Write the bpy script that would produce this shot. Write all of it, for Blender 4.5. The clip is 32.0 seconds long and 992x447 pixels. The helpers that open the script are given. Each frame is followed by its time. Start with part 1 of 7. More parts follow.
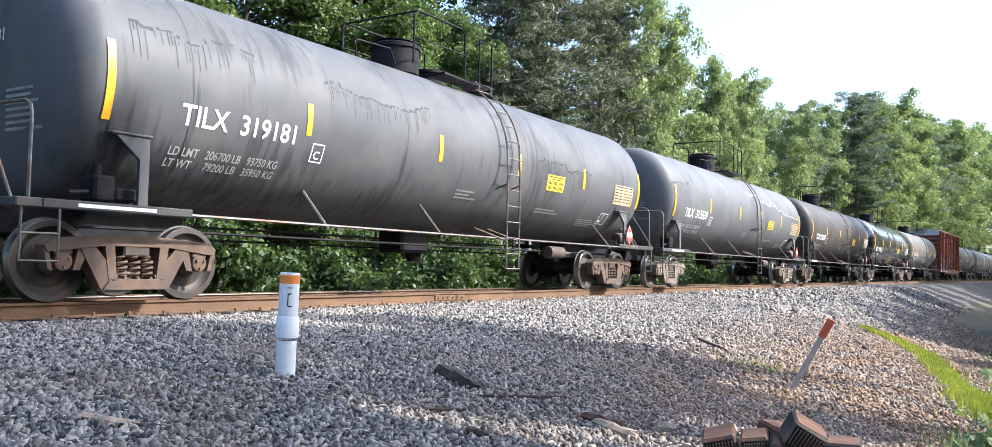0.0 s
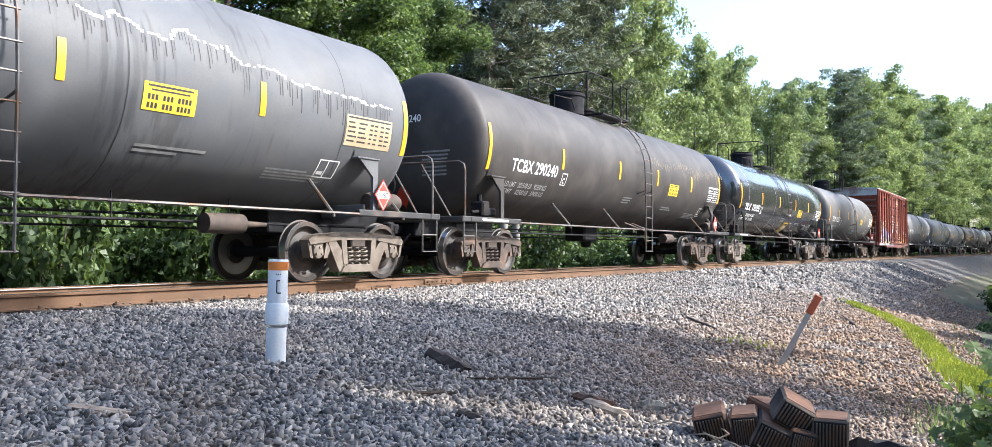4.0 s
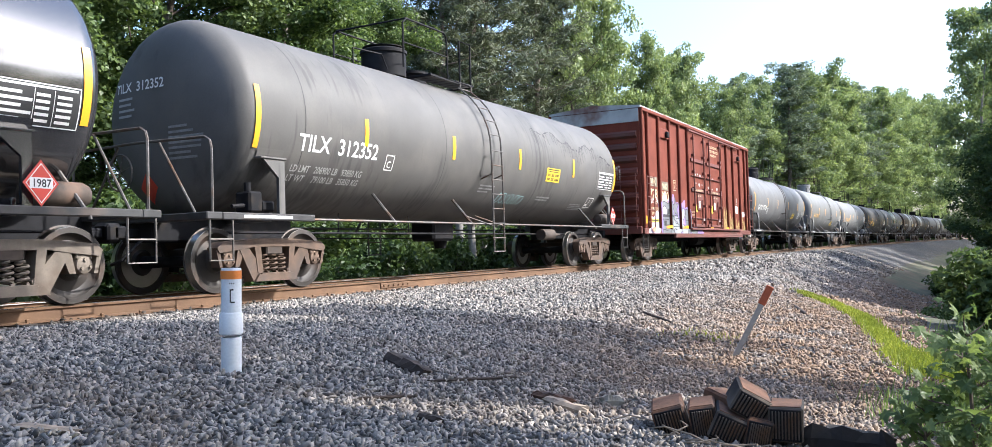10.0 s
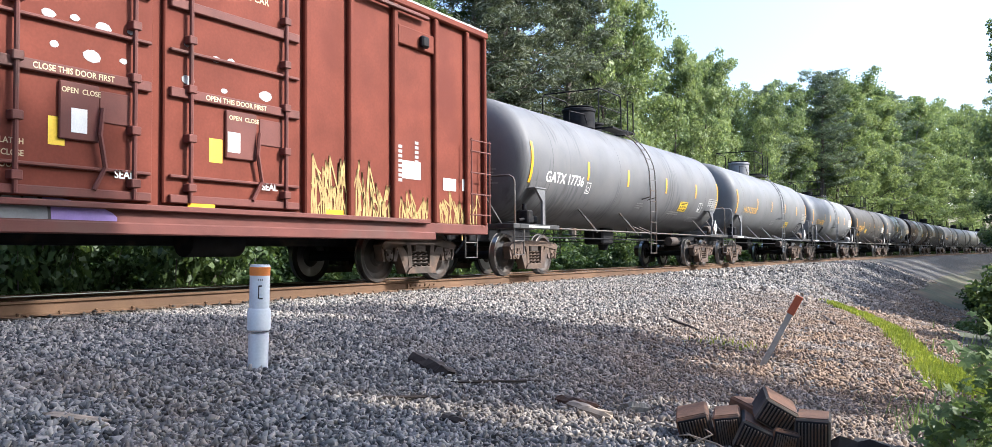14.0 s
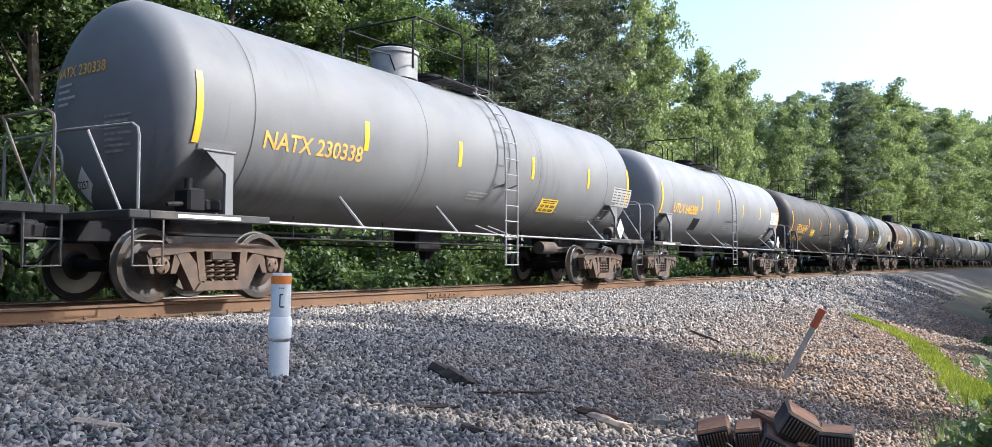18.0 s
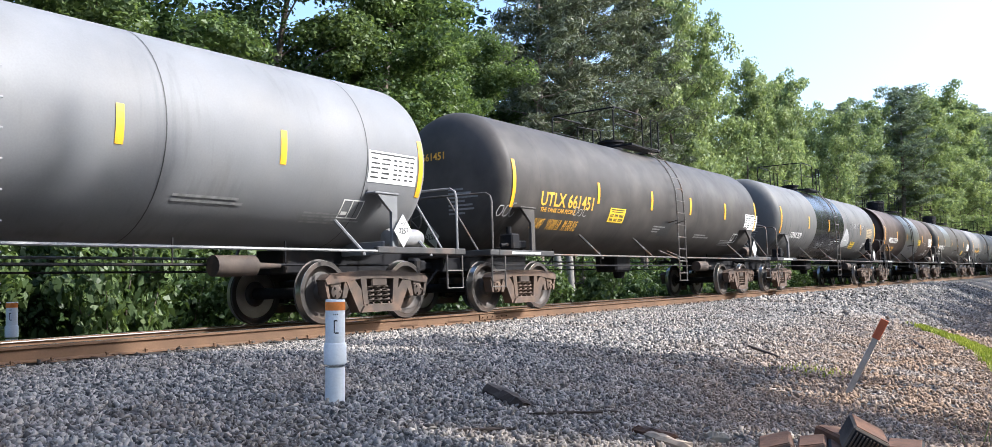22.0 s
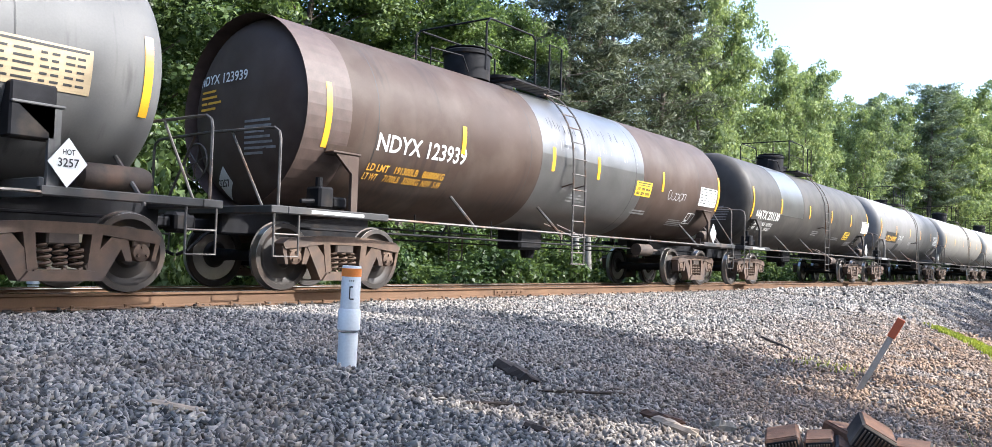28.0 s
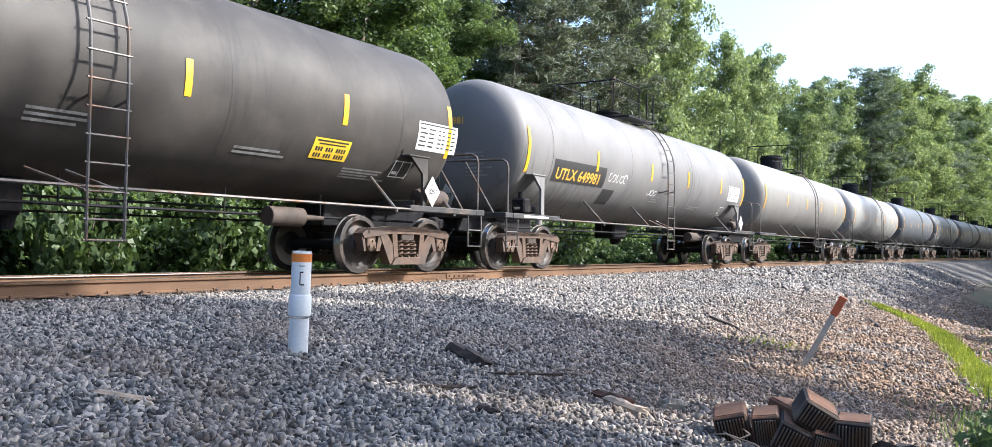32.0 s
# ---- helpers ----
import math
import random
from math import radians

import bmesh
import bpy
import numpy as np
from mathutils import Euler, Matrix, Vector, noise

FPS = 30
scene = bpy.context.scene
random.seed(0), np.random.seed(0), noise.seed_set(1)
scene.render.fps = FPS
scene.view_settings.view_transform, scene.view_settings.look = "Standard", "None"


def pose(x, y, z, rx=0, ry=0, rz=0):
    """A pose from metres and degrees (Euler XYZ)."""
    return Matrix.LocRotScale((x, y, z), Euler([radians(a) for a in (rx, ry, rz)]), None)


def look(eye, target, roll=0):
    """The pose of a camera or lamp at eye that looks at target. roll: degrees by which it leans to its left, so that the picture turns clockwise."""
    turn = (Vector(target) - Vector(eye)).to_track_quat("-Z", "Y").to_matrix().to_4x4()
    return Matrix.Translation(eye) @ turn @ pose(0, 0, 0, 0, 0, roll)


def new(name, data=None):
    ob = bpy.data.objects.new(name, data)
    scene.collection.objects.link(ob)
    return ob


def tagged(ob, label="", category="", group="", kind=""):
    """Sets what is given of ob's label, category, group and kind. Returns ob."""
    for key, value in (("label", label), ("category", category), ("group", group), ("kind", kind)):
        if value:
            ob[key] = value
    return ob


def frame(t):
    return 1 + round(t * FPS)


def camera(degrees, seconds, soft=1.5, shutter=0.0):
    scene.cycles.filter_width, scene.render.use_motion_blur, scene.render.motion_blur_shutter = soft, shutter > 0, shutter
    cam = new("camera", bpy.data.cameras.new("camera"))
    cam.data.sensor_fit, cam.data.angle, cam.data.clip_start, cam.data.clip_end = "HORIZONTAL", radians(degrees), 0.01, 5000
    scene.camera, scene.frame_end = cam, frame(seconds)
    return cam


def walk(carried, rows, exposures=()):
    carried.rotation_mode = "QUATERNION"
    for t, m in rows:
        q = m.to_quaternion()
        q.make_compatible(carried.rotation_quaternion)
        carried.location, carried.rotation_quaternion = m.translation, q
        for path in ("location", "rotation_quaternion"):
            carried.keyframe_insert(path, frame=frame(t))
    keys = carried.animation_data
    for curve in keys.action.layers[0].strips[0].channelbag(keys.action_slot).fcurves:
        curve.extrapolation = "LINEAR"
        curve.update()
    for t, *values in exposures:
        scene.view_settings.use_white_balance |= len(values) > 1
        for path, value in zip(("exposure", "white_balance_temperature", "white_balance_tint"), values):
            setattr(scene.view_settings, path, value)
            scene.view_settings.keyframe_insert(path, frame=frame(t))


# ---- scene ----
cam = camera(60.48, 32.0, soft=0.4, shutter=0.0)
EYE = (10.02, 0.0, 0.493)
# seconds, yaw, pitch, roll of the hand-held camera; it stands still beside the track
PATH = [(0.0, 32.54, 2.909, -1.182), (0.5, 34.165, 1.845, -1.972), (1.0, 35.198, -0.398, -1.502),
        (1.5, 37.749, 0.17, -2.099), (2.0, 36.784, 2.182, 0.021), (2.5, 35.887, 2.763, -0.462),
        (3.0, 34.047, 1.773, 0.38), (3.5, 33.088, 1.864, -0.198), (4.0, 31.778, 1.759, -0.144),
        (4.5, 31.192, 2.022, -1.287), (6.5, 28.728, 1.382, 1.221), (7.0, 28.669, 2.165, 2.012),
        (7.5, 28.963, 2.537, 2.093), (8.0, 28.655, 2.081, 2.477), (8.5, 28.745, 1.805, 1.876),
        (9.0, 28.596, 2.022, 1.066), (9.5, 28.275, 2.065, 1.821), (10.0, 28.809, 1.775, 1.688),
        (10.5, 28.354, 1.651, 1.158), (11.0, 28.374, 2.126, 0.784), (11.5, 29.006, 2.095, 0.819),
        (12.0, 29.771, 2.187, 0.971), (12.5, 30.227, 2.241, 0.73), (13.0, 29.958, 2.497, 0.552),
        (13.5, 30.485, 2.046, 0.375), (14.0, 30.625, 1.98, 0.339), (14.5, 31.008, 1.685, 0.479),
        (16.5, 32.148, 1.991, -0.514), (17.0, 32.404, 2.781, -0.431), (17.5, 32.478, 2.65, 0.12),
        (18.0, 31.992, 2.67, -0.071), (18.5, 31.98, 2.589, 0.39), (19.0, 32.028, 2.872, 0.34),
        (19.5, 31.419, 2.866, 0.467), (20.0, 33.266, 3.841, 1.136), (20.5, 34.815, 3.474, 0.9),
        (21.0, 35.964, 3.35, 0.65), (21.5, 35.549, 3.02, 0.648), (22.0, 35.421, 4.104, 1.705),
        (22.5, 35.679, 3.932, 0.933), (23.0, 34.666, 2.984, 0.54), (23.5, 34.864, 2.693, 0.264),
        (24.0, 35.747, 4.924, 1.767), (24.5, 35.418, 2.972, -0.151), (26.5, 35.731, 2.868, -1.09),
        (27.0, 35.395, 2.893, -0.82), (27.5, 35.077, 3.012, -0.828), (28.0, 36.531, 2.463, -1.694),
        (28.5, 36.386, 2.494, -1.688), (29.0, 34.718, 2.484, -1.199), (29.5, 34.184, 2.363, -0.798),
        (30.0, 32.896, 2.086, -0.498), (30.5, 32.191, 2.027, -0.74), (31.0, 31.78, 1.993, -0.734),
        (31.5, 32.085, 1.696, -1.012), (32.0, 33.288, 1.428, -1.1)]
# the phone camera's own exposure drifts a little along the shot
walk(cam, [(t, pose(*EYE, 90 + p, r, yw)) for t, yw, p, r in PATH],
     [(t, stops + 0.09, 5620, 9) for t, stops in ((0, 1.3), (2, 1.34), (4, 1.25), (8, 1.14), (13, 1.04), (16, 0.98), (21, 0.93), (24, 1.14), (27, 1.28), (30, 1.24), (32, 1.15))])

# ---- light ----
SUN = Vector((1.0, 0.55, 0.87)).normalized()
sun = new("sun", bpy.data.lights.new("sun", "SUN"))
sun.data.energy, sun.data.angle, sun.data.color = 4.3, radians(0.6), (1.0, 0.895, 0.76)
sun.matrix_world = look(SUN * 60, (0, 0, 0))
world = bpy.data.worlds.new("sky")
scene.world = world
world.use_nodes = True
wn = world.node_tree.nodes
sky = wn.new("ShaderNodeTexSky")
sky.sky_type, sky.sun_disc = "NISHITA", False
sky.sun_elevation = math.asin(SUN.z)
sky.sun_rotation = math.atan2(SUN.x, SUN.y)
sky.air_density, sky.dust_density, sky.ozone_density = 1.0, 4.0, 1.5
wn["Background"].inputs["Strength"].default_value = 0.21
world.node_tree.links.new(sky.outputs[0], wn["Background"].inputs[0])


# ---- materials ----
def nodes_of(name):
    m = bpy.data.materials.new(name)
    m.use_nodes = True
    nt = m.node_tree
    return m, nt, nt.nodes["Principled BSDF"]


def noise_of(nt, scale, detail=4.0, stretch=None, space="Object"):
    tc = nt.nodes.new("ShaderNodeTexCoord")
    mp = nt.nodes.new("ShaderNodeMapping")
    if stretch:
        mp.inputs["Scale"].default_value = stretch
    nz = nt.nodes.new("ShaderNodeTexNoise")
    nz.inputs["Scale"].default_value, nz.inputs["Detail"].default_value = scale, detail
    nt.links.new(tc.outputs[space], mp.inputs[0])
    nt.links.new(mp.outputs[0], nz.inputs["Vector"])
    return nz.outputs["Fac"]


def ramp_of(nt, fac, stops):
    r = nt.nodes.new("ShaderNodeValToRGB")
    e = r.color_ramp.elements
    while len(e) < len(stops):
        e.new(0.5)
    for el, (pos, col) in zip(e, stops):
        el.position, el.color = pos, (*col, 1) if len(col) == 3 else col
    nt.links.new(fac, r.inputs[0])
    return r.outputs[0]


def blend(nt, fac, a, b, mode="MIX"):
    n = nt.nodes.new("ShaderNodeMix")
    n.data_type, n.blend_type = "RGBA", mode
    for sock, v in ((n.inputs[0], fac), (n.inputs[6], a), (n.inputs[7], b)):
        if isinstance(v, (int, float)):
            sock.default_value = v
        elif isinstance(v, tuple):
            sock.default_value = (*v, 1)
        else:
            nt.links.new(v, sock)
    return n.outputs[2]


def bump_of(nt, bsdf, height, strength, dist=0.01):
    b = nt.nodes.new("ShaderNodeBump")
    b.inputs["Strength"].default_value, b.inputs["Distance"].default_value = strength, dist
    nt.links.new(height, b.inputs["Height"])
    nt.links.new(b.outputs[0], bsdf.inputs["Normal"])


def tint(c, k):
    return tuple(min(1.0, v * k) for v in c)


def mat(name, col, rough=0.6, metal=0.0, var=0.2, scale=6.0, bump=0.15, fine=60.0, dirt=None, amount=0.5, gloss=0.5):
    """Paint, metal or wood with broad stains, fine grain and a little relief."""
    m, nt, b = nodes_of(name)
    broad, grain = noise_of(nt, scale, 5.0), noise_of(nt, fine, 3.0)
    c = ramp_of(nt, broad, [(0.3, tint(col, 1 - var)), (0.7, tint(col, 1 + var))])
    g = ramp_of(nt, grain, [(0.3, (0.86, 0.86, 0.86)), (0.7, (1.0, 1.0, 1.0))])
    c = blend(nt, 0.8, c, g, "MULTIPLY")
    if dirt:
        mask = ramp_of(nt, noise_of(nt, scale * 0.45, 8.0), [(0.62 - 0.3 * amount, (0, 0, 0)), (0.75 - 0.2 * amount, (1, 1, 1))])
        c = blend(nt, mask, c, dirt)
    nt.links.new(c, b.inputs["Base Color"])
    b.inputs["Roughness"].default_value, b.inputs["Metallic"].default_value = rough, metal
    b.inputs["Specular IOR Level"].default_value = gloss
    bump_of(nt, b, grain, bump, 0.004)
    return m


def tank_paint(name, col, rough=0.45, streak=(0.02, 0.02, 0.022), amount=0.3, dust=(0.3, 0.27, 0.23), dusty=0.15, gloss=0.2, ior=1.5):
    """Tank paint with streaks that run down the shell, rub marks and road dust."""
    m, nt, b = nodes_of(name)
    broad = noise_of(nt, 0.9, 5.0)
    c = ramp_of(nt, broad, [(0.3, tint(col, 0.86)), (0.7, tint(col, 1.1))])
    runs = noise_of(nt, 1.0, 6.0, (3.0, 9.0, 0.7))
    patch = noise_of(nt, 0.55, 2.0)
    mul = nt.nodes.new("ShaderNodeMath")
    mul.operation = "MULTIPLY"
    nt.links.new(runs, mul.inputs[0])
    nt.links.new(patch, mul.inputs[1])
    mask = ramp_of(nt, mul.outputs[0], [(0.34 - 0.1 * amount, (0, 0, 0)), (0.42 - 0.1 * amount, (amount, amount, amount))])
    c = blend(nt, mask, c, streak)
    film = ramp_of(nt, noise_of(nt, 1.6, 7.0), [(0.45, (0, 0, 0)), (0.8, (dusty, dusty, dusty))])
    c = blend(nt, film, c, dust)
    grain = noise_of(nt, 45.0, 3.0)
    c = blend(nt, 0.5, c, ramp_of(nt, grain, [(0.3, (0.85, 0.85, 0.85)), (0.7, (1, 1, 1))]), "MULTIPLY")
    nt.links.new(c, b.inputs["Base Color"])
    rr = ramp_of(nt, noise_of(nt, 2.2, 5.0), [(0.3, (rough * 0.95,) * 3), (0.7, (min(1, rough * 1.1),) * 3)])
    nt.links.new(rr, b.inputs["Roughness"])
    b.inputs["Specular IOR Level"].default_value, b.inputs["IOR"].default_value = gloss, ior
    bump_of(nt, b, noise_of(nt, 1.6, 1.0), 0.02, 0.02)
    return m


def leaf_mat(name, dark, light, trans=0.45):
    m = bpy.data.materials.new(name)
    m.use_nodes = True
    nt = m.node_tree
    nt.nodes.remove(nt.nodes["Principled BSDF"])
    geo = nt.nodes.new("ShaderNodeNewGeometry")
    c = ramp_of(nt, geo.outputs["Random Per Island"], [(0.0, dark), (1.0, light)])
    c2 = blend(nt, 0.75, c, ramp_of(nt, noise_of(nt, 0.45, 3.0), [(0.35, (0.6, 0.68, 0.62)), (0.65, (1.0, 1.0, 0.9))]), "MULTIPLY")
    d, t, g, m1, m2 = [nt.nodes.new("ShaderNode" + k) for k in ("BsdfDiffuse", "BsdfTranslucent", "BsdfGlossy", "MixShader", "MixShader")]
    g.inputs["Roughness"].default_value = 0.45
    m1.inputs[0].default_value, m2.inputs[0].default_value = trans, 0.02
    nt.links.new(c2, d.inputs[0])
    nt.links.new(blend(nt, 1.0, c2, (1.0, 1.0, 0.6), "MULTIPLY"), t.inputs[0])
    for a, bb, i in ((d, m1, 1), (t, m1, 2), (m1, m2, 1), (g, m2, 2)):
        nt.links.new(a.outputs[0], bb.inputs[i])
    nt.links.new(m2.outputs[0], nt.nodes["Material Output"].inputs[0])
    return m


def stone_mat(name, stops, rough=0.9):
    m, nt, b = nodes_of(name)
    geo = nt.nodes.new("ShaderNodeNewGeometry")
    c = ramp_of(nt, geo.outputs["Random Per Island"], stops)
    c = blend(nt, 0.7, c, ramp_of(nt, noise_of(nt, 90.0, 4.0), [(0.3, (0.72, 0.72, 0.72)), (0.7, (1, 1, 1))]), "MULTIPLY")
    rust = ramp_of(nt, noise_of(nt, 0.8, 6.0), [(0.5, (0, 0, 0)), (0.72, (0.45, 0.45, 0.45))])
    c = blend(nt, rust, c, (0.17, 0.12, 0.08))
    # brown soil worked in among the stones on the outer pad
    tc, sep, mr = [nt.nodes.new("ShaderNode" + k) for k in ("TexCoord", "SeparateXYZ", "MapRange")]
    nt.links.new(tc.outputs["Object"], sep.inputs[0])
    nt.links.new(sep.outputs[0], mr.inputs[0])
    mr.inputs[1].default_value, mr.inputs[2].default_value, mr.inputs[4].default_value = 4.6, 7.6, 0.85
    along = nt.nodes.new("ShaderNodeMapRange")
    nt.links.new(sep.outputs[1], along.inputs[0])
    along.inputs[1].default_value, along.inputs[2].default_value = 4.5, 9.0
    soil = blend(nt, 1.0, blend(nt, 1.0, mr.outputs[0], along.outputs[0], "MULTIPLY"), ramp_of(nt, noise_of(nt, 1.7, 6.0), [(0.32, (0.25, 0.25, 0.25)), (0.55, (1, 1, 1))]), "MULTIPLY")
    c = blend(nt, soil, c, (0.23, 0.145, 0.085))
    nt.links.new(c, b.inputs["Base Color"])
    b.inputs["Roughness"].default_value = rough
    return m


def ground_mat(name):
    """Crushed stone seen from some way off: cells with dark joints, worn earth between."""
    m, nt, b = nodes_of(name)
    tc = nt.nodes.new("ShaderNodeTexCoord")
    vo = nt.nodes.new("ShaderNodeTexVoronoi")
    vo.inputs["Scale"].default_value = 21.0
    nt.links.new(tc.outputs["Object"], vo.inputs["Vector"])
    sep = nt.nodes.new("ShaderNodeSeparateColor")
    nt.links.new(vo.outputs["Color"], sep.inputs[0])
    c = ramp_of(nt, sep.outputs[0], [(0.0, (0.04, 0.038, 0.037)), (0.5, (0.095, 0.09, 0.085)), (0.85, (0.17, 0.16, 0.15)), (1.0, (0.27, 0.255, 0.235))])
    gap = ramp_of(nt, vo.outputs["Distance"], [(0.35, (1, 1, 1)), (0.75, (0.12, 0.115, 0.11))])
    c = blend(nt, 1.0, c, gap, "MULTIPLY")
    earth = ramp_of(nt, noise_of(nt, 0.55, 6.0), [(0.5, (0, 0, 0)), (0.7, (0.6, 0.6, 0.6))])
    c = blend(nt, earth, c, (0.11, 0.082, 0.058))
    nt.links.new(c, b.inputs["Base Color"])
    b.inputs["Roughness"].default_value = 0.95
    inv = nt.nodes.new("ShaderNodeMath")
    inv.operation = "SUBTRACT"
    inv.inputs[0].default_value = 1.0
    nt.links.new(vo.outputs["Distance"], inv.inputs[1])
    bump_of(nt, b, inv.outputs[0], 0.9, 0.03)
    return m


M = {
    "ground": ground_mat("crushed_stone"),
    "stone": stone_mat("ballast_stone", [(0.0, (0.03, 0.03, 0.03)), (0.3, (0.15, 0.145, 0.138)), (0.7, (0.3, 0.275, 0.243)), (1.0, (0.42, 0.375, 0.318))]),
    "oily": stone_mat("oily_ballast_stone", [(0.0, (0.02, 0.018, 0.016)), (0.5, (0.045, 0.04, 0.035)), (1.0, (0.1, 0.085, 0.07))]),
    "oily_bed": mat("oil_stained_track_bed", (0.03, 0.026, 0.022), 0.9, var=0.4, scale=3.0, bump=0.7, fine=22, dirt=(0.06, 0.045, 0.032)),
    "forest_floor": mat("forest_floor", (0.055, 0.06, 0.03), 0.95, var=0.5, scale=1.2, bump=0.6, fine=14, dirt=(0.09, 0.06, 0.035)),
    "rail": mat("rusted_rail", (0.13, 0.072, 0.036), 0.8, 0.0, var=0.25, scale=2.0, fine=50, dirt=(0.10, 0.055, 0.028), amount=0.3),
    "rail_head": mat("polished_rail_head", (0.55, 0.55, 0.56), 0.22, 1.0, var=0.06, scale=3, bump=0.02),
    "tie": mat("creosoted_tie", (0.018, 0.014, 0.012), 0.9, var=0.35, scale=3, bump=0.5, fine=30, dirt=(0.12, 0.095, 0.07)),
    "steel": mat("dull_steel", (0.13, 0.12, 0.11), 0.55, 0.6, var=0.3, dirt=(0.12, 0.07, 0.04), amount=0.4),
    "black": mat("black_steel", (0.012, 0.012, 0.014), 0.7, 0.0, var=0.3, dirt=(0.035, 0.028, 0.022), amount=0.2, gloss=0.15),
    "tread": mat("bright_wheel_tread", (0.5, 0.48, 0.46), 0.28, 1.0, var=0.1),
    "wheel": mat("dusty_wheel_plate", (0.036, 0.03, 0.026), 0.6, 0.1, var=0.3, scale=4, dirt=(0.07, 0.046, 0.032), amount=0.3),
    "frame_rust": mat("rusty_cast_truck", (0.1, 0.064, 0.042), 0.8, 0.0, var=0.35, scale=5, dirt=(0.07, 0.05, 0.04), amount=0.4),
    "frame_grey": mat("dusty_cast_truck", (0.16, 0.132, 0.104), 0.8, 0.0, var=0.3, scale=5, dirt=(0.10, 0.075, 0.055), amount=0.35),
    "frame_dark": mat("dark_cast_truck", (0.06, 0.044, 0.034), 0.8, 0.0, var=0.35, scale=5, dirt=(0.12, 0.075, 0.05), amount=0.3),
    "pipe": mat("white_plastic_pipe", (0.74, 0.77, 0.79), 0.4, var=0.05, bump=0.02, dirt=(0.5, 0.47, 0.42), amount=0.12),
    "orange": mat("orange_tape", (0.78, 0.24, 0.04), 0.5, var=0.12),
    "bark": mat("bark", (0.11, 0.085, 0.065), 0.95, var=0.35, scale=5, bump=0.8, fine=22, dirt=(0.17, 0.155, 0.135), amount=0.4),
    "pale_bark": mat("pale_bark", (0.24, 0.225, 0.2), 0.95, var=0.3, scale=5, bump=0.6, fine=22),
    "leaf": leaf_mat("broad_leaves", (0.06, 0.096, 0.04), (0.17, 0.225, 0.09), 0.45),
    "leaf_b": leaf_mat("bright_leaves", (0.095, 0.145, 0.055), (0.27, 0.335, 0.135), 0.5),
    "leaf_n": leaf_mat("mixed_leaves", (0.06, 0.1, 0.038), (0.19, 0.25, 0.095), 0.48),
    # paler far copies of leaf and needle: distance haze put into the colour
    "leaf_haze": leaf_mat("hazed_far_leaves", (0.17, 0.22, 0.115), (0.36, 0.42, 0.215), 0.45),
    "needle_haze": leaf_mat("hazed_far_needles", (0.13, 0.165, 0.125), (0.26, 0.3, 0.225), 0.3),
    # darkened leaf tone: shade inside the wood is part of the colour
    "leaf_d": leaf_mat("shade_dark_leaves", (0.035, 0.062, 0.024), (0.09, 0.135, 0.05), 0.35),
    "needle": leaf_mat("pine_needles", (0.075, 0.09, 0.066), (0.185, 0.2, 0.15), 0.3),
    "grass": leaf_mat("grass_blades", (0.2, 0.25, 0.035), (0.42, 0.44, 0.08), 0.45),
    "yellow": mat("yellow_reflector", (0.84, 0.42, 0.02), 0.35, var=0.06, bump=0.02),
    "decal_yellow": mat("yellow_decal", (0.84, 0.57, 0.03), 0.5, var=0.06, bump=0.02),
    "white": mat("white_lettering", (0.78, 0.78, 0.75), 0.55, var=0.08, bump=0.02),
    "grey_letter": mat("faded_lettering", (0.36, 0.36, 0.35), 0.6, var=0.15, bump=0.02),
    "faded_gold": mat("faded_yellow_lettering", (0.62, 0.36, 0.08), 0.6, var=0.2, scale=8, bump=0.02),
    "gold": mat("yellow_lettering", (0.74, 0.40, 0.04), 0.55, var=0.1, bump=0.02),
    "ink": mat("dark_print", (0.03, 0.03, 0.03), 0.6, var=0.1),
    "red": mat("red_print", (0.55, 0.05, 0.03), 0.5, var=0.1),
    "old_wood": mat("weathered_wood", (0.30, 0.235, 0.17), 0.9, var=0.3, scale=7, bump=0.5, fine=40),
    "cut_wood": mat("cut_tie_wood", (0.13, 0.062, 0.032), 0.9, var=0.35, scale=9, bump=0.5, fine=45, dirt=(0.035, 0.024, 0.018), amount=0.45),
    "red_paint": mat("orange_red_paint", (0.5, 0.12, 0.05), 0.6, var=0.15),
}


# ---- geometry helpers ----
def join(*shapes):
    vs, fs = [], []
    for v, f in shapes:
        n = len(vs)
        vs += [tuple(p) for p in v]
        fs += [tuple(i + n for i in q) for q in f]
    return vs, fs


def moved(shape, m):
    return [tuple(m @ Vector(p)) for p in shape[0]], shape[1]


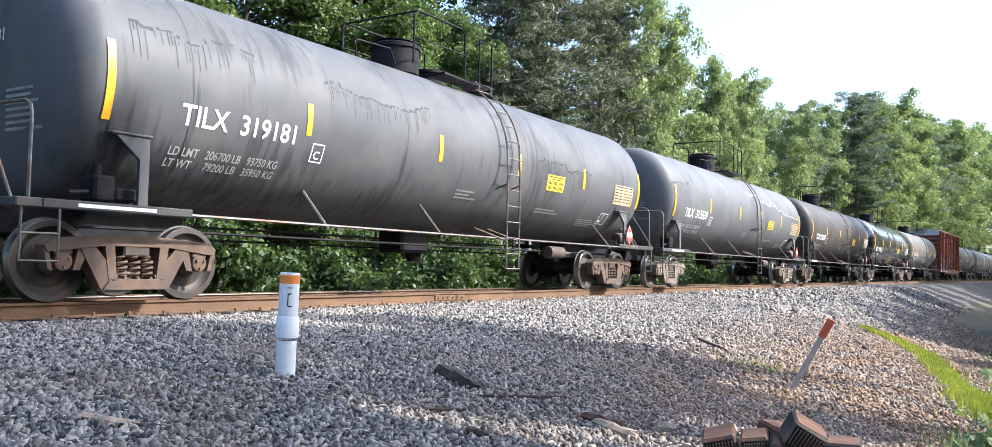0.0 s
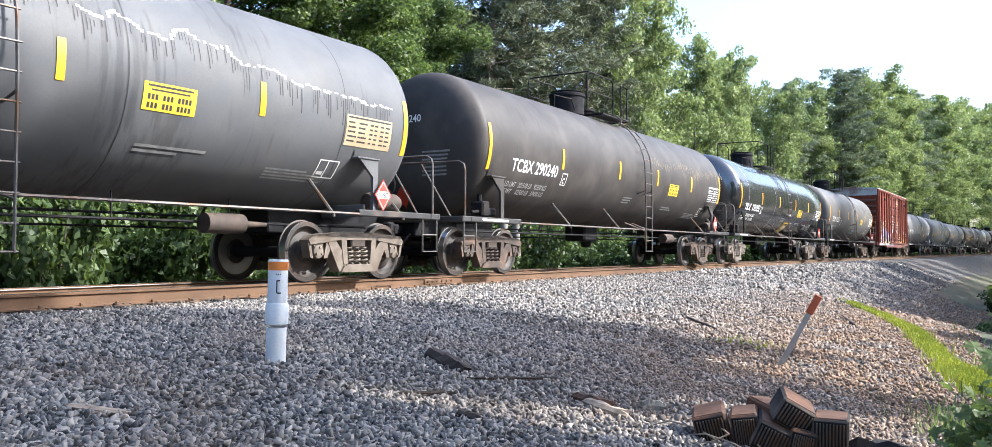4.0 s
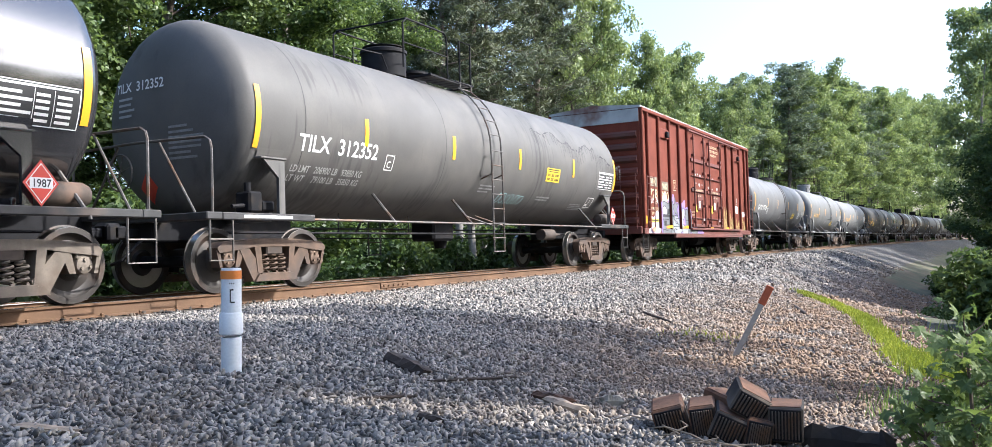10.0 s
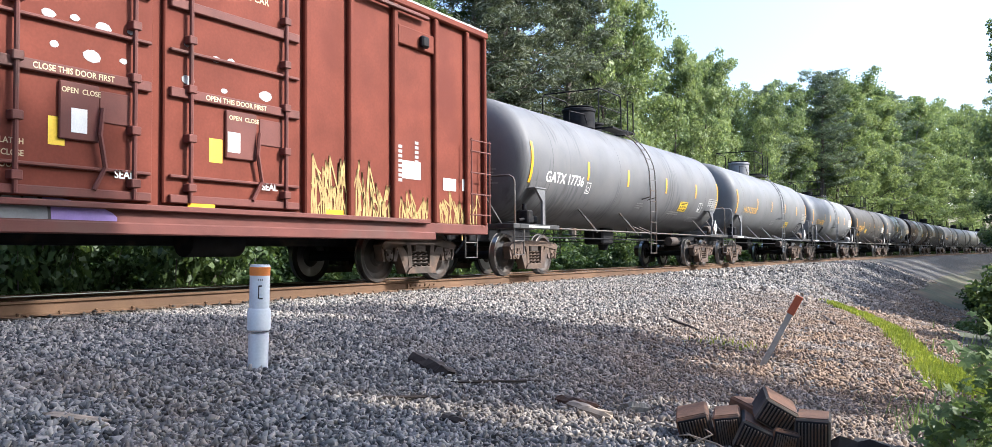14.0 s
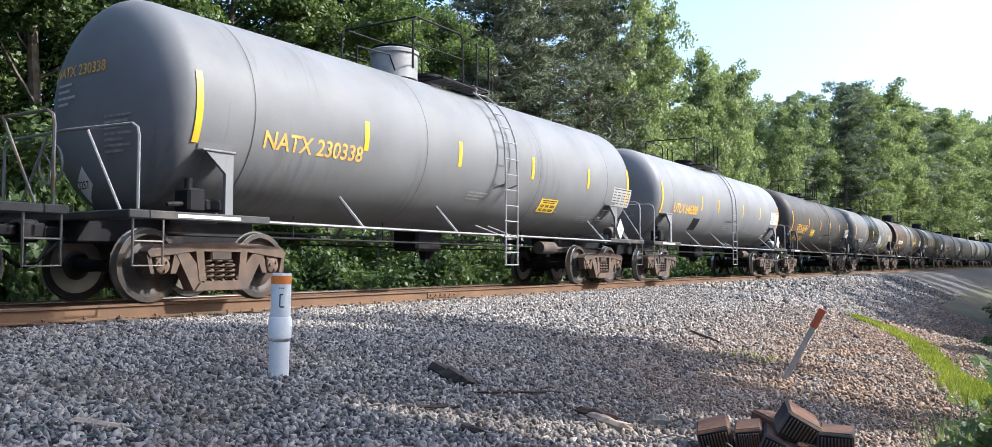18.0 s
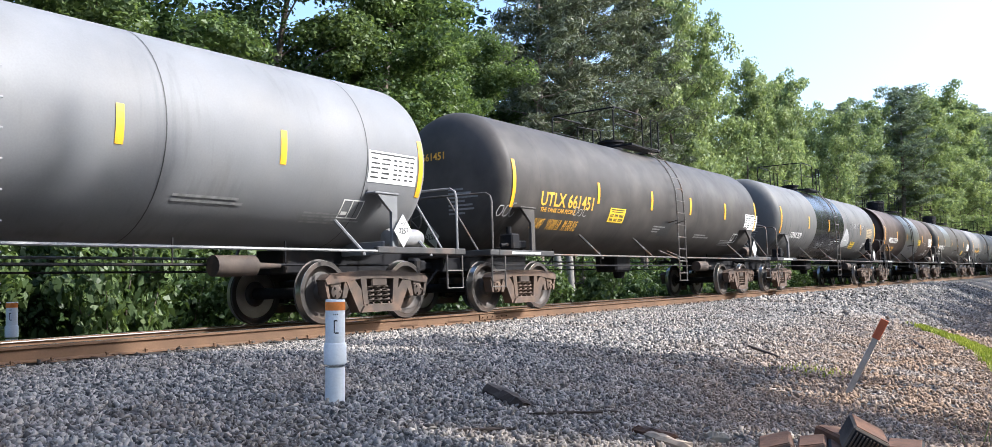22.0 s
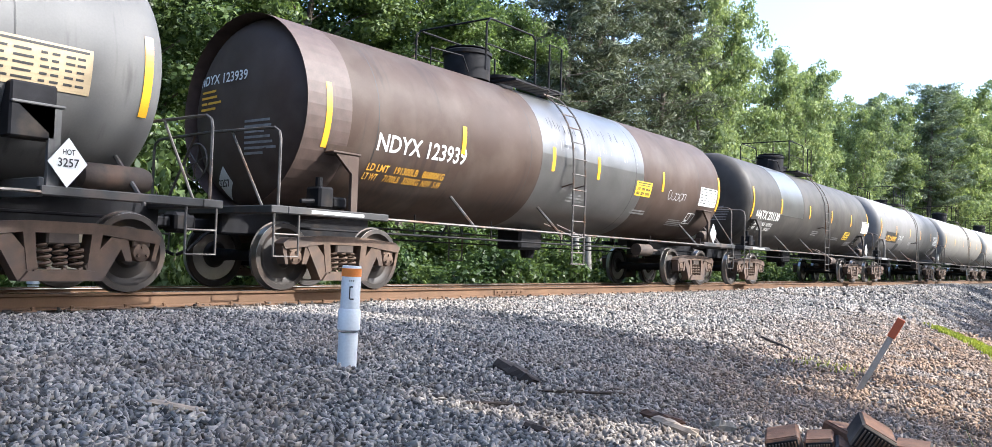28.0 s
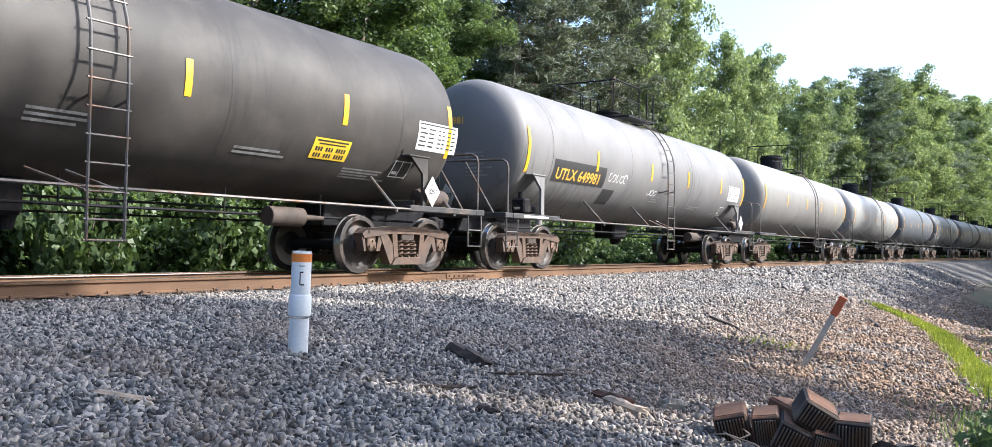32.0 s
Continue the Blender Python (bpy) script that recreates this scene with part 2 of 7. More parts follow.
def box(x0, x1, y0, y1, z0, z1, b=0.0):
    """A box; with b its edges are cut back by b."""
    lo, hi = (x0, y0, z0), (x1, y1, z1)
    b = min(b, 0.45 * min(hi[i] - lo[i] for i in range(3)))
    if b <= 0:
        v = [(x, y, z) for x in (x0, x1) for y in (y0, y1) for z in (z0, z1)]
        return v, [(0, 1, 3, 2), (4, 6, 7, 5), (0, 4, 5, 1), (2, 3, 7, 6), (0, 2, 6, 4), (1, 5, 7, 3)]
    v, at = [], {}
    for s in [(i, j, k) for i in (0, 1) for j in (0, 1) for k in (0, 1)]:
        for a in range(3):
            at[s, a] = len(v)
            v.append(tuple((hi[c] if s[c] else lo[c]) + (0 if c == a else (-b if s[c] else b)) for c in range(3)))
    f = []
    for a in range(3):
        c, d = (a + 1) % 3, (a + 2) % 3
        for e in (0, 1):
            q = []
            for i, j in ((0, 0), (1, 0), (1, 1), (0, 1)):
                s = [0, 0, 0]
                s[a], s[c], s[d] = e, i, j
                q.append(at[tuple(s), a])
            f.append(tuple(q if e else q[::-1]))
            for g in (0, 1):
                s0, s1 = [0, 0, 0], [0, 0, 0]
                s0[a], s0[c], s0[d] = e, g, 0
                s1[a], s1[c], s1[d] = e, g, 1
                q = (at[tuple(s0), a], at[tuple(s1), a], at[tuple(s1), c], at[tuple(s0), c])
                f.append(q if e == g else q[::-1])
    for s in [(i, j, k) for i in (0, 1) for j in (0, 1) for k in (0, 1)]:
        q = (at[s, 0], at[s, 1], at[s, 2])
        f.append(q if sum(s) % 2 else q[::-1])
    return v, f


def tube(points, r, n=8, closed=False, r1=None):
    """A round bar along points; r1: its radius at the end."""
    pts = [Vector(p) for p in points]
    v, f = [], []
    up = None
    for i, p in enumerate(pts):
        a, b = pts[max(0, i - 1)], pts[min(len(pts) - 1, i + 1)]
        if closed:
            a, b = pts[i - 1], pts[(i + 1) % len(pts)]
        d = (b - a).normalized()
        if up is None:
            up = d.orthogonal().normalized()
        up = (up - d * up.dot(d)).normalized()
        side = d.cross(up)
        rr = r if r1 is None else r + (r1 - r) * i / (len(pts) - 1)
        v += [tuple(p + (up * math.cos(t) + side * math.sin(t)) * rr) for t in (2 * math.pi * k / n for k in range(n))]
    m = len(pts)
    for i in range(m if closed else m - 1):
        for k in range(n):
            j = (i + 1) % m
            f.append((i * n + k, i * n + (k + 1) % n, j * n + (k + 1) % n, j * n + k))
    if not closed:
        f += [tuple(range(n))[::-1], tuple((m - 1) * n + k for k in range(n))]
    return v, f


def lathe(profile, n=32, axis="x"):
    """(along, radius) pairs turned round an axis."""
    v, f = [], []
    for a, r in profile:
        for k in range(n):
            t = 2 * math.pi * k / n
            c, s = r * math.cos(t), r * math.sin(t)
            v.append((a, c, s) if axis == "x" else (s, a, c) if axis == "y" else (c, s, a))
    for i in range(len(profile) - 1):
        for k in range(n):
            f.append((i * n + k, i * n + (k + 1) % n, (i + 1) * n + (k + 1) % n, (i + 1) * n + k))
    f += [tuple(range(n))[::-1], tuple((len(profile) - 1) * n + k for k in range(n))]
    return v, f


def prism(poly, x0, x1, axis="x"):
    """A flat outline (y, z) drawn out along an axis."""
    n = len(poly)
    put = (lambda a, p: (a, p[0], p[1])) if axis == "x" else (lambda a, p: (p[0], a, p[1])) if axis == "y" else (lambda a, p: (p[0], p[1], a))
    v = [put(x0, p) for p in poly] + [put(x1, p) for p in poly]
    f = [tuple(range(n))[::-1], tuple(range(n, 2 * n))] + [(i, (i + 1) % n, n + (i + 1) % n, n + i) for i in range(n)]
    return v, f


def mesh_of(name, shape, materials, smooth=False, flip=True):
    me = bpy.data.meshes.new(name)
    me.from_pydata(*(shape[0], [], shape[1]))
    for m in materials if isinstance(materials, (list, tuple)) else [materials]:
        me.materials.append(m)
    if flip:
        bm = bmesh.new()
        bm.from_mesh(me)
        bmesh.ops.recalc_face_normals(bm, faces=bm.faces)
        bm.to_mesh(me)
        bm.free()
    if smooth:
        for p in me.polygons:
            p.use_smooth = True
        me.set_sharp_from_angle(angle=radians(38))
    return me


def part(name, shape, material, parent=None, label="", smooth=False, at=None):
    """One mesh under a thing or a part; shape may be a finished mesh."""
    me = shape if isinstance(shape, bpy.types.Mesh) else mesh_of(name, shape, material, smooth)
    ob = new(name, me)
    if parent:
        ob.parent = parent
    if at:
        ob.matrix_basis = at
    if label:
        ob["label"] = label
    return ob


def thing(name, shape, material, label, category, group="", kind="", smooth=False, at=None):
    return tagged(part(name, shape, material, None, "", smooth, at), label, category, group, kind)


def empty(name, label, category, group="", kind="", at=None):
    ob = new(name)
    ob.empty_display_size = 0.2
    if at:
        ob.matrix_basis = at
    return tagged(ob, label, category, group, kind)


# ---- ground and track ----
def track_x(s):
    """The track is straight past the camera, then bends gently to the east."""
    return 0.0 if s < 45 else (s - 45) ** 2 / 3000.0


def track_yaw(s):
    return 0.0 if s < 45 else -math.degrees(math.atan((s - 45) / 1500.0))


def smooth01(a, b, x):
    t = min(1.0, max(0.0, (x - a) / (b - a)))
    return t * t * (3 - 2 * t)


LEFT = [(-400, -6), (-60, -2.2), (-12, -1.3), (-7, -1.1), (-4.2, -0.55), (-3.0, -0.24), (-1.75, -0.2)]
PAD = LEFT + [(1.75, -0.2), (3.2, -0.27), (4.8, -0.41), (7.3, -0.75), (10, -1.08), (14, -1.4), (40, -2.4), (400, -6)]
BANK = LEFT + [(1.75, -0.2), (2.9, -0.28), (5.5, -1.3), (8, -2.3), (11, -2.8), (40, -3.4), (400, -6)]


def ground_z(x, y):
    d = x - track_x(y)
    w = smooth01(19.0, 29, y + (d - 7) * 0.6)
    z = np.interp(d, [p[0] for p in PAD], [p[1] for p in PAD]) * (1 - w) + np.interp(d, [p[0] for p in BANK], [p[1] for p in BANK]) * w
    rough = smooth01(1.7, 2.6, abs(d))
    z += rough * (0.05 * noise.noise((x * 0.35, y * 0.35, 0)) + 0.02 * noise.noise((x * 1.7, y * 1.7, 3)))
    return float(z)


def steps(stops):
    out = []
    for (a, b, n) in stops:
        out += [a + (b - a) * i / n for i in range(n)]
    return out + [stops[-1][1]]


def is_stone(x, y):
    d = x - track_x(y)
    wob = 0.7 * noise.noise((x * 0.5, y * 0.3, 7))
    return -4.6 + wob < d < (10.6 if y < 9 else 10.6 - 0.12 * (y - 9) if y < 20 else 8.6 if y < 35 else 6.2) + wob


def build_ground():
    xs = steps([(-420, -60, 12), (-60, -12, 14), (-12, -3, 12), (-3, 14, 68), (14, 40, 16), (40, 420, 12)])
    ys = steps([(-220, -30, 10), (-30, -2, 14), (-2, 30, 110), (30, 120, 50), (120, 700, 30)])
    v = [(x + track_x(min(y, 260)), y, ground_z(x + track_x(min(y, 260)), min(y, 260))) for y in ys for x in xs]
    n = len(xs)
    f = [(j * n + i, j * n + i + 1, (j + 1) * n + i + 1, (j + 1) * n + i) for j in range(len(ys) - 1) for i in range(n - 1)]
    me = mesh_of("ground", (v, f), [M["ground"], M["forest_floor"], M["oily_bed"]], True, False)
    for p in me.polygons:
        p.material_index = 2 if -3.2 < p.center.x - track_x(p.center.y) < 0.9 else 0 if is_stone(p.center.x, p.center.y) else 1
    tagged(new("ground", me), "grey crushed stone embankment with brown earth and forest floor", "ground", kind="structure")


def stone_field(name, count, area, size, seed, label, keep, lift=0.25, material="stone"):
    """Loose angular stones, each its own small block, joined into one mesh."""
    rng = np.random.default_rng(seed)
    x0, x1, y0, y1 = area
    base = np.array([(x, y, z) for x in (-1, 1) for y in (-1, 1) for z in (-1, 1)], float)
    quads = np.array([(0, 1, 3, 2), (4, 6, 7, 5), (0, 4, 5, 1), (2, 3, 7, 6), (0, 2, 6, 4), (1, 5, 7, 3)])
    xy = np.stack([rng.uniform(x0, x1, count), rng.uniform(y0, y1, count)], 1)
    xy = np.array([p for p in xy if keep(*p, rng.random())])
    n = len(xy)
    z = np.array([ground_z(*p) for p in xy])
    sz = rng.uniform(size[0], size[1], (n, 1)) * rng.uniform(0.6, 1.4, (n, 3)) * (1.55, 0.85, 0.5)
    pts = base[None] * (1 + rng.uniform(-0.42, 0.25, (n, 8, 3)))
    pts = pts * sz[:, None] * 0.5
    q = rng.normal(size=(n, 4))
    q /= np.linalg.norm(q, axis=1)[:, None]
    w, a, b, c = q.T
    rot = np.array([[1 - 2 * (b * b + c * c), 2 * (a * b - c * w), 2 * (a * c + b * w)],
                    [2 * (a * b + c * w), 1 - 2 * (a * a + c * c), 2 * (b * c - a * w)],
                    [2 * (a * c - b * w), 2 * (b * c + a * w), 1 - 2 * (a * a + b * b)]]).transpose(2, 0, 1)
    pts = np.einsum("nij,nkj->nki", rot, pts)
    pts[:, :, 0] += xy[:, :1]
    pts[:, :, 1] += xy[:, 1:]
    pts[:, :, 2] += (z + sz.mean(1) * lift * rng.uniform(0.2, 1.6, n))[:, None]
    faces = (quads[None] + np.arange(n)[:, None, None] * 8).reshape(-1, 4)
    me = quad_mesh(name, pts.reshape(-1, 3), faces, M[material])
    return tagged(new(name, me), label, "gravel", kind="stuff")


def quad_mesh(name, verts, faces, material):
    me = bpy.data.meshes.new(name)
    me.vertices.add(len(verts))
    me.vertices.foreach_set("co", np.ascontiguousarray(verts, dtype=np.float32).ravel())
    me.loops.add(faces.size)
    me.loops.foreach_set("vertex_index", np.ascontiguousarray(faces, dtype=np.int32).ravel())
    me.polygons.add(len(faces))
    me.polygons.foreach_set("loop_start", np.arange(0, faces.size, 4, dtype=np.int32))
    me.update(calc_edges=True)
    me.validate()
    me.materials.append(material)
    return me


RAIL = [(-0.07, -0.18), (0.07, -0.18), (0.07, -0.168), (0.012, -0.15), (0.010, -0.045), (0.036, -0.034), (0.037, -0.004), (-0.037, -0.004), (-0.036, -0.034), (-0.010, -0.045), (-0.012, -0.15), (-0.07, -0.168)]


def build_track():
    ys = [-70 + 5 * i for i in range(24)] + [50 + 6 * i for i in range(46)]
    for side, word in ((0.755, "near"), (-0.755, "far")):
        rail = None
        for name, prof, m in (("rail", RAIL, M["rail"]), ("running_surface", [(-0.03, -0.004), (0.03, -0.004), (0.026, 0.0), (-0.026, 0.0)], M["rail_head"])):
            v, f, n = [], [], len(prof)
            for y in ys:
                v += [(track_x(y) + side + p[0], y, p[1]) for p in prof]
            for i in range(len(ys) - 1):
                f += [(i * n + k, i * n + (k + 1) % n, (i + 1) * n + (k + 1) % n, (i + 1) * n + k) for k in range(n)]
            if rail is None:
                rail = thing("rail", (v, f), m, "rusty steel rail with a bright worn running surface", "rail", "pair of rails", "structure")
            else:
                part(name, (v, f), m, rail, "bright worn running surface")
                if side < 0:
                    v2, f2 = [], []
                    for y in ys:
                        v2 += [(track_x(y) + side + 0.038, y, -0.03), (track_x(y) + side + 0.034, y, -0.003)]
                    for i in range(len(ys) - 1):
                        f2.append((2 * i, 2 * i + 2, 2 * i + 3, 2 * i + 1))
                    part("gauge_face", (v2, f2), M["tread"], rail, "bright worn inner face of the rail head")
    # joint bars and bolts on the near rail
    for y in (-6.0, 12.9):
        bar = thing("joint_bar", box(0.767, 0.79, y - 0.45, y + 0.45, -0.145, -0.05, 0.006), M["rail"], "rusty joint bar bolted to the rail web", "joint bar", "joint bars")
        for k in range(6):
            yy = y - 0.375 + 0.15 * k
            part("bolt", tube([(0.788, yy, -0.095), (0.815, yy, -0.095)], 0.016, 6), M["rail"], bar)
    tie = None
    rng = random.Random(5)
    tie_mesh = mesh_of("tie", box(-1.32, 1.32, -0.115, 0.115, -0.36, -0.178, 0.012), M["tie"])
    plate_mesh = mesh_of("tie_plate", box(-0.17, 0.17, -0.095, 0.095, -0.182, -0.17, 0.003), M["rail"])
    spike_mesh = mesh_of("spike", join(box(-0.012, 0.012, -0.012, 0.012, -0.18, -0.13, 0.002), box(-0.02, 0.016, -0.016, 0.016, -0.15, -0.132, 0.004)), M["rail"])
    anchor_mesh = mesh_of("anchor", box(-0.09, 0.1, -0.014, 0.014, -0.215, -0.165, 0.005), M["rail"])
    for i in range(150):
        y = -14 + 0.52 * i
        at = pose(track_x(y) + rng.uniform(-0.05, 0.05), y, rng.uniform(-0.008, 0.004), 0, 0, rng.uniform(-1, 1))
        tie = tagged(part("wooden_tie", tie_mesh, None, None, "", False, at), "dark creosoted wooden tie bedded in the ballast", "tie", "ties under the track", "structure")
        if i < 90:
            for sx in (-0.755, 0.755):
                part("tie_plate", plate_mesh, None, tie, at=pose(sx, 0, 0))
            for ox in (0.655, 0.86):
                part("spike", spike_mesh, None, tie, at=pose(ox, rng.choice((-0.05, 0.05)), 0, 0, 0, 0 if ox > 0.7 else 180))
            part("anchor", anchor_mesh, None, tie, at=pose(0.755, 0.16, 0))


build_ground()
build_track()
stone_field("ballast", 84000, (1.2, 11.2, 0.4, 9.0), (0.019, 0.041), 3, "loose grey and tan crushed ballast stones",
            lambda x, y, r: is_stone(x, y) and (x > 1.45 or r < 0.6), 0.16)
stone_field("ballast", 62000, (0.95, 11.0, 9.0, 24.0), (0.024, 0.046), 4, "loose grey and tan crushed ballast stones",
            lambda x, y, r: is_stone(x, y) and r < 1.25 - (y - 9) / 20, 0.18)
stone_field("ballast", 26000, (0.95, 14.0, 24.0, 62.0), (0.05, 0.1), 5, "loose grey stones on the far slope of the bank",
            lambda x, y, r: is_stone(x, y), 0.15)
stone_field("ballast", 20000, (4.0, 11.5, 20.0, 46.0), (0.05, 0.1), 7, "loose grey stones on the shaded slope of the bank", lambda x, y, r: x < 12 - 0.06 * (y - 20), 0.2)
stone_field("ballast", 9000, (-0.65, 0.95, -4.0, 26.0), (0.035, 0.06), 6, "ballast stones between the rails and the ties",
            lambda x, y, r: abs(abs(x) - 0.755) > 0.1, 0.1, "oily")
stone_field("ballast", 5000, (0.9, 6.0, -6.0, 0.8), (0.04, 0.065), 8, "loose grey and tan crushed ballast stones", lambda x, y, r: True)


# ---- trees and growth ----
def leaf_cloud(rng, centres, radii, per, size, flat=0.5, shape=(1.0, 0.62)):
    """Many small leaf blades scattered round clump centres; four corners each, folded by a bend."""
    c = np.repeat(centres, per, 0)
    r = np.repeat(radii, per, 0)
    n = len(c)
    d = rng.normal(size=(n, 3))
    d /= np.linalg.norm(d, axis=1)[:, None]
    pos = c + d * (r * rng.uniform(0.25, 1.0, n) ** 0.6)[:, None] * (1, 1, flat + 0.2)
    nrm = d * 0.7 + rng.normal(size=(n, 3)) * 0.6 + (0, 0, 0.35)
    nrm /= np.linalg.norm(nrm, axis=1)[:, None]
    u = np.cross(nrm, rng.normal(size=(n, 3)))
    u /= np.linalg.norm(u, axis=1)[:, None]
    w = np.cross(nrm, u)
    s = (size * rng.uniform(0.6, 1.3, n))[:, None]
    a, b = u * s * 0.5 * shape[0], w * s * 0.5 * shape[1]
    drop = nrm * s * 0.12
    v = np.stack([pos - a - drop, pos - b + drop * 0.5, pos + a - drop, pos + b + drop * 0.5], 1).reshape(-1, 3)
    return v, np.arange(n * 4).reshape(-1, 4)


def limb_points(rng, start, aim, length, bend=0.15, n=5):
    p, d = np.array(start, float), np.array(aim, float)
    d /= np.linalg.norm(d)
    out = [tuple(p)]
    for _ in range(n):
        d = d + rng.normal(size=3) * bend + (0, 0, 0.05)
        d /= np.linalg.norm(d)
        p = p + d * length / n
        out.append(tuple(p))
    return out


def broadleaf(seed, height, spread, leaves, material, bark, base=0.22, size=0.3, per=60, trunk_r=0.2):
    """Trunk with limbs, and a crown of leaf clumps along the limbs; heights measured from the ground."""
    rng = np.random.default_rng(seed)
    trunk = limb_points(rng, (0, 0, -0.3), (0, 0, 1), height * 0.93, 0.045, 9)
    wood = [tube(trunk, trunk_r, 8, r1=0.03)]
    centres, radii = [], []
    levels = 26
    for i in range(levels):
        f = base + (0.97 - base) * (i + rng.uniform(0, 0.8)) / levels
        k = f * (len(trunk) - 1)
        a, b = np.array(trunk[int(k)]), np.array(trunk[min(len(trunk) - 1, int(k) + 1)])
        start = a + (b - a) * (k - int(k))
        ang = i * 2.4 + rng.uniform(-0.5, 0.5)
        env = math.sin(math.pi * (0.16 + 0.74 * (f - base) / (1 - base)) ** 0.75)
        length = spread * (0.35 + 0.75 * max(0, env)) * rng.uniform(0.65, 1.1)
        pts = limb_points(rng, start, (math.cos(ang), math.sin(ang), 0.35 + 0.6 * f), length, 0.16)
        wood.append(tube(pts, 0.065 * (1.15 - f), 5, r1=0.012))
        for j in range(2, len(pts)):
            for _ in range(2):
                centres.append(np.array(pts[j]) + rng.normal(size=3) * 0.35)
                radii.append(rng.uniform(0.45, 0.95) * (0.7 + 0.1 * spread))
    per = max(12, int(leaves / len(centres)))
    v, f = leaf_cloud(rng, np.array(centres), np.array(radii), per, size)
    return mesh_of("trunk", join(*wood), bark, True), quad_mesh("crown", v, f, material)


def pine(seed, height, leaves, material, bark, spread=3.2, base=0.3):
    rng = np.random.default_rng(seed)
    trunk = limb_points(rng, (0, 0, -0.3), (0, 0, 1), height, 0.02, 8)
    wood = [tube(trunk, 0.24, 8, r1=0.03)]
    centres, radii = [], []
    for i in range(58):
        f = base + (0.99 - base) * (i + rng.uniform(0, 0.7)) / 58
        k = f * (len(trunk) - 1)
        a, b = np.array(trunk[int(k)]), np.array(trunk[min(len(trunk) - 1, int(k) + 1)])
        start = a + (b - a) * (k - int(k))
        ang = i * 2.4 + rng.uniform(-0.6, 0.6)
        g = (f - base) / (1 - base)
        length = spread * (0.3 + 0.9 * (1 - g) ** 0.8 * min(1, 0.45 + g * 2.2)) * rng.uniform(0.6, 1.15)
        pts = limb_points(rng, start, (math.cos(ang), math.sin(ang), 0.05 + 0.45 * g), length, 0.1)
        wood.append(tube(pts, 0.05 * (1.2 - g), 5, r1=0.01))
        for j in range(1, len(pts)):
            if rng.random() < 0.9:
                centres.append(np.array(pts[j]) + rng.normal(size=3) * 0.18)
                radii.append(rng.uniform(0.35, 0.7))
    per = max(10, int(leaves / len(centres)))
    v, f = leaf_cloud(rng, np.array(centres), np.array(radii), per, 0.42, 0.35, (1.0, 0.16))
    return mesh_of("trunk", join(*wood), bark, True), quad_mesh("crown", v, f, material)


def bush(seed, spread, height, leaves, material, size=0.16):
    rng = np.random.default_rng(seed)
    stems, centres, radii = [], [], []
    for i in range(11):
        ang, out = i * 2.4, spread * rng.uniform(0.1, 0.95)
        pts = limb_points(rng, (0.25 * out * math.cos(ang), 0.25 * out * math.sin(ang), -0.15), (math.cos(ang) * out, math.sin(ang) * out, height * rng.uniform(0.6, 1.1)), height * rng.uniform(0.7, 1.1), 0.12, 4)
        stems.append(tube(pts, 0.022, 5, r1=0.006))
        for p in pts[1:]:
            centres.append(np.array(p) + rng.normal(size=3) * 0.12)
            radii.append(rng.uniform(0.22, 0.45) * (0.6 + 0.4 * spread))
    v, f = leaf_cloud(rng, np.array(centres), np.array(radii), max(8, leaves // len(centres)), size, 0.7)
    return mesh_of("stem", join(*stems), M["bark"], True), quad_mesh("foliage", v, f, material)


def plant(kind, meshes, names, x, y, label, category, group, turn=0.0, scale=(1, 1, 1), z=None):
    root = empty(kind, label, category, group, at=pose(x, y, ground_z(x, y) if z is None else z, 0, 0, turn))
    root.scale = scale
    for name, me in zip(names, meshes):
        part(name, me, None, root)
    return root


OAKS = [broadleaf(11, 20, 5.2, 21000, M["leaf"], M["bark"], 0.12, 0.27),
        broadleaf(12, 20, 4.6, 21000, M["leaf_b"], M["bark"], 0.10, 0.27),
        broadleaf(13, 20, 5.6, 21000, M["leaf"], M["bark"], 0.16, 0.27),
        broadleaf(14, 20, 4.2, 19000, M["leaf_b"], M["pale_bark"], 0.2, 0.27)]
NEAR = [broadleaf(11, 20, 5.2, 78000, M["leaf"], M["bark"], 0.12, 0.18), broadleaf(12, 20, 4.6, 78000, M["leaf_n"], M["bark"], 0.1, 0.18)]


def in_leaf(meshes, material):
    """The same tree, its crown recoloured with another leaf material."""
    crown = meshes[1].copy()
    crown.materials.clear()
    crown.materials.append(material)
    return meshes[0], crown


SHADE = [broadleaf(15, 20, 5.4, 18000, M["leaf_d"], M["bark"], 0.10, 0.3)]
HIGH = broadleaf(16, 18, 3.3, 13000, M["leaf"], M["bark"], 0.88, 0.4, trunk_r=0.17)
SLIM = broadleaf(17, 18, 0.6, 2600, M["leaf"], M["bark"], 0.93, 0.3, trunk_r=0.08)
PINES = [pine(21, 22, 17000, M["needle"], M["bark"]), pine(22, 22, 17000, M["needle"], M["bark"], 3.6, 0.4)]
# bushes take the darkened leaf so the undergrowth's shade is in their colour
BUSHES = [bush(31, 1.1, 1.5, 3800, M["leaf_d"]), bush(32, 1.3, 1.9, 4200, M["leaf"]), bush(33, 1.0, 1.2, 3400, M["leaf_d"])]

# same trees for the distance, with haze painted in as paler crowns
FAR_OAKS = [in_leaf(m, M["leaf_haze"]) for m in OAKS + SHADE]
FAR_PINES = [in_leaf(m, M["needle_haze"]) for m in PINES]

TREE_LABEL = ("tall leafy green broadleaf tree in the roadside wood", "tall open grey-green pine with bare lower trunk")


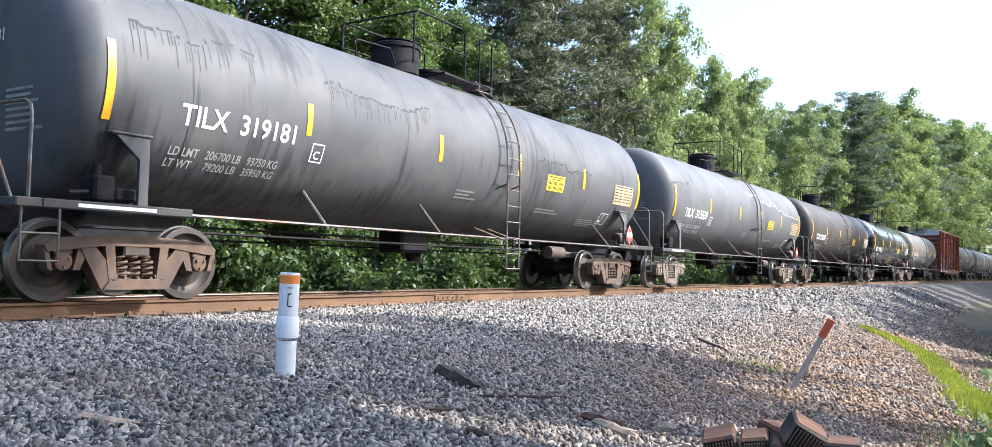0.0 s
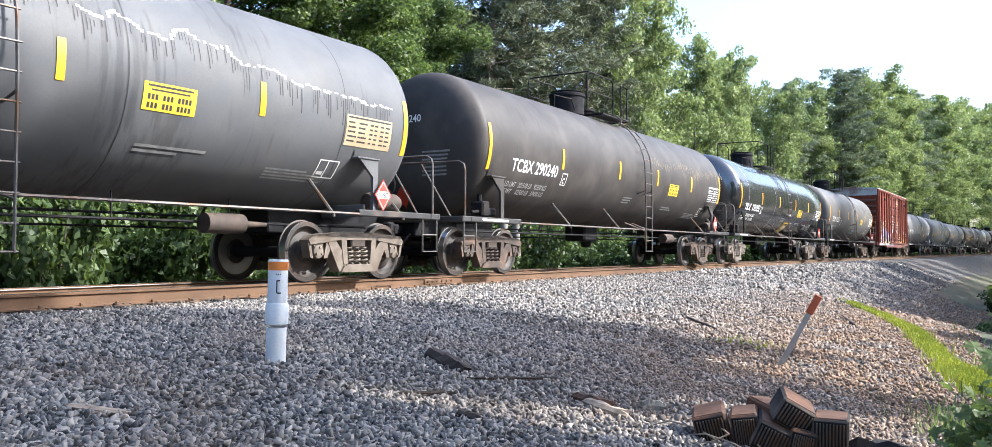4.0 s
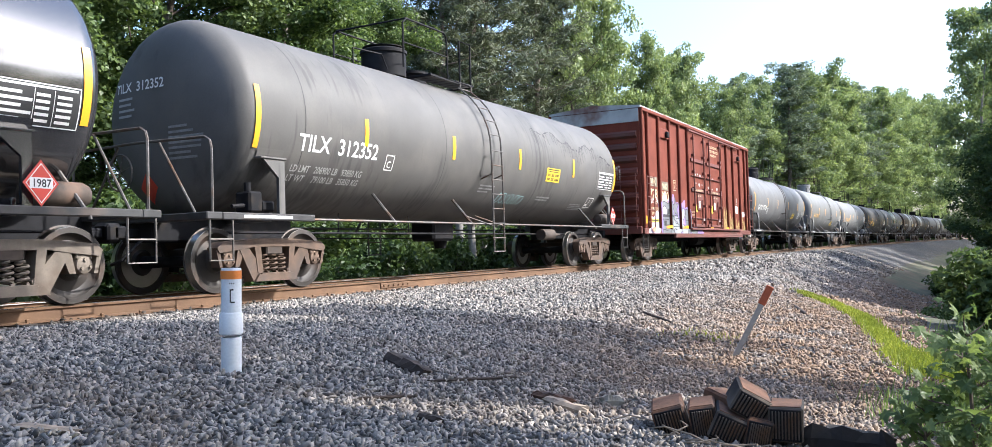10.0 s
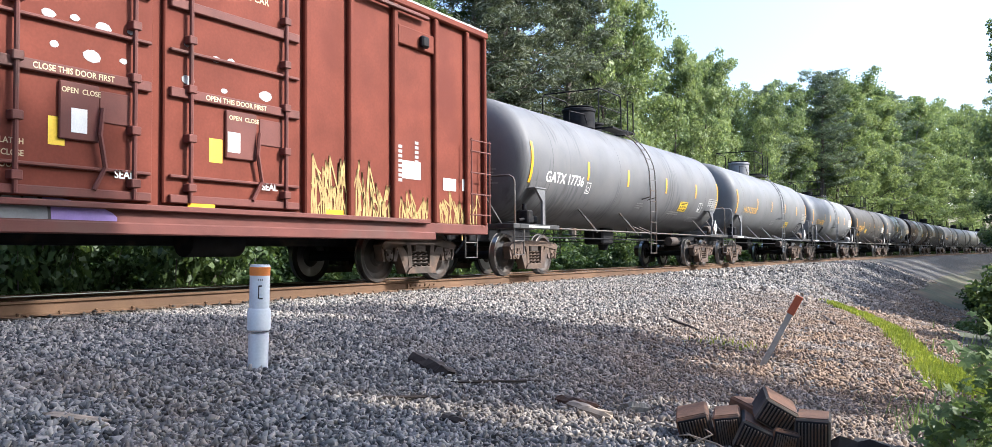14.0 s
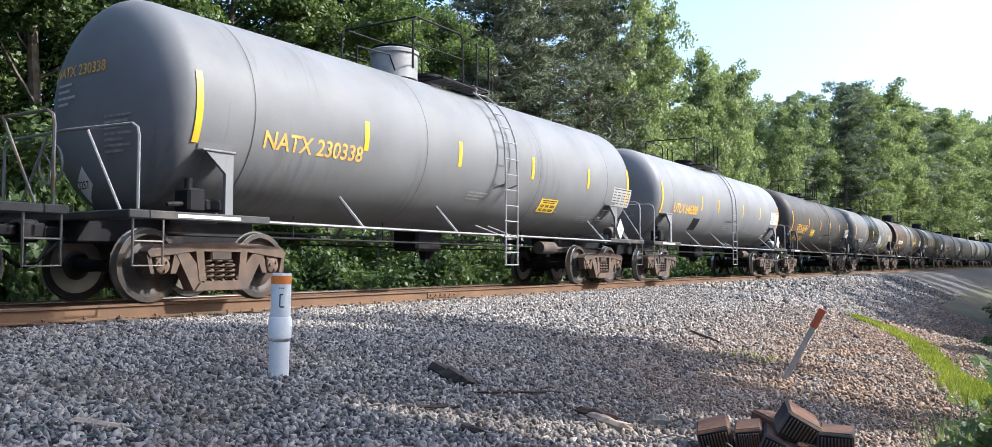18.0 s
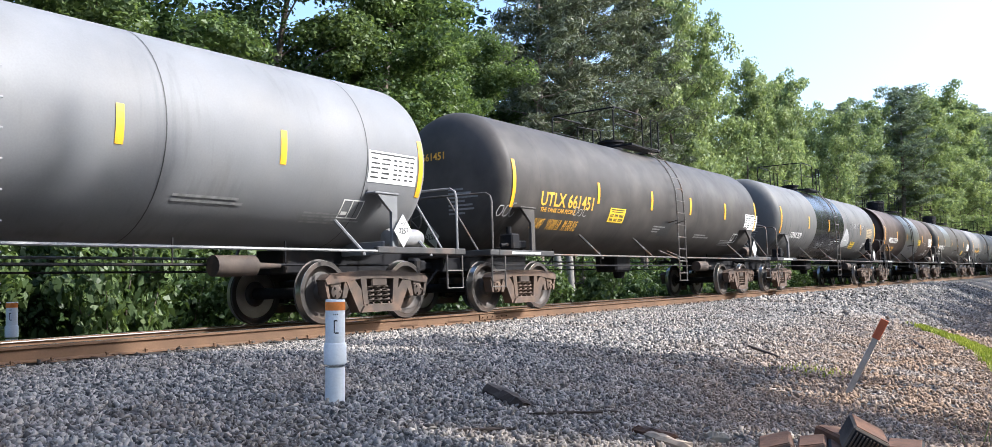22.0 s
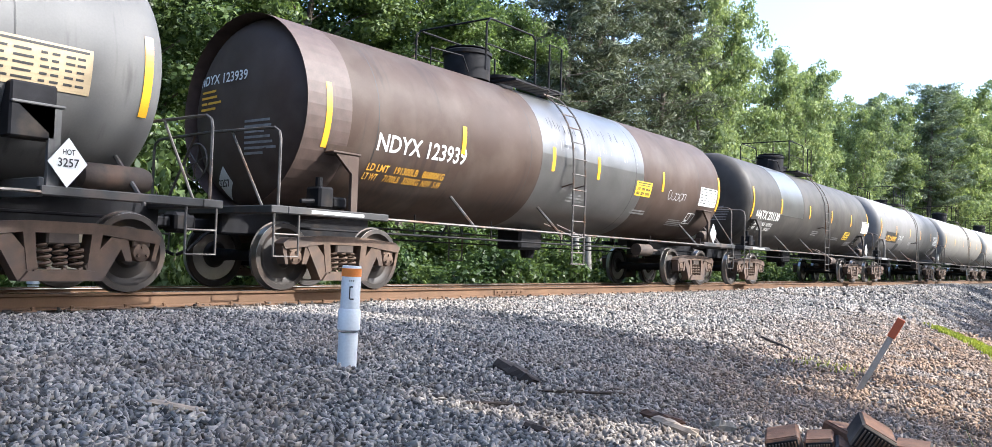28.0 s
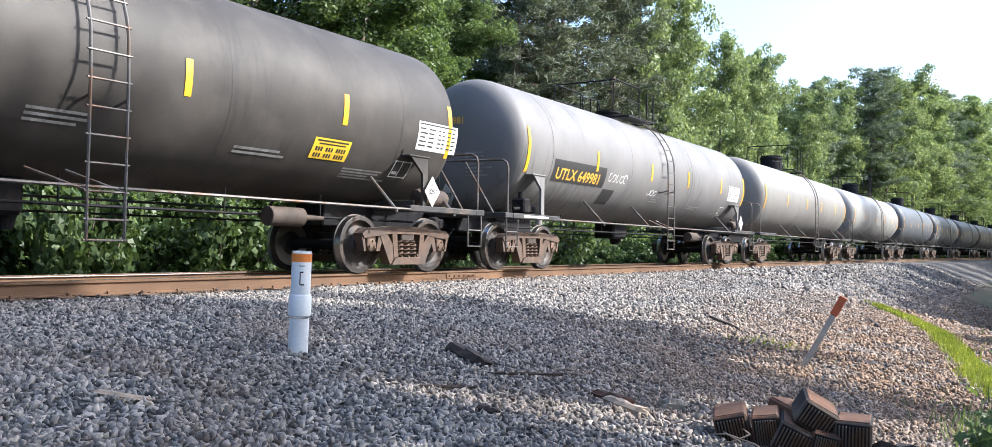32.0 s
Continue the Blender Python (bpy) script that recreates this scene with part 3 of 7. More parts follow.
def tree(kind, i, x, y, top, wide=1.0, turn=0):
    if kind == "pine":
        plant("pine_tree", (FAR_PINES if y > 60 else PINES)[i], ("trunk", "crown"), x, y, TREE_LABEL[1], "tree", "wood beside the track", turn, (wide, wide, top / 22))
    else:
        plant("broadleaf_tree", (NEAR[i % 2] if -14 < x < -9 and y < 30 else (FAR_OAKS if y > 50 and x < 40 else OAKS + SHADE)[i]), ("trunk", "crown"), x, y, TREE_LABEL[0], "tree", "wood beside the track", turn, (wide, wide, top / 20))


def build_wood():
    rng = random.Random(9)
    # front row on the far side of the track, then the rows behind
    for x, y, top, kind, i, wide in (
            (-9.5, -2, 15, "oak", 0, 1.0), (-10, 5, 16, "oak", 1, 1.0), (-9.5, 11, 17, "oak", 2, 1.0), (-10.5, 16.5, 17, "oak", 0, 1.0),
            (-10, 21, 15.5, "oak", 1, 0.95), (-10.5, 25.0, 13.2, "oak", 3, 0.8),
            (-12.5, 29.0, 13.2, "oak", 1, 0.7),
            (-12, 34.5, 20, "pine", 0, 1.15), (-12.5, 38.5, 21, "pine", 1, 1.2), (-13.5, 43, 22, "pine", 0, 1.2), (-12, 46.5, 21, "pine", 1, 1.15), (-13.5, 51, 22, "pine", 0, 1.1),
            (-12, 53.5, 22.6, "oak", 2, 0.8), (-12, 57.6, 20.6, "oak", 0, 0.76), (-12, 64, 18.8, "oak", 1, 0.72), (-12, 69.5, 19.2, "oak", 2, 0.68),
            (-12, 77.5, 20.3, "oak", 1, 0.66), (-11.5, 86, 18.8, "oak", 2, 0.75), (-11, 95, 20.0, "pine", 0, 1.3), (-9.6, 99, 21.8, "oak", 3, 0.95), (-8, 104, 22.6, "pine", 1, 1.5),
            (-7, 108, 23.6, "oak", 0, 1.2), (-6.5, 117, 24.4, "oak", 2, 1.25), (-6.2, 126, 25.1, "oak", 1, 1.3), (-5.5, 138, 25.5, "oak", 0, 1.4),
            (-4.5, 150, 27.2, "pine", 1, 1.6), (-4, 160, 28.8, "oak", 3, 1.5), (-3, 174, 30.2, "oak", 2, 1.6), (-1.2, 188, 31.6, "oak", 0, 1.6), (0.5, 204, 33.2, "oak", 1, 1.7),
            (3, 220, 35, "oak", 2, 1.8), (7, 240, 37.5, "oak", 0, 1.9)):
        tree(kind, i, x, y, top, wide, rng.uniform(0, 360))
    for k in range(34):
        y = -8 + 7.4 * k
        h = 15 if y < 26 else 13 if y < 33 else 17 if y < 58 else 20 if y < 100 else 21
        tree("oak", rng.choice((0, 2, 4)), track_x(y) - rng.uniform(16, 21), y, h * rng.uniform(0.85, 1.0), rng.uniform(0.9, 1.2) * (1 if y < 100 else 1.35), rng.uniform(0, 360))
    for k in range(20):
        y = -6 + 12.5 * k
        tree("oak", rng.choice((0, 2, 4)), track_x(y) - rng.uniform(25, 31), y, (13 if y < 34 else 17) * rng.uniform(0.9, 1.05), 1.2, rng.uniform(0, 360))
    # east side of the track, down the bank
    for x, y, top, i, wide in ((12.6, 37, 8.5, 4, 0.5), (12.4, 43, 9, 4, 0.5), (12.0, 50, 9.5, 4, 0.55), (10.7, 58, 17.8, 3, 0.75), (12.8, 62, 12, 4, 0.6), (13.2, 68, 13, 4, 0.65), (13.8, 75, 13.5, 4, 0.7), (14.8, 83, 14, 4, 0.75)):
        tree("oak", i, x, y, top, wide, rng.uniform(0, 360))
    for k in range(20):
        y = 92 + 6.2 * k
        tree("oak", (4, 0, 4, 2)[k % 4], track_x(y) + 14 + rng.uniform(-0.6, 1.2), y, 24 + rng.uniform(-1, 2), 0.95, rng.uniform(0, 360))
    # tall trees east of the camera, whose high crowns throw the shade on the stones
    for x, y, wide in ((6.3, 9.9, 0.31), (5.0, 9.2, 0.23), (6.8, 8.4, 0.28), (3.9, 9.2, 0.15), (7.2, 7.2, 0.17), (6.3, 8.6, 0.17), (6.0, 9.1, 0.2), (7.3, 8.8, 0.18), (6.8, 10.7, 0.2), (5.3, 9.9, 0.18),
                       (3.1, 4.8, 0.38), (4.9, 3.9, 0.25), (3.0, 2.5, 0.42), (5.4, 1.6, 0.5), (6.5, 3.2, 0.26), (3.3, 6.2, 0.18), (7.2, 4.2, 0.2), (4.6, 2.4, 0.5), (3.1, 3.7, 0.4), (7.0, 2.2, 0.45), (5.2, 0.0, 0.6),
                       (7.5, 6.3, 0.16), (6.8, 5.0, 0.14), (7.4, 5.1, 0.18), (8.7, 8.0, 0.13), (9.5, 8.9, 0.13), (3.4, -1.5, 0.5), (6.0, -2.5, 0.6)):
        plant("broadleaf_tree", HIGH, ("trunk", "crown"), x + 11.4, y + 6.3, "tall broadleaf tree with a high crown and bare trunk", "tree", "wood beside the track", rng.uniform(0, 360), (wide, wide, (9.6 - ground_z(x + 11.4, y + 6.3)) / 15.7))
    for x, y, top in ((19.4, 15.2, 16.9), (19.4, 14.8, 16.5), (19.4, 14.4, 16.0)):
        plant("broadleaf_tree", SLIM, ("trunk", "crown"), x, y, "slim tall broadleaf tree with leaves at its tip only", "tree", "wood beside the track", rng.uniform(0, 360), (0.34, 0.34, (top - ground_z(x, y)) / 15.9))
    for k in range(8):
        tree("oak", 4, 17.6 + rng.uniform(-0.5, 0.6), 29 + 4.2 * k, 12.8 + rng.uniform(-0.8, 0.6), 0.75, rng.uniform(0, 360))
    # the wood that closes the east side
    for k in range(17):
        tree("oak", (4, 0, 4, 2)[k % 4], 32 + rng.uniform(-1, 2), -40 + 6.4 * k, 15.6 + rng.uniform(-1.2, 0.4), 1.05, rng.uniform(0, 360))
    for x, y, top, i in ((19, 1, 14, 4), (17, -8, 15, 0), (12, -16, 15, 2), (5, -26, 16, 4), (-8, -18, 16, 0), (26, 6, 15, 2)):
        tree("oak", i, x, y, top, 0.85, rng.uniform(0, 360))
    # undergrowth along the far side of the track
    for k in range(72):
        y = -9 + 0.95 * k + rng.uniform(-0.4, 0.4)
        x = -5.6 - rng.uniform(0, 2.2)
        plant("bush", rng.choice(BUSHES), ("stem", "foliage"), x, y, "leafy green bush at the edge of the wood", "bush", "undergrowth beyond the track", rng.uniform(0, 360), (1.1, 1.1, rng.uniform(0.85, 1.3) * (1.35 if y < 14 else 1.0)))
    for k in range(44):
        y = -14 + 1.9 * k + rng.uniform(-0.5, 0.5)
        s = rng.uniform(1.6, 2.2)
        plant("bush", BUSHES[(0, 2, 1, 2)[k % 4]], ("stem", "foliage"), -9.5 - rng.uniform(0, 4.5), y, "leafy undergrowth deep in the wood, its shade put into the leaf colour", "bush", "undergrowth beyond the track", rng.uniform(0, 360), (s, s, s * 0.85))
    for k in range(36):
        y = 60 + 4.5 * k
        plant("bush", rng.choice(BUSHES), ("stem", "foliage"), track_x(y) - rng.uniform(5.5, 7.5), y, "leafy green bush at the edge of the wood", "bush", "undergrowth beyond the track", rng.uniform(0, 360), (2, 2, 1.6))
    # low growth at the foot of the bank
    for k in range(46):
        y = 12 + 1.15 * k
        x = track_x(y) + (10.6 - 0.04 * (y - 12)) + rng.uniform(-0.3, 2.6)
        s = rng.uniform(0.45, 0.8)
        plant("bush", rng.choice(BUSHES), ("stem", "foliage"), x, y, "low green bush at the foot of the bank", "bush", "growth at the foot of the bank", rng.uniform(0, 360), (s * 1.2, s * 1.2, s))


build_wood()


# ---- train: shared pieces ----
def helix(cx, cy, z0, z1, r, wire, turns, n=9):
    pts = [(cx + r * math.cos(t), cy + r * math.sin(t), z0 + (z1 - z0) * i / (turns * n)) for i, t in ((i, 2 * math.pi * i / n) for i in range(turns * n + 1))]
    return tube(pts, wire, 6)


def side_frame_shape():
    """Cast side frame with bearing jaws, slanting tension arms, window and spring seat; along y, flat in x."""
    top = [(-1.08, 0.56), (-1.12, 0.63), (-1.02, 0.71), (-0.6, 0.74), (-0.35, 0.76), (0.35, 0.76), (0.6, 0.74), (1.02, 0.71), (1.12, 0.63), (1.08, 0.56), (0.72, 0.6), (0.42, 0.64), (-0.42, 0.64), (-0.72, 0.6)]
    pieces = [prism(top, -0.10, 0.10)]
    for s in (-1, 1):
        pieces.append(prism([(s * 0.70, 0.60), (s * 0.52, 0.62), (s * 0.24, 0.30), (s * 0.30, 0.15), (s * 0.44, 0.14)], -0.09, 0.09))
        pieces.append(prism([(s * 0.72, 0.62), (s * 0.60, 0.60), (s * 0.70, 0.36), (s * 0.78, 0.36)], -0.08, 0.08))
        pieces.append(prism([(s * 1.06, 0.60), (s * 1.12, 0.60), (s * 1.06, 0.36), (s * 1.01, 0.36)], -0.08, 0.08))
        pieces.append(prism([(s * 0.30, 0.66), (s * 0.42, 0.66), (s * 0.36, 0.26), (s * 0.26, 0.26)], -0.10, 0.10))
        pieces.append(box(-0.075, 0.075, s * 0.89 - 0.11, s * 0.89 + 0.11, 0.52, 0.6, 0.015))
    pieces.append(prism([(-0.44, 0.14), (0.44, 0.14), (0.36, 0.24), (-0.36, 0.24)], -0.13, 0.13))
    pieces.append(box(-0.12, 0.12, -0.30, 0.30, 0.235, 0.26, 0.005))
    return join(*pieces)


WHEEL = [(-0.075, 0.10), (-0.075, 0.16), (-0.03, 0.20), (-0.02, 0.36), (-0.065, 0.385), (-0.07, 0.465), (-0.045, 0.482), (-0.035, 0.462), (-0.02, 0.458), (0.066, 0.452), (0.07, 0.385), (0.03, 0.36), (0.0, 0.30), (0.03, 0.18), (0.085, 0.15), (0.085, 0.10)]
TREAD = [(-0.036, 0.4635), (-0.02, 0.4600), (0.064, 0.4540), (0.066, 0.4515), (-0.034, 0.4575)]
FRAME_MESH = {k: mesh_of("side_frame", side_frame_shape(), M[k], True) for k in ("frame_rust", "frame_grey", "frame_dark")}
SPRING_MESH = {k: mesh_of("coil_spring", helix(0, 0, 0.26, 0.52, 0.062, 0.017, 4), M[k], True) for k in ("frame_rust", "frame_grey", "frame_dark")}
BOLSTER_MESH = mesh_of("bolster", join(box(-1.08, 1.08, -0.17, 0.17, 0.52, 0.66, 0.02), box(-0.3, 0.3, -0.22, 0.22, 0.66, 0.78, 0.02)), M["frame_dark"])
AXLE_MESH = mesh_of("axle", lathe([(-1.0, 0.06), (-0.86, 0.075), (-0.7, 0.1), (-0.3, 0.08), (0.3, 0.08), (0.7, 0.1), (0.86, 0.075), (1.0, 0.06)], 14), M["black"], True)
WHEEL_MESH = mesh_of("wheel", lathe(WHEEL, 44), M["wheel"], True)
WHEEL_MESH_F = mesh_of("wheel", moved(lathe(WHEEL, 44), pose(0, 0, 0, 0, 0, 180)), M["wheel"], True)
TREAD_MESH = mesh_of("tread", lathe(TREAD, 44), M["tread"], True)
TREAD_MESH_F = mesh_of("tread", moved(lathe(TREAD, 44), pose(0, 0, 0, 0, 0, 180)), M["tread"], True)
CAP = join(lathe([(0.9, 0.095), (1.04, 0.11), (1.07, 0.1), (1.085, 0.06)], 20), *[tube([(1.07, 0.062 * math.cos(a), 0.062 * math.sin(a)), (1.105, 0.062 * math.cos(a), 0.062 * math.sin(a))], 0.02, 6) for a in (0.5, 2.6, 4.7)])
CAP_MESH = {k: mesh_of("bearing", CAP, M[k], True) for k in ("frame_rust", "frame_grey", "frame_dark")}
CAP_MESH_F = {k: mesh_of("bearing", moved(CAP, pose(0, 0, 0, 0, 0, 180)), M[k], True) for k in ("frame_rust", "frame_grey", "frame_dark")}
SHOE_MESH = mesh_of("brake_beam", join(box(-0.8, 0.8, -0.04, 0.04, 0.36, 0.44, 0.01), box(-0.82, -0.66, -0.1, 0.02, 0.3, 0.55, 0.01), box(0.66, 0.82, -0.1, 0.02, 0.3, 0.55, 0.01)), M["black"])
COUPLER_MESH = mesh_of("coupler", join(box(-0.07, 0.07, 0.1, 0.75, 0.8, 0.93, 0.02), box(-0.16, 0.12, -0.06, 0.14, 0.73, 1.0, 0.04), box(0.06, 0.2, -0.14, 0.04, 0.75, 0.98, 0.03), box(-0.2, -0.1, -0.16, 0.06, 0.77, 0.96, 0.03)), M["black"])
HOSE_MESH = mesh_of("air_hose", tube([(0.32, 0.3, 0.78), (0.36, 0.12, 0.66), (0.3, -0.02, 0.5), (0.16, -0.08, 0.44)], 0.022, 6), M["black"], True)
STEP_MESH = mesh_of("step", join(tube([(0, -0.2, 1.0), (0, -0.2, 0.46), (0, 0.2, 0.46), (0, 0.2, 1.0)], 0.016, 6), tube([(0, -0.2, 0.74), (0, 0.2, 0.74)], 0.013, 6)), M["steel"])
AXLES = []


def truck(car, y, cast):
    """Both side frames with springs, the bolster and two turning wheelsets."""
    for s in (-1, 1):
        fr = part("side_frame", FRAME_MESH[cast], None, car, at=pose(s * 0.99, y, 0))
        for k in (-0.17, 0.0, 0.17):
            part("coil_spring", SPRING_MESH[cast], None, fr, at=pose(s * 0.03, k, 0))
    part("bolster", BOLSTER_MESH, None, car, at=pose(0, y, 0))
    for s in (-1, 1):
        part("brake_beam", SHOE_MESH, None, car, at=pose(0, y + s * 0.36, 0, 0, 0, 0 if s > 0 else 180))
        ax = part("axle", AXLE_MESH, None, car)
        ax.matrix_parent_inverse = Matrix.Translation((0, y + s * 0.89, 0.457))
        w = part("wheel", WHEEL_MESH, None, ax, at=pose(0.755, 0, 0))
        part("wheel", WHEEL_MESH_F, None, ax, at=pose(-0.755, 0, 0))
        part("tread", TREAD_MESH, None, ax, "bright worn tread", at=pose(0.755, 0, 0))
        part("tread", TREAD_MESH_F, None, ax, "bright worn tread", at=pose(-0.755, 0, 0))
        part("bearing", CAP_MESH[cast], None, ax)
        part("bearing", CAP_MESH_F[cast], None, ax)
        AXLES.append(ax)


def text_shape(body, size, spacing=1.0):
    """Outline of built-in lettering as flat polygons: x along the line, y up."""
    cu = bpy.data.curves.new("lettering", "FONT")
    cu.body, cu.size, cu.resolution_u, cu.space_character = body, size, 3, spacing
    cu.offset = size * 0.016
    ob = bpy.data.objects.new("lettering", cu)
    scene.collection.objects.link(ob)
    me = bpy.data.meshes.new_from_object(ob.evaluated_get(bpy.context.evaluated_depsgraph_get()))
    bpy.data.objects.remove(ob)
    bpy.data.curves.remove(cu)
    return me


def fitted(body, size, width):
    """Lettering drawn to a given width."""
    me = text_shape(body, size)
    k = width / max(v.co.x for v in me.vertices)
    for v in me.vertices:
        v.co.x *= k
    return me


def by_gap(me, gap):
    """Split flat lettering into its words."""
    bm = bmesh.new()
    bm.from_mesh(me)
    spans = sorted((min(v.co.x for v in f.verts), max(v.co.x for v in f.verts)) for f in bm.faces)
    words = []
    for x0, x1 in spans:
        if words and x0 - words[-1][1] < gap:
            words[-1][1] = max(words[-1][1], x1)
        else:
            words.append([x0, x1])
    out = []
    for x0, x1 in words:
        w = bm.copy()
        bmesh.ops.delete(w, geom=[f for f in w.faces if not x0 - 1e-4 <= f.calc_center_median().x <= x1 + 1e-4], context="FACES")
        one = bpy.data.meshes.new("word")
        w.to_mesh(one)
        w.free()
        out.append(one)
    bm.free()
    return out


def bent(me, fn, cuts=0.07):
    """Cut a flat mesh into strips across its height and lay its points by fn(x, y)."""
    bm = bmesh.new()
    bm.from_mesh(me)
    if bm.verts:
        lo, hi = min(v.co.y for v in bm.verts), max(v.co.y for v in bm.verts)
        k = lo + cuts
        while k < hi - 0.01:
            bmesh.ops.bisect_plane(bm, geom=bm.verts[:] + bm.edges[:] + bm.faces[:], plane_co=(0, k, 0), plane_no=(0, 1, 0))
            k += cuts
    for v in bm.verts:
        v.co = fn(v.co.x, v.co.y)
    bm.to_mesh(me)
    bm.free()
    return me


def flat(shape_rects):
    """Flat rectangles (x0, x1, y0, y1) as one shape."""
    v, f = [], []
    for x0, x1, y0, y1 in shape_rects:
        n = len(v)
        v += [(x0, y0, 0), (x1, y0, 0), (x1, y1, 0), (x0, y1, 0)]
        f.append((n, n + 1, n + 2, n + 3))
    return v, f


def outline_poly(points):
    return [(x, y, 0) for x, y in points], [tuple(range(len(points)))]


def bars(rng, x0, y0, rows, width, h=0.05, gap=0.04):
    """Lines of writing too small to read, as plain bars."""
    out = []
    for r in range(rows):
        y = y0 - r * (h + gap)
        x = x0
        end = x0 + width * rng.uniform(0.75, 1.0)
        while x < end:
            w = rng.uniform(0.1, 0.32)
            out.append((x, min(end, x + w), y, y + h))
            x += w + 0.05
    return out


class Tank:
    """Places things on a tank's shell: y along it from its front end, deg up from its widest point."""

    def __init__(self, car, R, zc, half, head):
        self.car, self.R, self.zc, self.half, self.head = car, R, zc, half, head

    def on(self, y, deg, out=0.0, side=1):
        a = radians(deg)
        return (side * (self.R + out) * math.cos(a), y, self.zc + (self.R + out) * math.sin(a))

    def wrap(self, y0, deg0, out=0.006, side=1):
        a0 = radians(deg0)

        def fn(x, y):
            a = a0 + y / self.R
            return (side * (self.R + out) * math.cos(a), y0 + (x if side > 0 else -x), self.zc + (self.R + out) * math.sin(a))
        return fn

    def decal(self, name, shape, material, y0, deg0, label="", out=0.006, side=1):
        me = shape if isinstance(shape, bpy.types.Mesh) else mesh_of(name, shape, material, flip=False)
        if isinstance(shape, bpy.types.Mesh):
            me.materials.clear()
            me.materials.append(material)
        return part(name, bent(me, self.wrap(y0, deg0, out, side)), None, self.car, label)

    def words(self, body, size, material, y0, deg0, name="lettering", spacing=1.0, label=""):
        return self.decal(name, text_shape(body, size, spacing), material, y0, deg0, label)

    def head_y(self, r):
        t = math.asin(min(1.0, (r / self.R) ** 2))
        return -self.half + self.head * (1 - math.cos(t))

    def on_head(self, name, me, material, x0, z0, label=""):
        me.materials.clear()
        me.materials.append(material)
        return part(name, bent(me, lambda x, y: (x0 + x, self.head_y(math.hypot(x0 + x, z0 + y)) - 0.012, self.zc + z0 + y)), None, self.car, label)


def tank_shell(length, radius, head, n=56):
    """A cylinder with dished ends, lying along y."""
    half = length / 2
    prof = [(-half, 0.02)]
    for i in range(1, 10):
        t = math.pi / 2 * i / 9
        prof.append((-half + head * (1 - math.cos(t)), radius * math.sin(t) ** 0.5))
    prof += [(-half + head + (length - 2 * head) * i / 6, radius) for i in range(1, 6)]
    prof += [(-a, r) for a, r in prof[:10][::-1]]
    return lathe(prof, n, "y")


def ring(R, y0, y1, zc, n=56, arc=None):
    """A thin belt round the shell, whole or between two angles."""
    a0, a1 = arc or (0, 2 * math.pi)
    v, f = [], []
    for i in range(n + 1):
        a = a0 + (a1 - a0) * i / n
        for y in (y0, y1):
            v.append((R * math.cos(a), y, zc + R * math.sin(a)))
    for i in range(n):
        f.append((2 * i, 2 * i + 1, 2 * i + 3, 2 * i + 2))
    return v, f


# ---- train: tank car ----
FAINT = mat("worn_stencil", (0.24, 0.24, 0.235), 0.6, var=0.3, scale=9, bump=0.02)
SILL = mat("grimy_black_sill", (0.035, 0.034, 0.034), 0.6, var=0.3, scale=4, dirt=(0.08, 0.062, 0.05), amount=0.25)
mesh_slat = mesh_of("walkway_plank", box(-0.22, 0.22, 0.0, 0.19, 0.0, 0.03, 0.006), M["steel"])


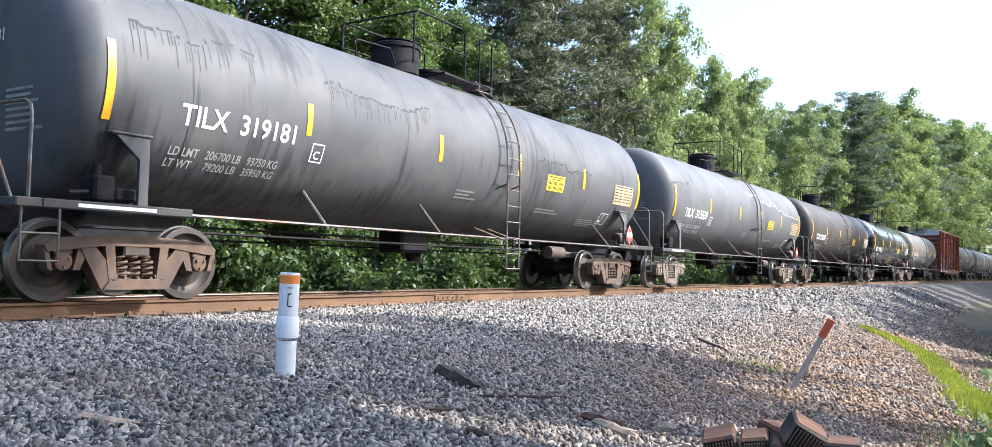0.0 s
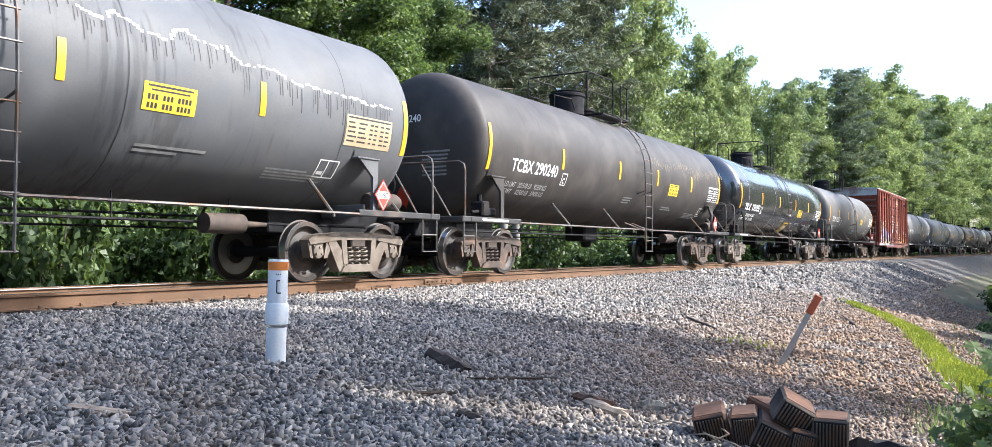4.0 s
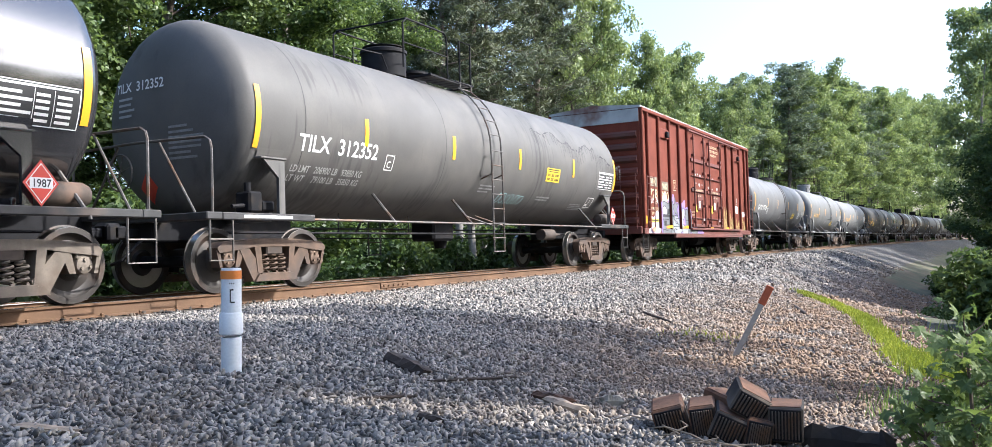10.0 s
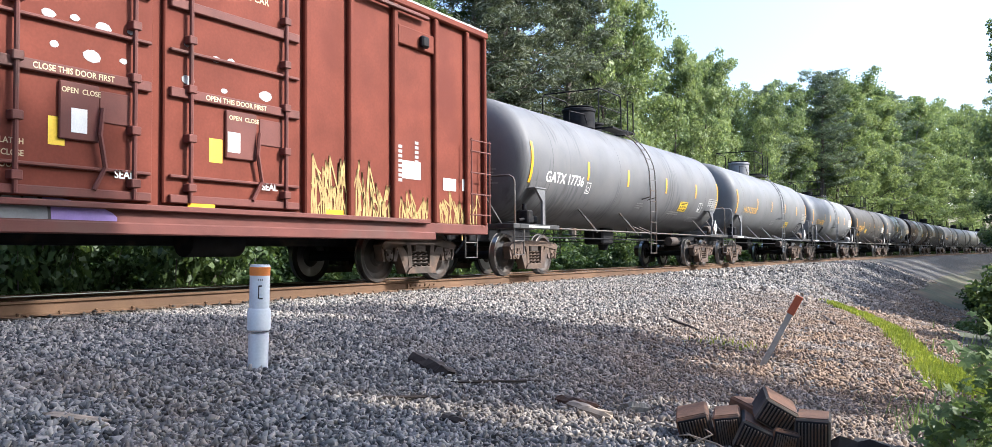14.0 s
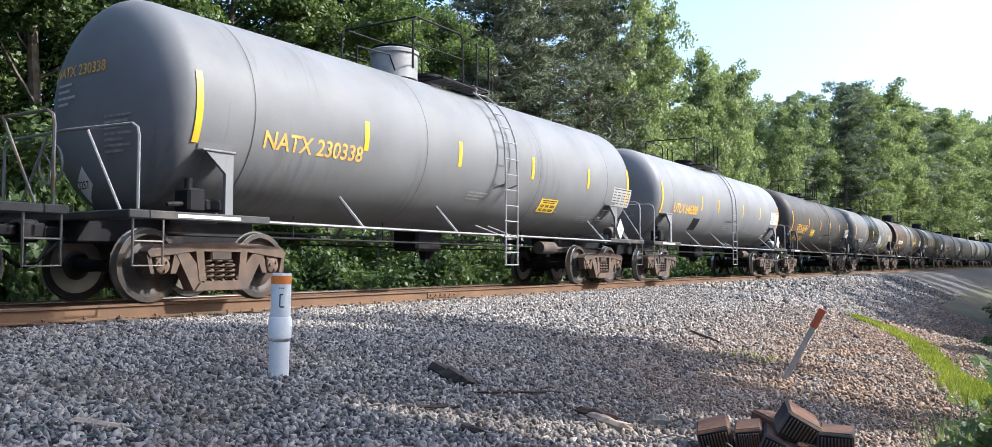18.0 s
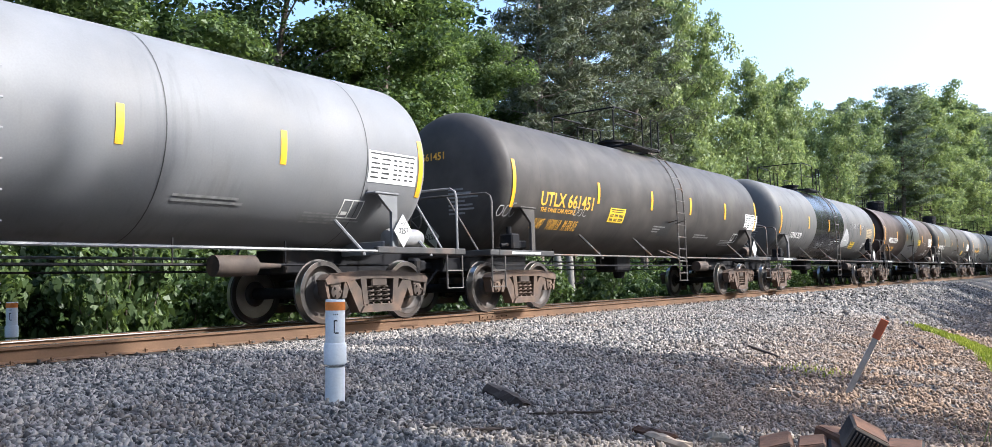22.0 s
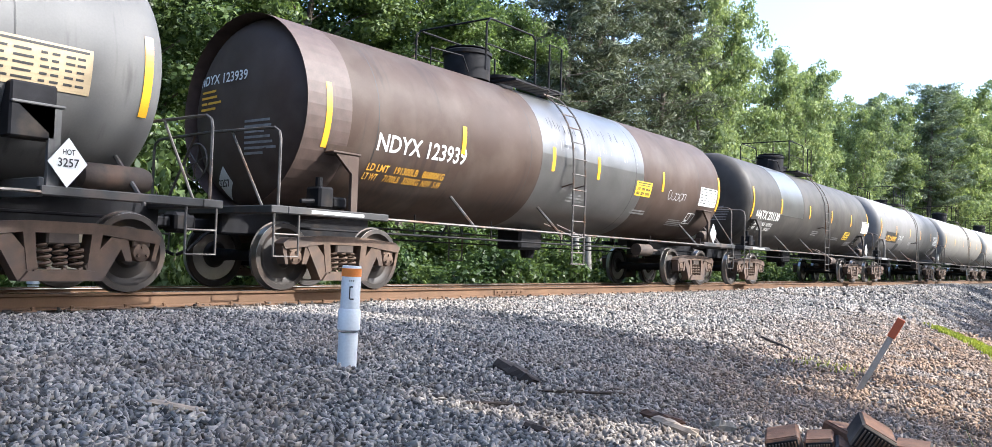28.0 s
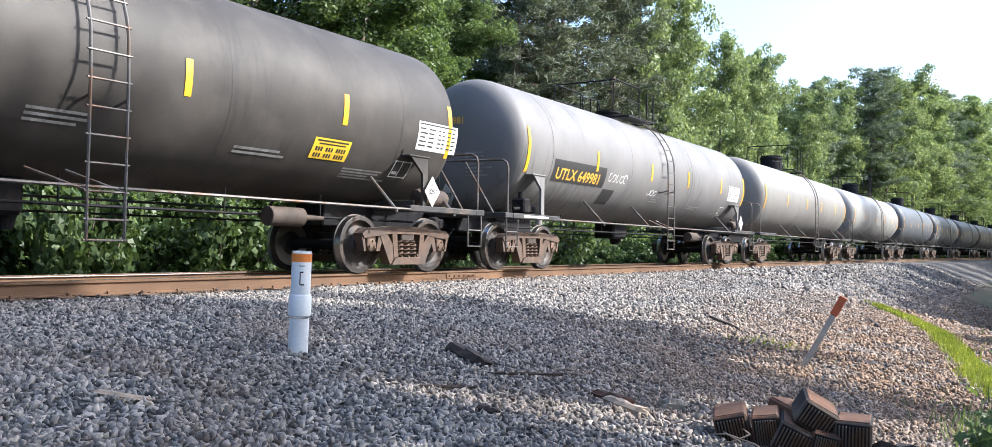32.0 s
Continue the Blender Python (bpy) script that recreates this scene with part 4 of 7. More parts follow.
def tank_car(spec):
    L, R, zc = spec["L"], spec.get("R", 1.46), spec.get("zc", 2.56)
    rng = random.Random(spec["seed"])
    car = empty("tank_car", spec["label"], "tank car", "cars of the freight train")
    half, head = L / 2 - 0.9, spec.get("head", 0.42)
    paint, cast = spec["paint"], spec.get("cast", "frame_rust")
    dark, hand = spec.get("trim", M["black"]), spec.get("hand", M["steel"])
    T = Tank(car, R, zc, half, head)
    tank = part("tank", moved(tank_shell(2 * half, R, head), pose(0, 0, zc)), paint, car, "", True)
    far = spec.get("far", False)
    # welded seams and jacket bands
    for k in spec.get("seams", (-0.36, -0.12, 0.13, 0.34)):
        y = k * L
        part("seam", moved(ring(R + 0.004, y - 0.008, y + 0.008, zc), pose(0, 0, 0)), spec.get("seam", M["ink"]), tank)
    for y0, y1, m, arc in spec.get("bands", ()):
        part("painted_band", ring(R + 0.003, y0, y1, zc, 56, arc), m, tank, "repainted band", True)
    for y in (-L / 2 + 2.0, L / 2 - 2.0):
        truck(car, y, cast)
    # draft sills, end platforms, couplers
    for s in (-1, 1):
        ye = s * (L / 2)
        sill = part("draft_sill", box(-0.32, 0.32, *sorted((ye - s * 0.45, ye - s * 3.2)), 0.74, 1.1, 0.02), M["black"], car)
        part("coupler", COUPLER_MESH, None, car, at=pose(0, ye, 0, 0, 0, 0 if s < 0 else 180))
        if not far:
            part("air_hose", HOSE_MESH, None, car, at=pose(0, ye, 0, 0, 0, 0 if s < 0 else 180))
        part("end_platform", join(box(-1.48, 1.48, *sorted((ye - s * 0.35, ye - s * 0.62)), 1.0, 1.1, 0.012),
                                  box(1.38, 1.48, *sorted((ye - s * 0.62, ye - s * 2.45)), 1.0, 1.1, 0.012), box(-1.48, -1.38, *sorted((ye - s * 0.62, ye - s * 2.45)), 1.0, 1.1, 0.012)), spec.get("sill", SILL), car)
        r = 0.45
        rail = [(1.42, ye - s * 0.5, 1.1), (1.42, ye - s * 0.5, 1.95), (1.39, ye - s * 0.5, 2.05), (1.3, ye - s * 0.5, 2.1), (0.0, ye - s * 0.46, 2.12), (-1.3, ye - s * 0.5, 2.1), (-1.39, ye - s * 0.5, 2.05), (-1.42, ye - s * 0.5, 1.95), (-1.42, ye - s * 0.5, 1.1)]
        er = part("end_railing", tube(rail, 0.02, 6), hand, car, "", True)
        if not far:
            for q in (1, -1):
                part("brace", tube([(q * 1.1, ye - s * 0.5, 1.1), (q * 0.42, ye - s * 0.5, 2.1)], 0.018, 6), hand, er)
                part("step", STEP_MESH, None, car, at=pose(q * 1.45, ye - s * 0.62, 0))
            for q in (1, -1):
                ys, x0, x1 = ye + 1.8 if s < 0 else ye - spec.get("placard_at", 1.9) - 0.12, *sorted((q * 1.37, q * 1.42))
                web = [(ys - 0.36, 1.88), (ys + 0.07, 1.88), (ys + 0.07, 1.06), (ys - 0.05, 1.06), (ys - 0.05, 1.62)]
                part("saddle", join(prism(web, x0, x1), box(*sorted((q * 1.2, q * 1.44)), ys - 0.42, ys + 0.1, 1.88, 1.91, 0.008), box(*sorted((q * 0.2, q * 1.2)), ys - 0.03, ys + 0.03, 1.0, 1.2, 0.01)), paint, car)
                part("saddle_pad", bent(mesh_of("saddle_pad", flat([(-0.26, 0.26, -0.08, 0.08)]), paint, flip=False), T.wrap(ys - 0.15, -24, 0.02, q)), None, car)
    # side handrails with slanted brackets
    for q in (1, -1):
        y0, y1 = -L / 2 + 2.4, L / 2 - 2.4
        hr = part("side_handrail", tube([(q * 1.46, y0, 1.03), (q * 1.46, y1, 1.03)], 0.021, 6), hand, car)
        if q > 0 or not far:
            for k in (0.27, 0.43, 0.82, 0.915):
                y = -L / 2 + k * L
                a, b = T.on(y + 0.02, -45, 0.0, q), (q * 1.46, y + 0.1, 1.0)
                part("bracket", tube([a, b, (q * 1.46, y + 0.1, 0.97)], 0.026, 6), hand, hr)
    # brake pipe and rods under the tank
    part("brake_pipe", join(tube([(0.62, -L / 2 + 1.2, 0.86), (0.62, L / 2 - 1.2, 0.86)], 0.02, 6), tube([(-0.5, -L / 2 + 1.2, 0.8), (-0.5, L / 2 - 1.2, 0.8)], 0.016, 6), *[tube([(0.62, y, 0.84), (0.62, y, 1.2)], 0.012, 5) for y in (-4.2, -2.1, 0.3, 2.6, 4.4)]), M["black"], car)
    if not far:
        part("bottom_outlet", join(box(-0.3, 0.3, -0.7, 0.1, 0.72, 1.2, 0.05), lathe([(0.56, 0.12), (0.72, 0.16), (0.74, 0.2)], 16, "z")), M["black"], car)
        # brake valve, reservoir and hand brake at the leading end, air tank at the other
        yb = -L / 2 + 1.45
        part("brake_valve", join(box(1.0, 1.3, yb - 0.16, yb + 0.1, 1.12, 1.42, 0.03), box(1.05, 1.25, yb + 0.12, yb + 0.4, 1.14, 1.3, 0.03), tube([(1.15, yb - 0.05, 1.4), (1.15, yb - 0.05, 1.55)], 0.05, 10), tube([(1.2, yb - 0.4, 1.2), (1.2, yb - 0.18, 1.22)], 0.03, 8)), M["black"], car, "grimy brake valve on the end platform")
        yr = L / 2 - 1.5
        part("air_reservoir", join(lathe([(yr - 0.42, 0.02), (yr - 0.38, 0.12), (yr - 0.3, 0.15), (yr + 0.3, 0.15), (yr + 0.38, 0.12), (yr + 0.42, 0.02)], 18, "y")), spec.get("tank_air", M["frame_dark"]), car, "", True, pose(1.12, 0, 1.26))
        part("brake_cylinder", moved(lathe([(-0.35, 0.02), (-0.34, 0.14), (0.3, 0.14), (0.34, 0.05), (0.75, 0.03)], 16, "y"), pose(0.75, L / 2 - 4.4, 0.84)), M["frame_dark"], car, "", True)
        bw = part("hand_brake_wheel", tube([(0.26 * math.cos(a), 0, 0.26 * math.sin(a)) for a in (2 * math.pi * i / 20 for i in range(20))], 0.014, 6, True), hand, car, at=pose(-0.55, -L / 2 + 0.62, 1.75))
        part("spokes", join(*[tube([(0, 0, 0), (0.26 * math.cos(a), 0, 0.26 * math.sin(a))], 0.01, 5) for a in (0.3, 1.35, 2.4, 3.45, 4.5, 5.55)]), hand, bw)
    # walkway, housing and railings on top
    yl = spec.get("ladder", 0.52 * L) - L / 2
    yt = yl - 1.0
    zt = zc + R
    deck = part("walkway_frame", tube([(0.86, yt - 0.3, zt), (0.86, yt + 1.35, zt), (-0.86, yt + 1.35, zt), (-0.86, yt - 0.3, zt)], 0.03, 4, True), dark, car)
    for i in range(7):
        for q in (1, -1):
            part("walkway_plank", mesh_slat, None, deck, at=pose(q * 0.62, yt - 0.28 + 0.235 * i, zt - 0.01)) if not far else None
    if spec.get("domed", True):
        dome = part("valve_housing", lathe([(zt - 0.05, 0.44), (zt + 0.4, 0.44), (zt + 0.41, 0.47), (zt + 0.47, 0.47), (zt + 0.5, 0.42), (zt + 0.53, 0.2)], 28, "z"), spec.get("dome", dark), car, "", True, pose(0.05, yt - 0.75, 0))
        part("lid", lathe([(zt + 0.53, 0.42), (zt + 0.545, 0.42), (zt + 0.56, 0.36)], 24, "z"), dark, dome, "", True)
    part("manway", lathe([(zt - 0.05, 0.3), (zt + 0.2, 0.3), (zt + 0.21, 0.35), (zt + 0.26, 0.35), (zt + 0.28, 0.1)], 22, "z"), dark, car, "", True, pose(-0.1, yt + 0.45, 0))
    tall = spec.get("tall", 0.95)
    for q in (1, -1):
        tr = part("top_railing", join(tube([(q * 0.84, yt - 1.2, zt), (q * 0.84, yt - 1.2, zt + tall * 0.9), (q * 0.84, yt - 1.08, zt + tall), (q * 0.84, yt + 0.25, zt + tall), (q * 0.84, yt + 0.35, zt + tall * 0.92), (q * 0.84, yt + 0.38, zt)], 0.02, 6),
                                        tube([(q * 0.84, yt - 1.2, zt + tall * 0.5), (q * 0.84, yt + 0.36, zt + tall * 0.5)], 0.014, 5)), dark, car, "", True)
        part("grab_rail", tube([(q * 0.84, yt + 0.86, zt), (q * 0.84, yt + 0.86, zt + tall * 0.95), (q * 0.84, yt + 1.3, zt + tall * 0.95), (q * 0.84, yt + 1.3, zt)], 0.02, 6), dark, car)
        part("low_rail", tube([(q * 0.5, yt - 2.3, zt - 0.12), (q * 0.5, yt - 2.3, zt + 0.2), (q * 0.55, yt - 1.5, zt + 0.22), (q * 0.6, yt - 1.4, zt - 0.05)], 0.015, 5), dark, car)
    part("top_beam", tube([(-0.84, yt - 1.1, zt + tall), (0.84, yt - 1.1, zt + tall)], 0.018, 6), dark, car)
    # ladders down both sides
    for q in (1, -1):
        def stringer(dy):
            arc = [T.on(yl + dy, a, 0.13, q) for a in (56, 46, 36, 26, 16, 8)]
            return tube([(q * 0.8, yl + dy, zt + 0.05), (q * 0.9, yl + dy, zt - 0.04)] + arc + [(q * (R + 0.14), yl + dy, zc - 0.3), (q * (R + 0.14), yl + dy, 0.45)], 0.019, 6)
        lad = part("ladder", join(stringer(-0.22), stringer(0.22)), hand, car, "", True)
        spots = [T.on(0, a, 0.13, q) for a in (58, 46, 34.5, 23, 11.5)] + [(q * (R + 0.14), 0, zc - 0.02 - 0.3 * i) for i in range(7)]
        spots = [p for p in spots if p[2] > 0.5] + [(q * (R + 0.14), 0, 0.46)]
        for p in spots:
            part("rung", tube([(p[0], yl - 0.26, p[2]), (p[0], yl + 0.26, p[2])], 0.014, 6), hand, lad)
        if not far:
            for dy in (-0.22, 0.22):
                part("stay", tube([(q * (R + 0.14), yl + dy, 0.98), (q * 1.2, yl + dy - 0.5, 1.2)], 0.016, 5), hand, lad)
                part("stay", tube([(q * (R + 0.14), yl + dy, zc - 0.5), T.on(yl + dy, -24, 0.0, q)], 0.016, 5), hand, lad)
    # reflective strips
    strips = [(-L / 2 + 1.28, 0.9, 14)] + [(-L / 2 + k, 0.45, 6) for k in spec.get("strips", (4.3, 7.4, 10.0, 12.8))] + [(L / 2 - 1.36, 0.9, 14)]
    for i, (y, h, deg) in enumerate(strips):
        T.decal("reflective_strip", flat([(0, 0.1, -h, 0)]), M["yellow"], y, deg, out=0.008)
    # lettering and plates
    ink, u = spec.get("ink", M["white"]), -L / 2
    if spec.get("mark"):
        for word in by_gap(fitted(spec["mark"], spec.get("mark_size", 0.36), spec.get("mark_w", 1.95)), 0.09):
            T.decal("reporting_mark", word, ink, u + spec.get("mark_at", 2.2), spec.get("mark_deg", -19.5))
        small = spec.get("small_ink", M["grey_letter"])
        for line, deg in spec.get("lines", ()):
            for word in by_gap(fitted(line, 0.165, 1.72), 0.045):
                T.decal("capacity_mark", word, small, u + spec.get("mark_at", 2.2) - 0.04, deg)
        if not far:
            T.on_head("end_mark", text_shape(spec["mark"], 0.2), ink, -1.05, 0.42)
            for r in range(4):
                T.on_head("end_line", mesh_of("end_line", flat([(0, 0.55 * rng.uniform(0.5, 1), -0.085 * r, 0.035 - 0.085 * r)]), small, flip=False), small, -0.95, 0.3)
            for r in range(7):
                T.on_head("end_notice", mesh_of("end_notice", flat([(0, 0.7 * rng.uniform(0.5, 1), -0.075 * r, 0.035 - 0.075 * r)]), FAINT, flip=False), FAINT, 0.15, -0.2)
    if not far:
        if spec.get("plate_c", True):
            T.decal("plate_mark", flat([(0, 0.24, 0, 0.02), (0, 0.24, 0.26, 0.28), (0, 0.02, 0.02, 0.26), (0.22, 0.24, 0.02, 0.26)]), ink, u + spec.get("mark_at", 2.2) + 2.2, -26)
            T.words("C", 0.17, ink, u + spec.get("mark_at", 2.2) + 2.25, -24, "plate_letter")
        yd = u + spec.get("yellow_at", 11.1)
        ydeg = spec.get("yellow_deg", -20)
    if not far and spec.get("notice", True):
        T.decal("emergency_decal", flat([(0, 0.74, 0, 0.33)]), M["decal_yellow"], yd, ydeg, "yellow emergency notice with dark print", 0.007)
        T.decal("decal_print", flat([(0.05, 0.69, 0.28, 0.305), (0.1, 0.64, 0.235, 0.255)] + [(0.06 + 0.052 * i, 0.095 + 0.052 * i, z, z + 0.065) for z in (0.13, 0.03) for i in range(12) if i not in (3, 7)]), M["ink"], yd, ydeg, out=0.010)
    if not far:
        pan = spec.get("panel", M["white"])
        yp = u + spec.get("panel_at", 14.5)
        T.decal("test_panel", flat([(0, 1.06, 0, 0.47)]), pan, yp, spec.get("panel_deg", -20), "printed test panel with ruled rows", 0.007)
        cells = [(0.03, 1.02, 0.42, 0.445)]
        tall_row = 0.034
        for r in range(5):
            z = 0.05 + 0.07 * r
            if pan is M["ink"]:
                cells += [(0.04, 0.5 if r % 2 else 0.38, z, z + tall_row), (0.54, 0.7, z, z + tall_row), (0.78, 0.96, z, z + tall_row)]
            else:
                cells += [(x, x + w * rng.uniform(0.7, 1.0), z + 0.015, z + 0.04) for x, w in ((0.04, 0.2), (0.27, 0.2), (0.53, 0.09), (0.64, 0.09), (0.78, 0.1), (0.9, 0.11))]
        if pan is M["ink"]:
            cells += [(0.0, 1.06, 0.0, 0.012), (0.0, 1.06, 0.458, 0.47), (0.0, 0.012, 0.012, 0.458), (1.048, 1.06, 0.012, 0.458), (0.515, 0.523, 0.012, 0.41), (0.745, 0.753, 0.012, 0.41)]
        T.decal("panel_print", flat(cells), spec.get("panel_ink", M["ink"]), yp, spec.get("panel_deg", -20), out=0.010)
        T.decal("routing_frame", flat([(0, 0.42, 0, 0.02), (0, 0.42, 0.3, 0.32), (0, 0.02, 0.02, 0.3), (0.4, 0.42, 0.02, 0.3), (0.18, 0.2, 0.02, 0.3), (0.04, 0.16, 0.06, 0.12)]), spec.get("ink2", M["white"]), u + spec.get("route_at", spec.get("panel_at", 14.5) - 0.35), spec.get("route_deg", -43))
        for x, y, deg, rows, w, h, gap in ((0.645 * L, 0, -36, 2, 1.1, 0.04, 0.03), (0.645 * L + 2.1, -0.12, -36, 4, 1.2, 0.03, 0.025), (0.475 * L, 0, -30, 3, 0.7, 0.035, 0.035)):
            for r in range(rows):
                T.decal("stencil_line", flat([(0, w * rng.uniform(0.5, 1.0), y - r * (h + gap), y - r * (h + gap) + h)]), FAINT, u + x, deg)
        for i, m in enumerate(spec.get("patches", ())):
            T.decal("paint_patch", flat([(0, 0.62, 0, 0.42)]), m[0], u + m[1] * L, m[2], out=0.005)
        # placards: a diamond by each end
        hazard = spec.get("placard", M["white"])
        for y, x, z in ((L / 2 - spec.get("placard_at", 1.9), 1.475, 1.34),):
            d = 0.2
            red = hazard is M["red"]
            diamond = lambda k: [(y - d * k, z), (y, z - d * 1.25 * k), (y + d * k, z), (y, z + d * 1.25 * k)]
            pl = part("placard", prism(diamond(1.0), x, x + 0.012), hazard, car, "red diamond placard with a white number box" if red else "white diamond placard with a dark number")
            if red:
                part("placard_border", prism(diamond(0.86), x + 0.012, x + 0.014), M["white"], pl)
                part("placard_field", prism(diamond(0.8), x + 0.014, x + 0.016), hazard, pl)
                part("number_box", box(x + 0.014, x + 0.018, y - 0.13, y + 0.13, z - 0.055, z + 0.06, 0.001), M["white"], pl)
            num = fitted("1987" if red else "3257", 0.12, 0.22)
            num.materials.append(M["ink"])
            part("placard_number", bent(num, lambda p, q: (x + 0.021, y - 0.11 + p, z - 0.04 + q)), None, pl)
            if not red:
                top = fitted("HOT", 0.08, 0.13)
                top.materials.append(M["ink"])
                part("placard_word", bent(top, lambda p, q: (x + 0.021, y - 0.065 + p, z + 0.08 + q)), None, pl)
        T.on_head("head_placard", mesh_of("head_placard", outline_poly([(-0.2, 0), (0, -0.24), (0.2, 0), (0, 0.24)]), hazard, flip=False), hazard, -0.35, -1.02)
        if hazard is M["white"]:
            T.on_head("head_placard_number", text_shape("3257", 0.14), M["ink"], -0.52, -1.07)
        part("sill_print", mesh_of("sill_print", ([(1.484, u + 1.0 + x, 1.03 + z) for x, z in ((0, 0), (0.95, 0), (0.95, 0.04), (0, 0.04))], [(0, 1, 2, 3)]), M["white"], flip=False), None, car)
        for w, deg, y, size, m in spec.get("words", ()):
            T.words(w, size, m, u + y, deg, "notice_line")
    for fn in spec.get("extra", ()):
        fn(T, u, L)
    return car


# ---- train: boxcar ----
def boxcar(L):
    car = empty("boxcar", "brown-red steel boxcar with silver painted letter shapes low on its side", "boxcar", "cars of the freight train")
    y0, y1, xw, zb, zt = -L / 2 + 0.9, L / 2 - 0.78, 1.48, 1.0, 4.72
    brown = mat("boxcar_brown", (0.155, 0.041, 0.025), 0.7, gloss=0.15, var=0.16, scale=1.6, fine=30, dirt=(0.12, 0.03, 0.019), amount=0.3)
    dull = mat("boxcar_dull_brown", (0.12, 0.032, 0.022), 0.7, var=0.2, scale=2, dirt=(0.09, 0.04, 0.03), amount=0.35)
    silver = mat("silver_spray_paint", (0.17, 0.18, 0.19), 0.5, var=0.2, scale=4, bump=0.05)
    lilac = mat("lilac_spray_paint", (0.27, 0.19, 0.46), 0.6, var=0.12, scale=5, bump=0.05)
    straw = mat("straw_spray_paint", (0.4, 0.28, 0.1), 0.6, var=0.25, scale=6, bump=0.05)
    pale = mat("pale_roof_paint", (0.42, 0.43, 0.42), 0.6, var=0.2, scale=2, dirt=(0.16, 0.08, 0.06), amount=0.3)
    cream = mat("cream_lettering", (0.56, 0.46, 0.28), 0.6, var=0.1)
    part("body", box(-xw, xw, y0, y1, zb, zt, 0.02), brown, car)
    part("roof", prism([(-xw - 0.04, zt + 0.003), (xw + 0.04, zt + 0.003), (xw + 0.04, zt + 0.07), (0, zt + 0.2), (-xw - 0.04, zt + 0.07)], y0 - 0.02, y1 + 0.02, "y"), pale, car)
    for i in range(13):
        y = y0 + 0.5 + (y1 - y0 - 1) * i / 12
        part("roof_rib", prism([(-xw, zt + 0.07), (xw, zt + 0.07), (xw, zt + 0.1), (0, zt + 0.235), (-xw, zt + 0.1)], y - 0.05, y + 0.05, "y"), pale, car)
    # the bays of the side, from the leading end
    bays = [(0, 0), (1.04, 0.96), (1.72, 1.47), (2.88, 2.58), (3.98, 3.7), (5.05, 4.8), (6.28, 5.87), (8.62, 8.03), (10.95, 10.45), (12.05, 11.5), (13.15, 12.6), (14.3, 13.78), (15.2, 14.8), (15.86, 15.42), (17, 17)]
    u = lambda k: -L / 2 + float(np.interp(k, [b[0] for b in bays], [b[1] for b in bays]))
    # side posts and sills, both sides
    for s in (1, -1):
        for a, w in ((1.04, 0.09), (1.72, 0.11), (2.88, 0.13), (3.98, 0.11), (5.05, 0.11), (6.28, 0.13), (11.05, 0.12), (12.05, 0.11), (13.15, 0.12), (14.3, 0.11), (15.2, 0.1), (15.86, 0.08)):
            part("side_post", box(*sorted((s * (xw + 0.002), s * (xw + 0.09))), u(a) - w / 2, u(a) + w / 2, zb + 0.02, zt - 0.1, 0.02), brown, car)
        part("top_chord", box(*sorted((s * (xw + 0.001), s * (xw + 0.1))), y0, y1, zt - 0.1, zt + 0.02, 0.02), brown, car)
        part("side_sill", join(box(*sorted((s * (xw + 0.001), s * (xw + 0.07))), y0, y1, 0.84, 1.02, 0.015), box(*sorted((s * (xw + 0.03), s * (xw + 0.12))), u(4.2), u(14.2), 0.72, 0.86, 0.015)), dull, car)
        # plug doors: two leaves with bars, rods and rails
        for a, b in ((6.45, 8.55), (8.7, 10.9)):
            door = part("door", join(box(*sorted((s * (xw + 0.01), s * (xw + 0.06))), u(a), u(b), 1.1, 4.5, 0.015)), brown, car, "plug door with locking bars")
            for k in range(2):
                yy = u(a + (b - a) * (0.15 + 0.7 * k))
                part("locking_bar", join(tube([(s * (xw + 0.13), yy, 1.12), (s * (xw + 0.13), yy, 4.46)], 0.028, 8), *[box(*sorted((s * (xw + 0.05), s * (xw + 0.17))), yy - 0.06, yy + 0.06, z - 0.05, z + 0.05, 0.01) for z in (1.3, 1.9, 2.5, 3.1, 3.7, 4.3)]), dull, door)
            for z, h in ((1.16, 0.05), (1.43, 0.02), (2.44, 0.06), (2.95, 0.02), (3.52, 0.06)):
                part("cross_bar", box(*sorted((s * (xw + 0.055), s * (xw + 0.115))), u(a + 0.06), u(b - 0.06), z - h, z + h, 0.01), dull, door)
            part("lock_box", box(*sorted((s * (xw + 0.056), s * (xw + 0.1))), u((a + b) / 2 - 0.22), u((a + b) / 2 + 0.28), 1.72, 2.34, 0.012), dull, door)
            part("lever", tube([(s * (xw + 0.13), u((a + b) / 2 + 0.3), 2.1), (s * (xw + 0.14), u((a + b) / 2 + 0.26), 1.8), (s * (xw + 0.13), u((a + b) / 2 + 0.34), 1.45), (s * (xw + 0.12), u((a + b) / 2 + 0.2), 1.2)], 0.028, 6), dull, door)
            part("latch_plate", box(*sorted((s * (xw + 0.06), s * (xw + 0.075))), u(b - 0.75), u(b - 0.35), 1.95, 2.3, 0.01), dull, door)
        part("door_track", join(box(*sorted((s * (xw + 0.06), s * (xw + 0.16))), u(6.2), u(14.0), 1.0, 1.07, 0.01), box(*sorted((s * (xw + 0.06), s * (xw + 0.14))), u(6.2), u(14.0), 4.52, 4.58, 0.01)), dull, car)
